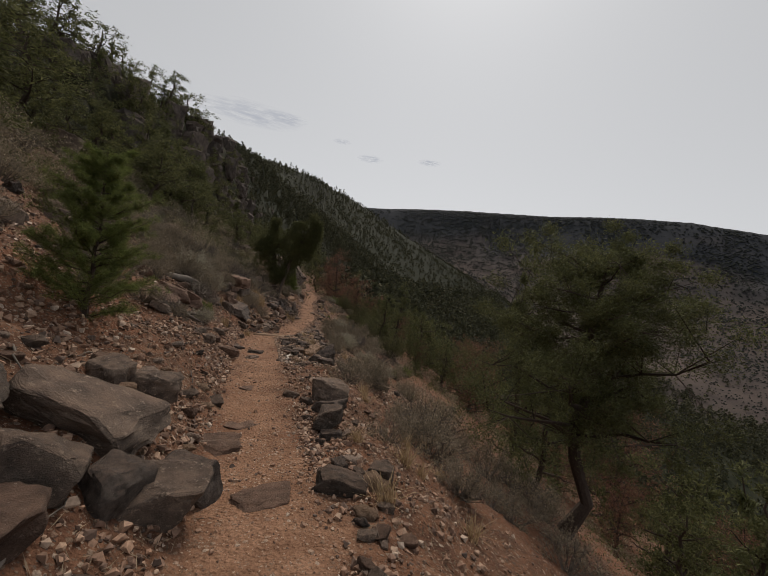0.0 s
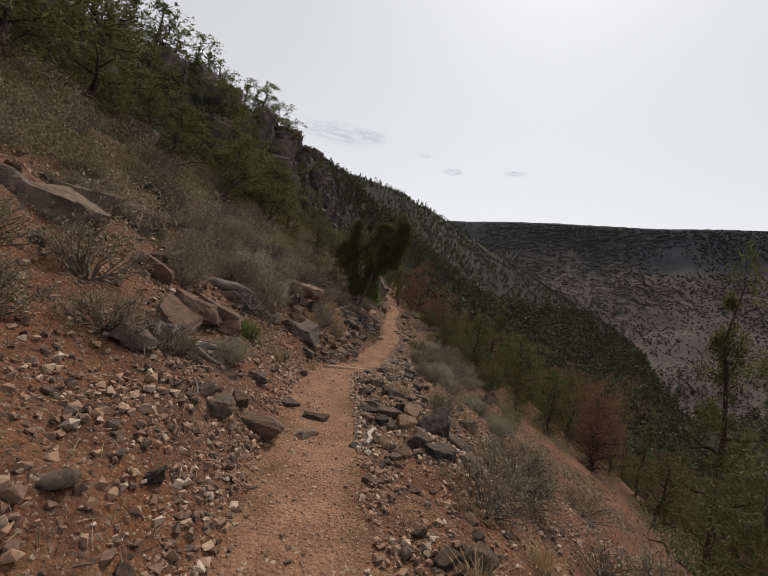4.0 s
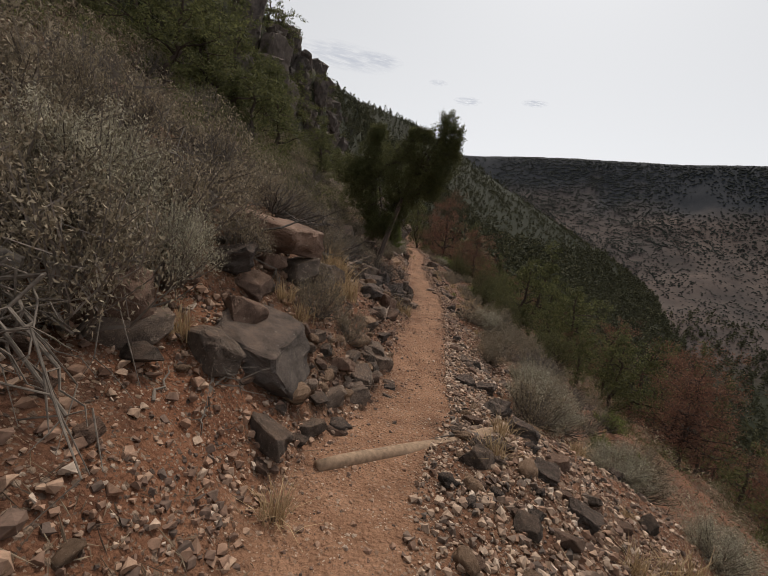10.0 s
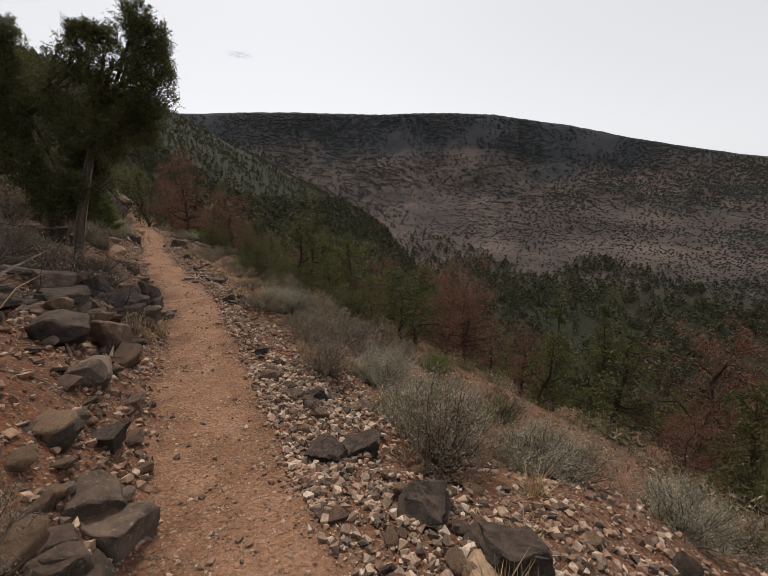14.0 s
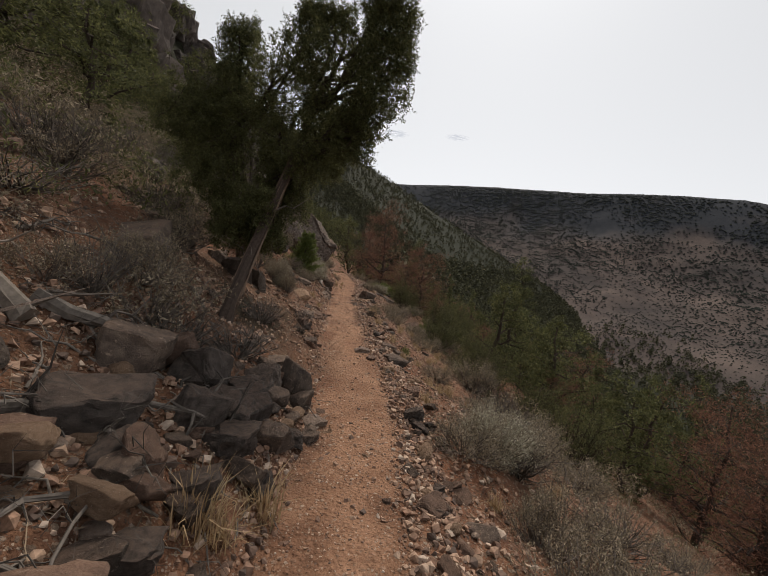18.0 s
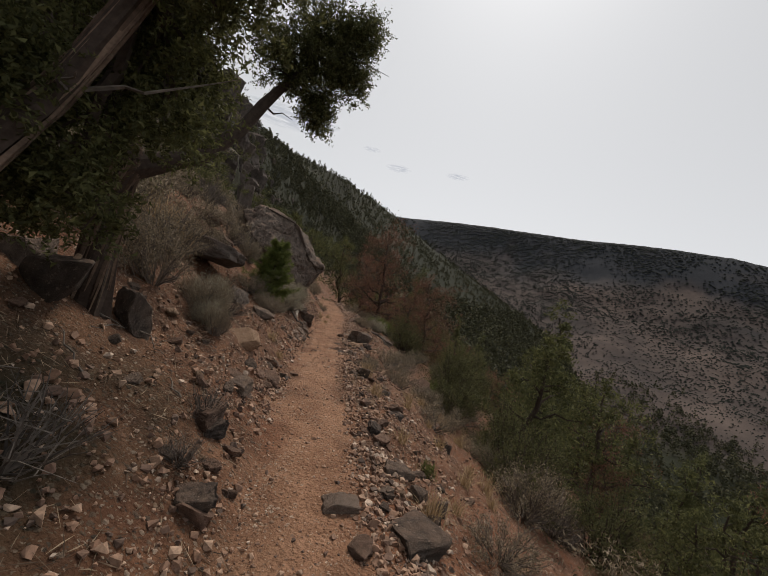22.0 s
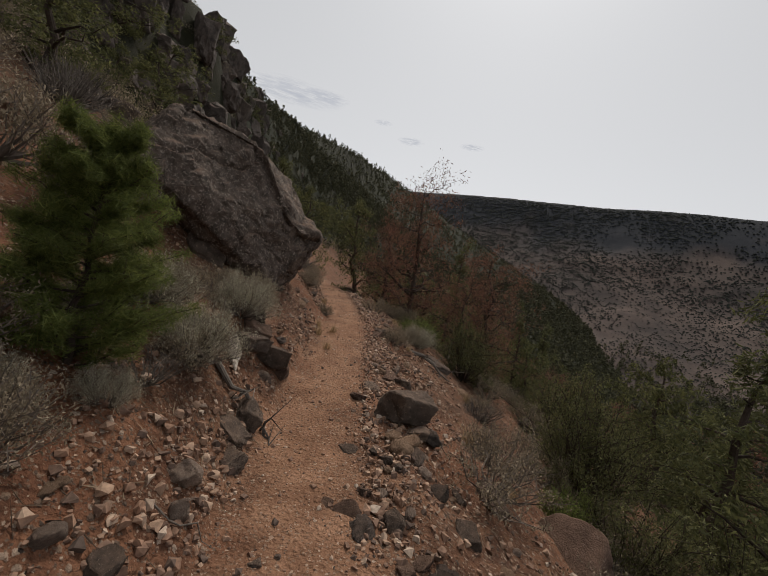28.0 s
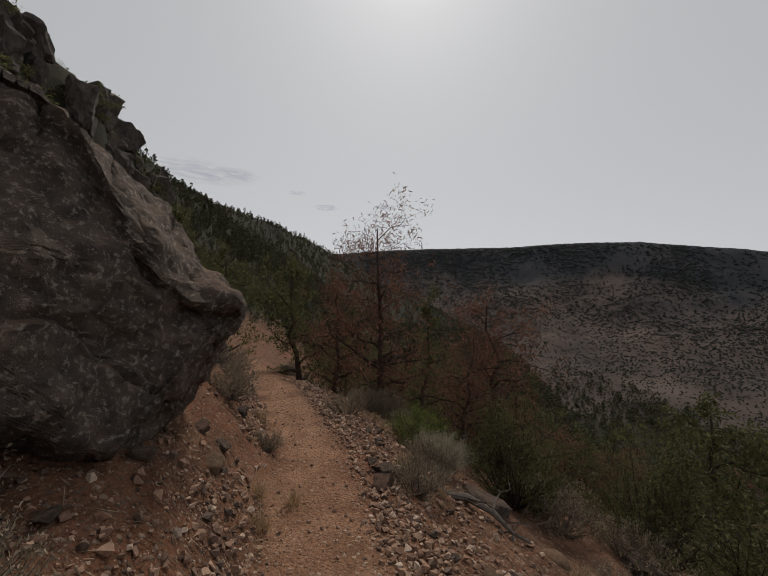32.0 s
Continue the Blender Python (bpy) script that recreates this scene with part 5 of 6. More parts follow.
tree_kind("juniper", "juniper", "dark green bushy juniper on the canyon slope", "tree", "junipers on the slope", "bark", "juniper",
          [dict(seed=101 + k, height=3.2, spread=1.35, kind="j", clumps=84, per=58, leaf=0.052, low=0.06, twigs=False) for k in range(4)])
tree_kind("pine", "pine", "dark green pine on the canyon slope", "tree", "pines on the slope", "bark", "pinyon",
          [dict(seed=121 + k, height=5.0, spread=1.5, kind="p", clumps=80, per=50, leaf=0.08, low=0.12, limbs=20, shape="cone", slim=0.22, twigs=False) for k in range(3)])
tree_kind("juniper_far", "juniper", "dark green bushy juniper on the canyon slope", "tree", "junipers on the slope", "bark", "juniper",
          [dict(seed=151 + k, height=3.2, spread=1.35, kind="j", clumps=60, per=22, leaf=0.085, low=0.06, limbs=10, twigs=False) for k in range(3)])
tree_kind("pine_far", "pine", "dark green pine on the canyon slope", "tree", "pines on the slope", "bark", "pinyon",
          [dict(seed=161 + k, height=5.0, spread=1.5, kind="p", clumps=66, per=20, leaf=0.13, low=0.12, limbs=12, shape="cone", slim=0.24, twigs=False) for k in range(3)])
tree_kind("dead", "dead_tree", "dead rust-brown tree below the path", "tree", "dead trees below the path", "bark", "rust",
          [dict(seed=141 + k, height=4.0, spread=1.5, kind="d", clumps=260, per=32, leaf=0.05, low=0.1, limbs=26, slim=0.22) for k in range(3)])


def grow(key, x, y, h, w=1.0, rng=random):
    if key != "dead" and (y > 46 or abs(x - float(trail_x(y))) > 16):
        key += "_far"
    made, fresh = TREES[key]
    k = rng.randrange(len(made))
    base = {"juniper": 3.2, "pine": 5.0, "dead": 4.0, "juniper_far": 3.2, "pine_far": 5.0}[key]
    m = pose(x, y, ground_z(x, y) - 0.05, 0, 0, rng.uniform(0, 360))
    if fresh[k]:
        ob, fresh[k] = made[k], False
    else:
        ob = copy_thing(made[k], m)
    s = h / base
    ob.matrix_basis = m @ Matrix.Diagonal((s * w, s * w, s, 1))
    return ob


def trail_juniper():
    """The old juniper whose limb reaches over the path."""
    rng = np.random.default_rng(33)
    base = Vector((-1.85, 23.55, -0.7))
    ob = thing("old_juniper", "old juniper with shaggy brown trunk beside the path", "tree", at=(base.x + 0.07, base.y, base.z + 0.16))
    fork = Vector((-1.72, 23.45, 0.62))

    def rel(p):
        return Vector(p) - base

    s = Shape()
    tr = [rel((-1.85, 23.55, -1.25)), rel((-1.82, 23.52, -0.7)), rel((-1.8, 23.5, -0.2)), rel((-1.78, 23.48, 0.3)), rel(fork), rel((-1.95, 23.4, 1.2)), rel((-2.0, 23.3, 1.9)), rel((-2.1, 23.15, 2.6)), rel((-2.05, 23.0, 3.3))]
    rad = [0.26, 0.17, 0.135, 0.13, 0.145, 0.12, 0.1, 0.06, 0.02]
    s.tube(tr, rad, 16, 0.3, 0.2, rng)
    trunk = s.put("trunk", "bark", ob, "shaggy brown trunk")
    strip = Shape()
    for k in range(95):
        a = rng.uniform(0, 6.283)
        t0 = rng.uniform(0.3, 4)
        pts = []
        for t in np.linspace(t0, t0 + rng.uniform(0.8, 2.2), 5):
            i = min(int(t), len(tr) - 2)
            p = tr[i].lerp(tr[i + 1], t - i)
            r = (rad[i] * (1 - t + i) + rad[i + 1] * (t - i)) * 1.02
            b = a + 0.55 * t
            pts.append(p + Vector((math.cos(b) * r, math.sin(b) * r, 0)))
        strip.tube(pts, [0.004, 0.012, 0.015, 0.011, 0.003], 4)
    tagged(strip.put("bark_strip", "bark_strip", trunk, "peeling strips of bark"), kind="stuff")
    second = Shape()
    pts = [rel(p) for p in ((-1.52, 20.6, -1.6), (-1.4, 21.05, -0.66), (-1.3, 21.4, -0.1), (-1.15, 21.75, 0.55), (-0.95, 21.95, 1.3), (-0.72, 21.95, 2.1), (-0.4, 21.8, 2.9))]
    second.tube(pts, [0.15, 0.08, 0.066, 0.058, 0.052, 0.043, 0.025], 9, 0.15, 0.2, rng)
    lean = second.put("leaning_stem", "bark", ob, "leaning grey-brown stem")
    shreds = Shape()
    for k in range(90):
        a, t0 = rng.uniform(0, 6.283), rng.uniform(0.2, 4)
        line = []
        for t in np.linspace(t0, t0 + rng.uniform(0.6, 1.6), 5):
            i = min(int(t), len(pts) - 2)
            p = pts[i].lerp(pts[i + 1], t - i)
            r = 0.086 - 0.009 * t
            line.append(p + Vector((math.cos(a + 0.3 * t) * r, math.sin(a + 0.3 * t) * r * 0.6, -math.cos(a + 0.3 * t) * r * 0.5)))
        shreds.tube(line, [0.003, 0.011, 0.013, 0.009, 0.003], 4)
    tagged(shreds.put("bark_strip", "bark_strip", lean, "peeling strips of bark"), kind="stuff")
    for k in range(14):                              # dead inner twigs
        i = 2 + int(rng.integers(4))
        e = pts[i] + Vector((rng.normal() * 0.3, rng.normal() * 0.25, rng.normal() * 0.25))
        dead = Shape()
        dead.tube(bend(pts[i], e, rng, 4, 0.2), [0.012, 0.009, 0.007, 0.004, 0.002], 4)
        dead.put("dead_twig", "dead_wood", ob)
    lobes = [(-2.05, 23, 3.35, 0.22), (-2.05, 23, 3.0, 0.32), (-2.2, 23, 2.5, 0.42), (-0.86, 21.8, 3.2, 0.13), (-0.56, 21.8, 3.2, 0.18), (-0.9, 21.8, 2.75, 0.32),
             (0.06, 21.7, 3.62, 0.25), (0.22, 21.65, 3.25, 0.31), (0.24, 21.6, 2.85, 0.31), (0.03, 21.7, 3.05, 0.42), (0.18, 21.6, 2.4, 0.36), (0.0, 21.55, 1.97, 0.28),
             (-0.14, 21.6, 1.65, 0.24), (-0.43, 21.6, 2.35, 0.48), (-0.48, 21.7, 1.75, 0.4), (-1.2, 22.2, 2.4, 0.5), (-1.9, 22.8, 2.1, 0.5), (-2.5, 23, 2.0, 0.4),
             (-1.2, 22.2, 1.7, 0.42), (-2.6, 23.5, 1.3, 0.45), (-2.25, 22.6, 1.6, 0.45), (-0.7, 21.8, 1.35, 0.28), (-2.9, 22.7, 2.0, 0.4),
             (-1.25, 22.35, 0.95, 0.3), (-2.0, 22.3, 0.95, 0.35), (-1.2, 21.9, 0.2, 0.22), (-1.35, 21.7, 0.55, 0.24), (-0.95, 22.2, 0.75, 0.26), (-1.65, 21.9, 0.25, 0.28), (-1.8, 22.3, 0.5, 0.32), (-1.05, 22.3, 1.25, 0.3),
             (-0.85, 24.4, 2.25, 0.26), (-0.55, 24.4, 2.15, 0.26), (-0.3, 24.4, 2.45, 0.26), (-0.08, 24.4, 2.7, 0.2), (-0.55, 24.5, 2.65, 0.26), (-0.4, 24.4, 1.75, 0.14), (-0.12, 24.4, 2.2, 0.18)]
    fol = []
    for x, y, z, r in lobes:
        c = rel((x, y, z))
        if y > 24:
            continue
        start = pts[4] if z < 2.3 and x > -1.3 else (pts[5] if x > -0.6 else tr[6])
        limb = bend(start, c, rng, 5, 0.14)
        wood = Shape()
        wood.tube(limb, [0.05, 0.042, 0.034, 0.026, 0.018, 0.008], 6, 0.1, 0.1, rng)
        bough = wood.put("limb", "bark", ob)
        wood = Shape()
        for k in range(7):
            b = limb[2 + int(rng.integers(4))]
            e = c + Vector(np.clip(rng.normal(size=3), -1.2, 1.2)) * r * 0.7
            wood.tube(bend(b, e, rng, 3, 0.15), [0.014, 0.01, 0.007, 0.003], 4)
        tagged(wood.put("twig_work", "bark", bough), kind="stuff")
    over = Shape()
    line = [rel(p) for p in ((-1.72, 23.45, 0.55), (-1.5, 23.6, 0.68), (-1.25, 23.8, 0.88), (-1.05, 24.05, 1.26), (-0.92, 24.25, 1.65), (-0.72, 24.4, 2.05), (-0.4, 24.4, 2.45))]
    over.tube(line, [0.13, 0.088, 0.074, 0.066, 0.058, 0.04, 0.012], 9, 0.1, 0.12, rng)
    limb = over.put("reaching_limb", "bark", ob, "thick limb reaching over the path")
    over = Shape()
    for k in range(10):
        b = line[4 + int(rng.integers(3))]
        over.tube(bend(b, b + Vector((rng.normal() * 0.25 + 0.1, rng.normal() * 0.2, rng.normal() * 0.15)), rng, 3, 0.15), [0.014, 0.01, 0.006, 0.002], 4)
    tagged(over.put("twig_work", "bark", limb), kind="stuff")
    crown = Shape()
    for x, y, z, r in lobes:
        c = np.array(rel((x, y, z))[:])
        sub = c + np.clip(rng.normal(size=(int(45 + 260 * r), 3)), -1.35, 1.35) * r * np.array([0.6, 0.62, 0.64])
        for q in sub:
            out = (q - c) / r + np.array([0, 0, 0.7]) + rng.normal(size=(6, 3)) * 0.6
            out /= np.linalg.norm(out, axis=1)[:, None]
            sprig = rng.integers(6, size=90)
            fol.append(q + rng.normal(size=(6, 3))[sprig] * 0.035 + out[sprig] * (rng.random((90, 1)) * 0.13) + rng.normal(size=(90, 3)) * 0.011)
    crown.leaves(np.concatenate(fol), 0.0155, rng, 0, 0.5, 0.45)
    crown.put("crown", "juniper", ob, "dark green scale-leaved foliage")
    stub = Shape()
    stub.tube([rel(p) for p in ((-2.2, 22.75, -1.1), (-2.05, 22.9, -0.85), (-1.88, 23.1, -0.55), (-1.79, 23.25, -0.2))], [0.075, 0.06, 0.05, 0.02], 8, 0.2, 0.2, rng)
    stub.put("broken_stub", "log", ob, "pale broken dead stem")


trail_juniper()


def side_pinyon():
    """The pinyon that stands below the start of the walk."""
    x, y = 5.5, 7.0
    z = ground_z(x, y)
    ob = thing("pinyon_pine", "open-crowned dark pinyon pine on the slope below the path", "tree", at=(x, y, z))
    trunk, wood, fol = tree_mesh(seed=77, height=2.55 - z, spread=1.85, kind="p", clumps=360, per=460, tight=0.3, leaf=0.03, trunk_r=0.15, low=0.34, limbs=32, slim=0.28)
    trunk.put("trunk", "bark", ob)
    tagged(wood.put("branch_work", "bark", ob), kind="stuff")
    fol.put("crown", "pinyon", ob)


side_pinyon()


def young_pine(x, y, h, w, seed, mat, label):
    z = ground_z(x, y)
    ob = thing("young_pine", label, "tree", at=(x, y, z - 0.02))
    rng = np.random.default_rng(seed)
    trunk, wood, fol = Shape(), Shape(), Shape()
    stem = bend((0, 0, -0.1), (rng.normal() * 0.04 * h, rng.normal() * 0.04 * h, h), rng, 7, 0.03)
    trunk.tube(stem, [0.034 * h * (1 - 0.12 * k) * 0.5 for k in range(8)], 7, 0.1, 0.1, rng)
    tips = [stem[-1].lerp(stem[-2], t) for t in np.linspace(0, 1.6, 9)]
    for k in range(64):
        t = 0.06 + 0.88 * (k + rng.random()) / 64
        q = t * 7
        p = stem[int(q)].lerp(stem[min(int(q) + 1, 7)], q - int(q))
        reach = w * 0.5 * (1.05 - t) ** 0.55 * min(1, 0.6 + t * 2.5) * rng.uniform(0.7, 1.15)
        a = k * 2.4 + rng.uniform(-0.4, 0.4)
        e = p + Vector((math.cos(a) * reach, math.sin(a) * reach, reach * rng.uniform(0.25, 0.7)))
        limb = bend(p, e, rng, 4, 0.08, -0.06)
        wood.tube(limb, [0.009, 0.007, 0.005, 0.004, 0.002], 4)
        tips += [limb[1].lerp(limb[2], f) for f in (0, 0.35, 0.7)] + [limb[2].lerp(limb[3], f) for f in np.linspace(0, 1, 4)] + [limb[3].lerp(limb[4], f) for f in np.linspace(0, 1, 4)]
        for j in range(5):
            b = limb[1 + j % 3].lerp(limb[2 + j % 3], rng.random())
            c = b + Vector((rng.normal() + math.cos(a), rng.normal() + math.sin(a), abs(rng.normal()) * 0.6 + 0.35)) * reach * 0.2
            wood.tube([b, c], [0.004, 0.002], 3)
            tips += [b.lerp(c, f) for f in (0.3, 0.6, 0.8, 1.0)]
    tips = np.array([c[:] for c in tips])
    pick = rng.integers(len(tips), size=80000)
    fol.leaves(tips[pick] + rng.normal(size=(len(pick), 3)) * 0.02, 0.034, rng, 0, 0.055, 0.55)
    trunk.put("trunk", "bark", ob)
    tagged(wood.put("branch_work", "bark", ob), kind="stuff")
    fol.put("crown", mat, ob)


young_pine(-2.4, 5.05, 1.85, 1.28, 81, "fresh", "young olive green pine growing from the bank")
young_pine(-0.95, 28.3, 1.35, 0.95, 82, "fresh", "young bright green pine beside the path")


def dead_wood(name, label, x, y, rng, length, r, turn, rise=0.05, twigs=10, spread=0.5, mat="dead_wood"):
    """A fallen grey limb with broken twigs."""
    z = ground_z(x, y)
    ob = thing(name, label, "dead wood", at=(x, y, z))
    s = Shape()
    a = radians(turn)
    tip = Vector((math.cos(a) * length, math.sin(a) * length, 0))
    tip.z = ground_z(x + tip.x, y + tip.y) - z + rise
    line = bend((0, 0, r * 0.4), tip, rng, 6, 0.1, 0.03)
    s.tube(line, [r, r * 0.95, r * 0.8, r * 0.65, r * 0.5, r * 0.35, r * 0.12], 8, 0.25, 0.2, rng)
    s.put("limb", mat, ob)
    if twigs:
        t = Shape()
        for k in range(twigs):
            b = line[1 + int(rng.integers(6))]
            e = b + Vector((rng.normal() * 0.5, rng.normal() * 0.5, rng.normal() * 0.4 - 0.05)) * spread
            sub = bend(b, e, rng, 4, 0.2)
            w = min(r * 0.28, 0.013)
            t.tube(sub, [w, w * 0.85, w * 0.6, w * 0.4, w * 0.15], 4)
            for j in range(2):
                c = sub[2 + j]
                t.tube([c, c + Vector(rng.normal(size=3)) * spread * 0.22], [w * 0.5, w * 0.12], 3)
        tagged(t.put("twig_work", "pale_root" if mat == "pale_root" else "dead_wood", ob), kind="stuff")
    return ob


def root_snag(rng):
    """A dead log whose bleached roots hang down the bank."""
    at = Vector((-3.5, 10.75, ground_z(-3.5, 10.75)))
    ob = thing("dead_snag", "twisted grey dead juniper log with hanging roots", "dead wood", at=tuple(at))
    end = Vector((-2.75, 11.3, ground_z(-2.75, 11.3) + 0.38)) - at
    log = Shape()
    log.tube(bend((-0.2, -0.1, 0.02), end, rng, 6, 0.05, 0.04), [0.05, 0.075, 0.085, 0.08, 0.085, 0.075, 0.04], 11, 0.4, 0.35, rng)
    log.put("log_body", "dead_wood", ob, "weathered grey log", smooth=True)
    for k in range(30):
        x, y = rng.uniform(-2.95, -2.05), rng.uniform(10.3, 11.8)
        tip = Vector((x, y, ground_z(x, y) + rng.uniform(-0.03, 0.12))) - at
        start = end + Vector((rng.uniform(-0.5, 0.08), rng.uniform(-0.32, 0.08), rng.uniform(-0.06, 0.06)))
        line = bend(start, tip, rng, 6, 0.22, 0.16)
        r = rng.uniform(0.005, 0.014)
        root = Shape()
        root.tube(line, [r * 1.3, r, r * 0.9, r * 0.75, r * 0.6, r * 0.45, r * 0.2], 6, 0.2, 0.15, rng)
        for j in range(3):
            b = line[2 + j]
            e = b + Vector((rng.normal() * 0.14, rng.normal() * 0.14, -abs(rng.normal()) * 0.12))
            root.tube(bend(b, e, rng, 3, 0.15), [r * 0.5, r * 0.4, r * 0.3, r * 0.1], 4)
        root.put("root", "pale_root", ob, "bleached bare root")


def dead_things():
    rng = np.random.default_rng(91)
    root_snag(rng)
    dead_wood("dead_snag", "twisted grey dead juniper root on the bank", -2.6, 7.95, rng, 0.75, 0.085, -14, 0.08, 0)
    for k in range(7):
        ob = dead_wood("twisted_root", "gnarled grey juniper root on the bank", -2.55 + rng.uniform(-0.15, 0.45), 7.9 + rng.uniform(-0.25, 0.25), rng, rng.uniform(0.4, 0.7), rng.uniform(0.025, 0.06), rng.uniform(-60, 60), rng.uniform(0.0, 0.25), 6, 0.35, "pale_root")
        tagged(ob, group="gnarled roots on the bank")
    dead_wood("dead_stump", "small broken grey stump with splayed roots", -2.2, 12.05, rng, 0.4, 0.035, -60, -0.1, 34, 0.3, "pale_root")
    dead_wood("fallen_limb", "grey fallen limb on the brushy bank", -1.91, 17.77, rng, 1.5, 0.04, 40, 0.1, 22, 0.4)
    dead_wood("leaning_dead_trunk", "grey dead trunk leaning on the bank", -2.0, 18.72, rng, 0.8, 0.08, 172, 0.42, 8, 0.4, "pale_root")
    dead_wood("fallen_limb", "grey fallen log on the brushy bank", -2.1, 18.95, rng, 1.15, 0.06, 2, 0.06, 20, 0.35)
    dead_wood("fallen_limb", "grey fallen limb on the brushy bank", -2.29, 15.34, rng, 1.3, 0.06, 75, 0.2, 24, 0.6)
    dead_wood("fallen_limb", "grey fallen limb below the path", 1.82, 33.50, rng, 1.2, 0.06, -30, 0.05, 8, 0.5)
    dead_wood("fallen_limb", "grey fallen limb on the bank", -0.93, 29.38, rng, 1.0, 0.045, -12, 0.05, 18, 0.4)
    dead_wood("fallen_limb", "dark dead branch on the slope", -4.06, 14.13, rng, 1.8, 0.08, -15, 0.3, 26, 0.9)
    dead_wood("fallen_limb", "dark dead branch on the slope", -2.95, 16.41, rng, 1.2, 0.07, 70, 0.6, 24, 0.7)
    for k in range(20):
        x, y = rng.uniform(-2.7, -0.8), rng.uniform(17.4, 21.2)
        ob = dead_wood("dead_branch", "tangled grey dead branch on the bank", x, y, rng, rng.uniform(0.5, 1.2), rng.uniform(0.008, 0.017), rng.uniform(0, 360), rng.uniform(0.02, 0.2), 16, 0.3)
        tagged(ob, group="dead branches on the bank")
    dead_wood("split_log", "pale split end of a buried log beside the path", -0.4, 29.74, rng, 0.34, 0.07, -70, 0.05, 0, mat="bleached")
    s = dead_wood("bleached_stick", "pale bleached stick lying on the stones", -0.29, 7.86, rng, 0.62, 0.028, 80, 0.05, 0, mat="bleached")
    for k in range(125):
        if k < 90:
            x, y = rng.uniform(-1.7, -0.45), rng.uniform(17.4, 21.2)
        else:
            y = rng.uniform(1, 36)
            x = float(trail_x(y)) - rng.uniform(0.5, 2.2)
        ob = dead_wood("stick", "grey dry stick lying on the bank", x, y, rng, rng.uniform(0.18, 0.5), rng.uniform(0.005, 0.012), rng.uniform(0, 360), 0.03, 0, mat=("dead_wood", "pale_root")[k % 2])
        tagged(ob, group="dry sticks on the bank")


dead_things()

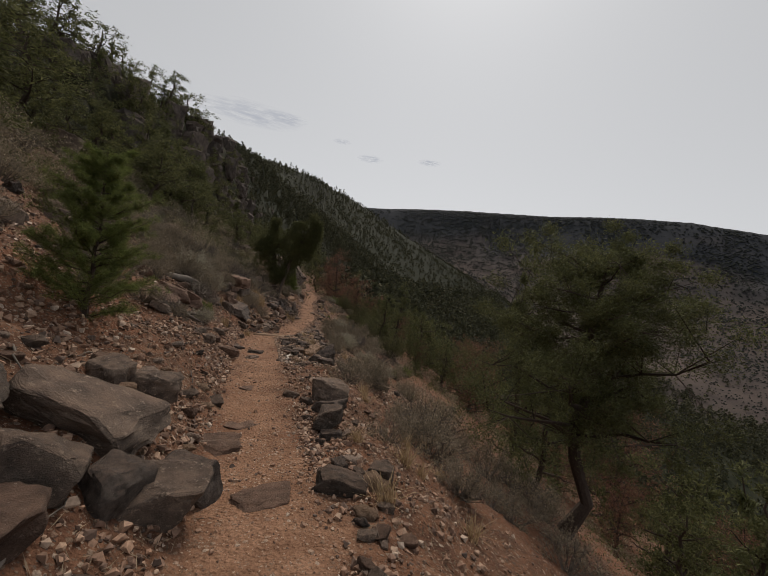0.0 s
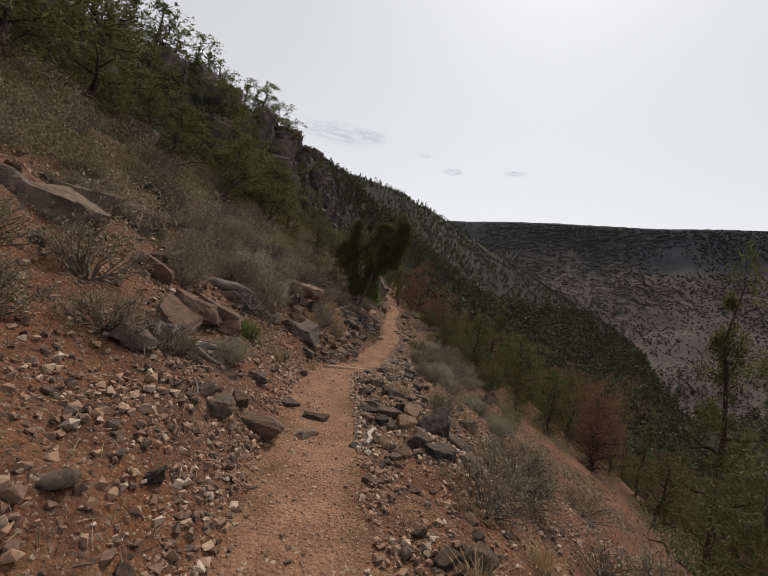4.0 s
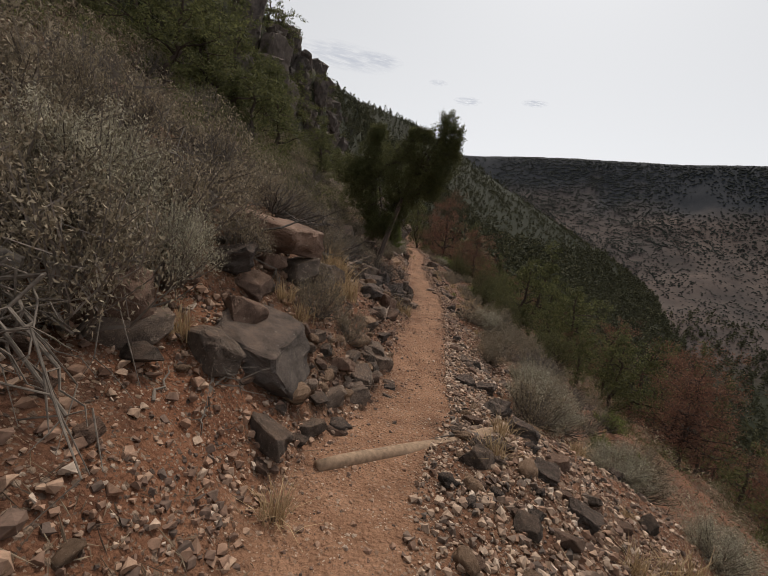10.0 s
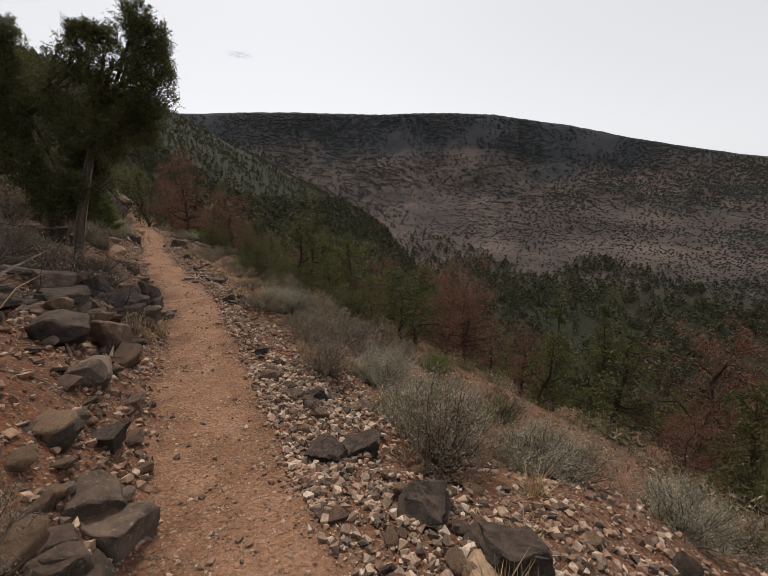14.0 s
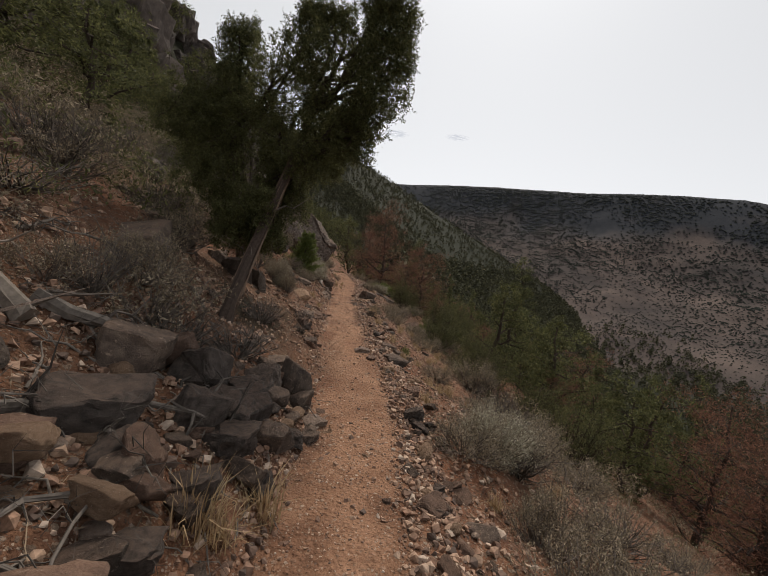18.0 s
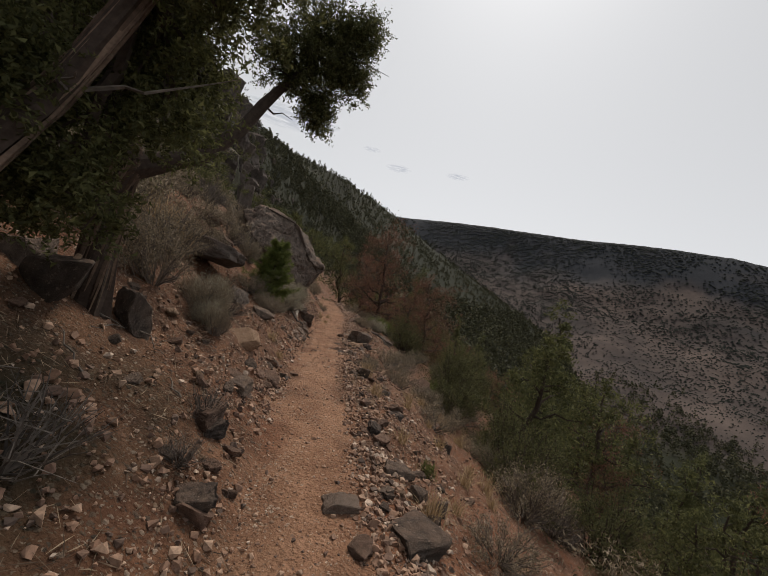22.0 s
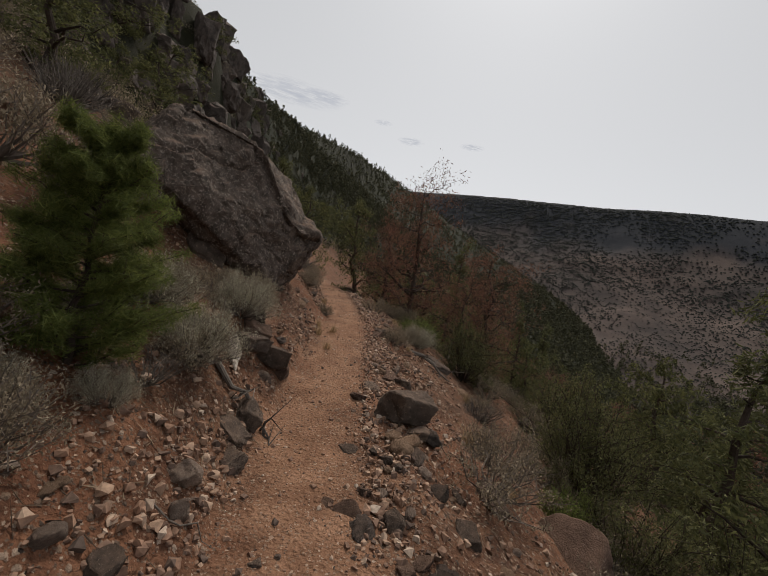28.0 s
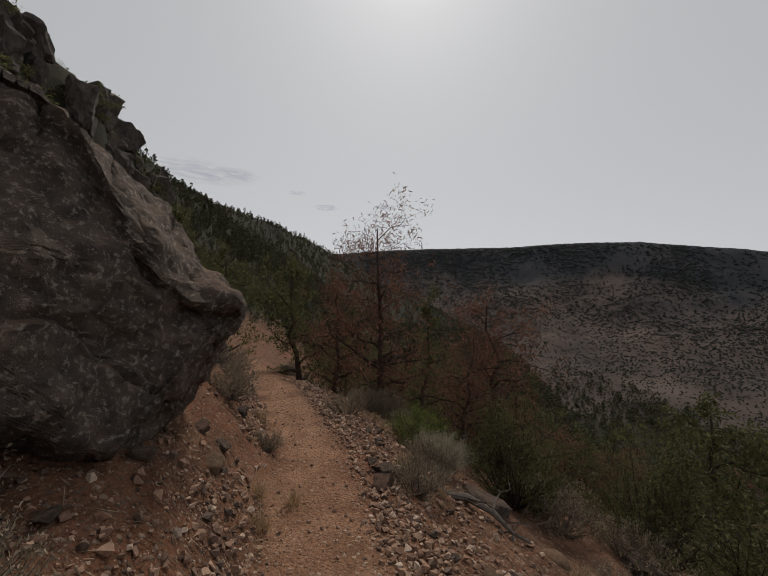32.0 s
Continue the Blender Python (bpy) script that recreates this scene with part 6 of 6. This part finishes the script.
PLANTED = {  # kind, x, y, width, height
    "edge": "leafy,-1.34,25.45,0.66,0.55 bare,-0.58,23.15,0.5,0.26 bare,-0.52,22.45,0.36,0.2 green,1.63,23.89,0.24,0.24 grass,3.22,27.75,0.6,0.45 sage,3.9,25.4,1.5,0.95 leafy,-1.95,8.25,0.5,0.36 bare,-1.85,10.2,0.4,0.26 leafy,1.65,9.46,0.45,0.32 grass,1.33,11.97,0.45,0.36 leafy,-0.49,30.25,0.85,0.62 leafy,-0.52,29.05,0.8,0.56 leafy,-0.95,29.2,0.8,0.5 leafy,-0.64,28.15,0.36,0.26 leafy,-0.9,27.7,0.5,0.36 grass,-0.73,17.95,0.5,0.4 leafy,-1.16,24.97,0.5,0.42 grass,-2.1,26.0,0.9,0.7 grass,-1.91,16.49,0.9,0.6 sage,-3.05,13.04,1.4,1.05 leafy,-3.3,12.3,1.3,1.0 leafy,-2.75,12.4,0.9,0.8 grass,-2.4,12.04,0.4,0.32 grass,-2.12,13.61,0.55,0.34 grass,-1.9,13.5,0.5,0.3 sage,-2.6,13.4,0.8,0.6 leafy,1.49,14.95,1.3,0.8 leafy,2.4,14.3,1.1,0.7 leafy,2.9,13.2,0.9,0.6 sage,3.6,12.2,0.9,0.6 green,3.9,12.9,0.5,0.42 leafy,1.9,16.3,1.1,0.7 sage,2.13,18.96,1.0,0.65 leafy,1.88,20.0,1.2,0.72 sage,4.1,16.1,1.2,0.8 leafy,2.44,34.16,1.0,0.6 grass,1.81,12.29,0.5,0.4 grass,-1.49,11.45,0.4,0.26 grass,-1.85,10.1,0.4,0.3 grass,2.21,27.97,0.5,0.4 grass,0.55,32.92,0.3,0.24 sage,2.0,5.65,1.25,0.7",
    "nook": "grass,-2.43,26.09,1.07,0.82 grass,-2.57,26.45,0.98,0.73 grass,-2.2,25.8,0.74,0.58 grass,-0.43,18.36,0.52,0.39 sage,-1.2,25.37,0.67,0.58 grass,0.31,32.6,0.28,0.24 grass,-0.3,26.09,0.25,0.18 grass,1.21,26.67,0.41,0.36 sage,-0.53,30.66,0.64,0.64 sage,-0.85,30.42,0.56,0.48 sage,-0.55,28.97,0.6,0.44 sage,-0.85,29.38,0.64,0.48 bare,-1.04,28.74,0.8,0.4 bare,-0.6,28.47,0.56,0.24 sage,-1.26,27.78,0.8,0.56 bare,-1.2,26.02,0.74,0.41 sage,-1.33,25.15,0.75,0.63 sage,-1.7,24.6,0.92,0.76 bare,-1.06,21.77,0.85,0.42 bare,-1.02,20.13,0.94,0.38 bare,-1.49,19.65,1.03,0.6 sage,-1.8,13.89,0.65,0.74 sage,-1.4,14.13,0.52,0.52",

    "start": "low,-5,4.35,1.16,0.81 low,-4.2,5.51,1.02,0.68 bare,-3.93,5.05,0.92,0.58 low,-5.78,4.93,1.27,0.92 low,-4.91,6.52,1.08,0.76 low,-4.18,3.26,0.94,0.58 sage,2.29,6.89,1.58,1 sage,-2.63,7.19,0.72,0.52 sage,-3.56,6.82,0.95,0.64 grass,1.14,4.24,0.46,0.35 sage,0.85,9.83,0.7,0.43 sage,-2.98,6.31,0.66,0.55 grass,-3.15,3.87,0.58,0.47 sage,1.53,8.31,0.94,0.57",
    "bank": "sage,-3.44,11.81,1.3,0.96 sage,-4.1,12.5,1.39,0.96 sage,-3.98,13.55,1.3,0.96 sage,-4.59,13.47,1.22,0.87 sage,-3.96,10.81,1.13,0.87 sage,-3.59,10.22,1.04,0.78 sage,-2.76,11.59,1.3,0.96 sage,-3.19,11.7,1.04,0.7 sage,-2.9,11.26,0.7,0.52 green,-2.24,9.69,0.48,0.43 sage,-2.31,7.67,0.6,0.4 bare,-2.46,7.56,0.7,0.4 sage,-3.29,12.88,0.96,0.7 sage,-1.96,14.42,0.61,0.52 green,-2.41,9.83,0.35,0.3",
    "bend": "sage,1.21,14.42,1.09,0.74 sage,1.97,15.1,1.04,0.7 sage,2.56,14.13,1.04,0.61 sage,1.54,17.86,1.12,0.65 sage,1.02,16.19,0.78,0.52 grass,1,11.91,0.37,0.31 green,3.97,15.97,0.61,0.48 sage,3.67,13.05,1.04,0.61 sage,4.4,11.91,1.22,0.7 grass,1.99,12.3,0.3,0.26",
    "deep": "grass,-1.94,15.75,0.78,0.61 grass,-2.06,16.08,0.69,0.61 grass,-1.77,15.51,0.7,0.52 grass,-1.55,15.18,0.61,0.52 grass,-1.74,14.81,0.52,0.48 sage,-2.26,16.3,0.95,0.78 sage,-2.73,18.76,1.2,0.86 sage,1.41,19.72,0.86,0.6 sage,2.19,20.2,1.02,0.68 sage,2.91,20.84,1.02,0.68 sage,1.74,18.76,0.77,0.52 grass,-0.61,18,0.39,0.29 bare,3.4,16.73,1.04,0.78 green,2.93,15.51,0.52,0.43 sage,-2.07,20.29,1.02,0.77",
    "tree": "sage,-2.11,25.95,1.07,0.82 sage,-0.99,24.71,0.46,0.42 sage,-1.65,27.11,0.72,0.56 sage,-0.83,27.51,0.56,0.44 grass,1.24,25.69,0.41,0.33 grass,1.41,24.39,0.34,0.29 sage,2.08,22.98,0.76,0.51 sage,2.42,21.67,1.02,0.68 sage,1.33,27.4,0.56,0.4 grass,-0.5,26.45,0.29,0.24 sage,-2.17,27.99,0.8,0.64 sage,-1.65,29.38,0.72,0.64",
    "boulder": "sage,-0.13,34.5,0.66,0.49 low,-0.59,34.8,0.74,0.58 low,-0.12,35.61,0.75,0.58 bare,-0.47,35.85,0.67,0.5 low,-0.83,36.44,0.84,0.67 low,-0.29,37.27,0.85,0.68 low,1.54,35.61,0.75,0.58 grass,0.27,35.14,0.33,0.25 sage,-0.75,27.45,0.64,0.48 sage,1.73,33.1,0.73,0.49 sage,2.31,34.1,0.74,0.57 grass,0.47,31.86,0.24,0.19 grass,0.27,33,0.24,0.2 sage,0.34,34.1,0.41,0.33 sage,-2.08,30.58,0.64,0.48 sage,-2.69,31.86,0.96,0.72 grass,1.43,30.33,0.24,0.2 sage,-1.12,28.47,0.56,0.4",
    "below": "oak,4.69,31.3,1.76,1.84 oak,5.56,32.2,2.09,2.09 oak,4.12,29.66,1.44,1.36 oak,5.03,27.99,1.76,1.76 oak,4.38,26.16,1.56,1.56 oak,5.66,23.67,1.85,1.85 oak,6.21,29.92,2,2.08 oak,3.7,34.4,1.4,1.48 oak,6.73,26.89,1.94,1.94 oak,4.7,37.27,1.69,1.69 oak,6.42,34.5,1.98,1.98",
}


def planting():
    rng = random.Random(44)
    for rows in PLANTED.values():
        for row in rows.split():
            kind, x, y, w, h = row.split(",")
            plant(kind, float(x), float(y), float(w), float(h), rng)
    # brush between the placed bushes
    n = 0
    while n < 215:
        y = rng.uniform(-1, 60)
        side = rng.random() < 0.45
        u = rng.uniform(1.8, 6.5) if side else -rng.uniform(2.2, 11)
        x = float(trail_x(y)) + u
        if not side and (y < 3 or 32 < y < 36.5 and u > -4.5) or side and 8.5 < y < 17 and u < 8:
            continue
        kind = rng.choice(["sage" if u < 2.6 else "low"] * 6 + ["bare", "grass", "green"] if side else ["low"] * 6 + ["bare", "grass"])
        w = rng.uniform(0.6, 1.3) if kind != "grass" else rng.uniform(0.35, 0.6)
        plant(kind, x, y, w, w * rng.uniform(0.55, 0.8), rng)
        n += 1
    grow("dead", 3.3, 39.6, 5.6, 0.75, rng)
    grow("dead", 5.4, 37.1, 4.0, 0.9, rng)
    grow("dead", 3.9, 36.4, 2.6, 0.9, rng)
    grow("dead", 2.6, 43.0, 4.4, 0.8, rng)
    grow("juniper", 1.4, 44.0, 4.4, 0.8, rng)
    grow("juniper", -0.9, 40.5, 2.8, 0.9, rng)
    grow("juniper", -1.9, 38.4, 2.4, 0.9, rng)
    grow("pine", 8.0, 12.7, 2.7 - ground_z(8.0, 12.7), 0.5, rng)
    grow("pine", 7.6, 10.6, 6.0, 0.9, rng)
    for row in "juniper,-6.2,6.6,2.6 juniper,-6.6,4.4,2.8 juniper,-7.6,8.0,3.0 juniper,-8.6,10.0,3.2 juniper,-5.6,3.0,2.2 juniper,-8.2,5.6,3.2 juniper,-6.8,24.6,2.8 juniper,-7.6,20.4,2.6 juniper,-5.2,30.2,2.4 juniper,-6.6,27.4,3.2 juniper,-4.6,33.2,2.2 pine,-8.4,31.0,3.6 pine,-9.6,26.0,3.8 juniper,-11.9,59.5,2.6 pine,-6.4,36.0,3.4 juniper,-5.4,38.5,2.6".split():
        kind, x, y, h = row.split(",")
        grow(kind, float(x), float(y), float(h), 1.2, rng)
    for k in range(64):
        y = rng.uniform(13.5, 31)
        plant(("bare", "low", "bare", "low", "bare")[k % 5], float(trail_x(y)) - (rng.uniform(1.7, 4.5) if k < 16 else rng.uniform(2.2, 7.5)), y, rng.uniform(0.7, 1.5), rng.uniform(0.5, 1.0), rng)
    n = 0
    while n < 225:                                  # uphill
        y = rng.uniform(2, 130)
        u = -7.5 - 17 * rng.random() ** 1.2
        x = float(trail_x(y)) + u
        if u > -9 and (y < 12 or rng.random() < 0.5):
            continue
        grow(rng.choice(["juniper", "juniper", "pine"]), x, y, rng.uniform(2.0, 4.4) * (0.6 if u < -14 and y > 50 else 1.0), rng.uniform(0.85, 1.35), rng)
        n += 1
    for k in range(120):
        y = rng.uniform(1.5, 43)
        u = -rng.uniform(2.2, 9)
        if y < 4 and u > -3 or 32 < y < 36.5 and u > -4.5 or 20 < y < 24 and u > -3:
            continue
        w = rng.uniform(0.6, 1.3)
        plant("low" if k % 4 else "bare", float(trail_x(y)) + u, y, w, w * rng.uniform(0.55, 0.85), rng)
    for k in range(120):
        y = rng.uniform(-0.5, 42)
        u = rng.uniform(1.5, 5.5)
        if 8.5 < y < 17 or y > 30 and u < 3.4:
            continue
        w = rng.uniform(0.6, 1.15)
        plant("low" if k % 6 else "bare", float(trail_x(y)) + u, y, w, w * rng.uniform(0.5, 0.8), rng)
    for k in range(70):
        y = rng.uniform(3, 38)
        w = rng.uniform(0.28, 0.55)
        plant("grass", float(trail_x(y)) + rng.uniform(0.9, 2.8), y, w * 0.8, w * rng.uniform(0.45, 0.7), rng)
    for k in range(75):                             # the wooded brow above the start
        y = rng.uniform(3, 48)
        x = float(trail_x(y)) - rng.uniform(9, 23)
        grow("juniper" if k % 4 else "pine", x, y, rng.uniform(2.2, 4.0), rng.uniform(1.0, 1.5), rng)
    n = 0
    while n < 240:                                  # downhill
        y = rng.uniform(-6, 120)
        u = rng.uniform(4.5, 13) if rng.random() < 0.55 else rng.uniform(8, 46)
        if y < 22 and u < (11 if 8 < y else 9):
            continue
        if 28 < y < 44 and u < 4.5:
            continue
        x = float(trail_x(y)) + u
        kind = rng.choice(["juniper", "juniper", "pine", "pine", "dead"])
        grow(kind, x, y, rng.uniform(2.2, 4.6) * (1.25 if kind == "pine" else 1), rng.uniform(0.75, 1.15), rng)
        n += 1


planting()


def lower_woods():
    """Scattered taller conifers on the slope below."""
    rng = random.Random(46)
    for k in range(130):
        y = rng.uniform(2, 95)
        kind = rng.choice(["juniper", "pine", "pine", "dead"])
        grow(kind, float(trail_x(y)) + 13 + 30 * rng.random() ** 1.3, y, rng.uniform(3.6, 6.8), rng.uniform(0.7, 1.0), rng)


lower_woods()

# ---------- woods and scrub in the distance ----------


def far_woods():
    """Conifers of the far slopes, joined."""
    rng = np.random.default_rng(55)
    temps = []
    for k in range(12):
        s = Shape()
        n = 60 if k < 6 else 30
        t = rng.random(n) ** 0.8
        a = rng.uniform(0, 6.283, n)
        r = 0.34 * (1.02 - t) ** 0.7 * rng.uniform(0.45, 1.15, n) + 0.01
        s.leaves(np.stack([np.cos(a) * r, np.sin(a) * r, 0.08 + t * 0.9], 1), 0.1 if k < 6 else 0.15, rng, 0.25, 0.55)
        s.tube([(0, 0, -0.1), (0, 0, 0.9)], [0.025, 0.005], 4)
        temps.append((np.array(s.v), s.f))
    vs, fs, base = [], [], 0
    x = np.concatenate([rng.uniform(-40, 60, 7000), rng.uniform(-40, 420, 26000)])
    y = np.concatenate([rng.uniform(60, 220, 7000), rng.uniform(-60, 520, 26000)])
    u = x - trail_x(y)
    z, _, _, far = land(x, y)
    d = np.hypot(x, y - 15)
    dens = fbm(x, y, 40, 3, 61) + rng.uniform(-0.3, 0.3, len(x))
    ok = (d > 55) & ((far < 0.5) | ((d < 400 + 260 * dens) & (rng.random(len(x)) < 0.6))) & (dens > -0.16) & (u > -270) & ~((np.abs(y - 20) < 60) & (u < 0))
    ok &= (z > -71) | (rng.random(len(x)) < 0.5)
    idx = np.where(ok)[0][:19000]
    for i in idx:
        v, f = temps[i % 6 + (6 if d[i] > 170 else 0)]
        h = rng.uniform(3.5, 8.0) if u[i] > 4 else rng.uniform(1.0, 2.2) * (1.0 if y[i] < 150 else 1.7)
        c, s_ = math.cos(i), math.sin(i)
        w = v * h
        vs.append(np.stack([w[:, 0] * c - w[:, 1] * s_ + x[i], w[:, 0] * s_ + w[:, 1] * c + y[i], w[:, 2] + z[i] - 0.1], 1))
        fs.extend([tuple(q + base for q in face) for face in f])
        base += len(v)
    ob = link_mesh("woodland", np.concatenate(vs).tolist(), fs, MAT["forest"])
    tagged(ob, "dark green conifer woodland on the canyon slopes", "woodland", kind="stuff")


far_woods()


def slope_brush():
    """Low brush that covers the slopes away from the path, joined."""
    rng = np.random.default_rng(57)
    temps = []
    for k in range(6):
        s = Shape()
        n = 420
        a, t = rng.uniform(0, 6.283, n), rng.random(n)
        r = 0.5 * np.sqrt(rng.random(n))
        z = 0.6 * np.sqrt(np.maximum(0.02, 1 - (r / 0.52) ** 2)) * (0.35 + 0.65 * t)
        s.leaves(np.stack([np.cos(a) * r, np.sin(a) * r, z], 1), 0.026, rng, 0, 0.3, 0.8)
        temps.append((np.array(s.v), np.array(s.f)))
    for name, mat, count, label in (("slope_brush", "sage", 980, "grey-brown low brush covering the canyon slopes"), ("green_brush", "juniper", 480, "dark green low brush covering the canyon slopes")):
        vs, fs, base = [], [], 0
        for i in range(count):
            y = rng.uniform(-6, 95)
            u = -3.6 - rng.random() ** 1.2 * 20 if rng.random() < 0.7 else rng.uniform(5, 17)
            x = float(trail_x(y)) + u
            if i % 3 == 0:
                y, u = rng.uniform(8, 43), -3.2 - rng.random() * 8
                x = float(trail_x(y)) + u
            if i % 3 == 1:
                y, u = rng.uniform(-5, 52), rng.uniform(4, 24)
                x = float(trail_x(y)) + u
            if u < 0 and (y < 4 and u > -7 or 31 < y < 37 and u > -5.5):
                continue
            v, f = temps[i % 6]
            w = v * rng.uniform(0.7, 1.7) * np.array([1, 1, rng.uniform(0.7, 1.2)])
            vs.append(w + [x, y, ground_z(x, y) - 0.03])
            fs.append(f + base)
            base += len(v)
        ob = link_mesh(name, np.concatenate(vs).tolist(), np.concatenate(fs).tolist(), MAT[mat])
        tagged(ob, label, "brush", kind="stuff")


slope_brush()


def litter():
    """Dead needles, straw and twigs strewn on the banks."""
    rng = np.random.default_rng(58)
    n = 42000
    y = rng.uniform(2, 37, n)
    side = rng.random(n) < 0.72
    u = np.where(side, -0.35 - rng.gamma(1.5, 1.1, n), 0.7 + rng.gamma(1.6, 0.7, n))
    x = trail_x(y) + u
    keep = fbm(x, y, 0.8, 3, 47) + rng.uniform(-0.2, 0.2, n) > -0.03
    x, y = x[keep], y[keep]
    n = len(x)
    z = land(x, y)[0]
    a, half = rng.uniform(0, 6.283, n), rng.uniform(0.015, 0.075, n)
    dx, dy = np.cos(a) * half, np.sin(a) * half
    z0, z1 = land(x - dx, y - dy)[0] + 0.006, land(x + dx, y + dy)[0] + 0.006 + rng.random(n) * 0.03
    w = rng.uniform(0.0012, 0.0035, n)
    ox, oy = -np.sin(a) * w, np.cos(a) * w
    mid = np.maximum(z + 0.012, (z0 + z1) / 2)
    v = np.stack([np.stack([x - dx, y - dy, z0], 1), np.stack([x + ox, y + oy, mid], 1), np.stack([x + dx, y + dy, z1], 1), np.stack([x - ox, y - oy, mid - 0.003], 1)], 1).reshape(-1, 3)
    f = np.arange(4 * n).reshape(-1, 4)
    ob = link_mesh("litter", v.tolist(), f.tolist(), MAT["litter"])
    tagged(ob, "dry needles, straw and twigs strewn on the banks", "litter", kind="stuff")


litter()


def far_scrub():
    """Dark round shrubs dotting the opposite canyon wall."""
    rng = np.random.default_rng(66)
    bm = bmesh.new()
    for q in ((1, 0, -0.2), (0.2, 1, 0), (-1, 0.2, -0.2), (-0.1, -1, 0), (0, 0, 0.85)):
        bm.verts.new(q)
    bmesh.ops.convex_hull(bm, input=bm.verts)
    bm.verts.index_update()
    v0 = np.array([v.co[:] for v in bm.verts])
    f0 = np.array([[v.index for v in f.verts] for f in bm.faces])
    bm.free()
    n = 160000
    az, r = np.radians(rng.uniform(2, 125, n)), 1000 * np.sqrt(rng.uniform(0.1, 1.02, n))
    x, y = r * np.sin(az), 12 + r * np.cos(az)
    z, _, _, far = land(x, y)
    dens = fbm(x, y, 90, 4, 71) + rng.uniform(-0.25, 0.25, n)
    rim = r > 1002
    ok = (far > 0.5) & (dens > -0.12 + 0.12 * (z > 85)) & ~rim
    idx = np.where(ok)[0][:64000]
    s = rng.uniform(0.8, 2.1, n) * np.interp(r, [330, 480, 900], [0.42, 0.68, 1.2])
    vs, fs = [], []
    for k, i in enumerate(idx):
        j = 1 + rng.uniform(-0.25, 0.25, v0.shape)
        vs.append(v0 * j * np.array([s[i], s[i], s[i] * 0.9]) + [x[i], y[i], z[i] + s[i] * 0.45])
        fs.append(f0 + k * len(v0))
    ob = link_mesh("canyon_scrub", np.concatenate(vs).tolist(), np.concatenate(fs).tolist(), MAT["scrub"])
    tagged(ob, "dark scrub dotting the opposite canyon wall", "scrub", kind="stuff")


far_scrub()


# ---------- thin clouds ----------


def cloud(az, el, wide, tall, seed):
    """A thin grey wisp far off in the haze."""
    mat, nt, bsdf, co = surface("thin_cloud")
    nt.nodes.remove(bsdf)
    glow = nt.nodes.new("ShaderNodeEmission")
    glow.inputs["Color"].default_value, glow.inputs["Strength"].default_value = (0.44, 0.465, 0.53, 1), 1.0
    clear = nt.nodes.new("ShaderNodeBsdfTransparent")
    mix = nt.nodes.new("ShaderNodeMixShader")
    mapping = nt.nodes.new("ShaderNodeMapping")
    mapping.inputs["Location"].default_value = (seed * 3.1, 0, 0)
    mapping.inputs["Scale"].default_value = (2.2, 3.4, 1)
    nt.links.new(co, mapping.inputs["Vector"])
    wisp = noise_node(nt, mapping.outputs[0], 1.0, 7, 0.6)
    grad = nt.nodes.new("ShaderNodeTexGradient")
    grad.gradient_type = "SPHERICAL"
    nt.links.new(co, grad.inputs["Vector"])
    mul = nt.nodes.new("ShaderNodeMath")
    mul.operation = "MULTIPLY"
    nt.links.new(ramp_node(nt, wisp.outputs["Fac"], [(0.38, (0, 0, 0)), (0.72, (1, 1, 1))]).outputs[0], mul.inputs[0])
    nt.links.new(ramp_node(nt, grad.outputs["Fac"], [(0.0, (0, 0, 0)), (0.6, (1, 1, 1))]).outputs[0], mul.inputs[1])
    nt.links.new(mul.outputs[0], mix.inputs[0])
    nt.links.new(clear.outputs[0], mix.inputs[1])
    nt.links.new(glow.outputs[0], mix.inputs[2])
    nt.links.new(mix.outputs[0], nt.nodes["Material Output"].inputs["Surface"])
    me = bpy.data.meshes.new("cloud")
    n = 8
    me.from_pydata([(2 * i / n - 1, 2 * j / n - 1, 0.05 * math.sin(i * 2 + j)) for j in range(n + 1) for i in range(n + 1)], [],
                   [(j * (n + 1) + i, j * (n + 1) + i + 1, (j + 1) * (n + 1) + i + 1, (j + 1) * (n + 1) + i) for j in range(n) for i in range(n)])
    me.materials.append(mat)
    ob = new("cloud", me)
    a, e, d = radians(az), radians(el), 2600.0
    p = Vector((math.sin(a) * math.cos(e), math.cos(a) * math.cos(e), math.sin(e))) * d
    ob.matrix_basis = look(p, (0, 15, 0)) @ Matrix.Diagonal((d * radians(wide), d * radians(tall), d * 0.02, 1))
    return tagged(ob, "thin grey wisp of cloud in a hazy sky", "cloud", "thin clouds", "structure")


for row in ((-9.6, 19.4, 7.0, 1.7, 1), (-5.0, 19.8, 3.2, 0.9, 2), (7.7, 16.6, 2.0, 0.6, 3), (16.4, 17.0, 1.8, 0.5, 4), (3.3, 18.3, 1.4, 0.4, 5)):
    cloud(*row)
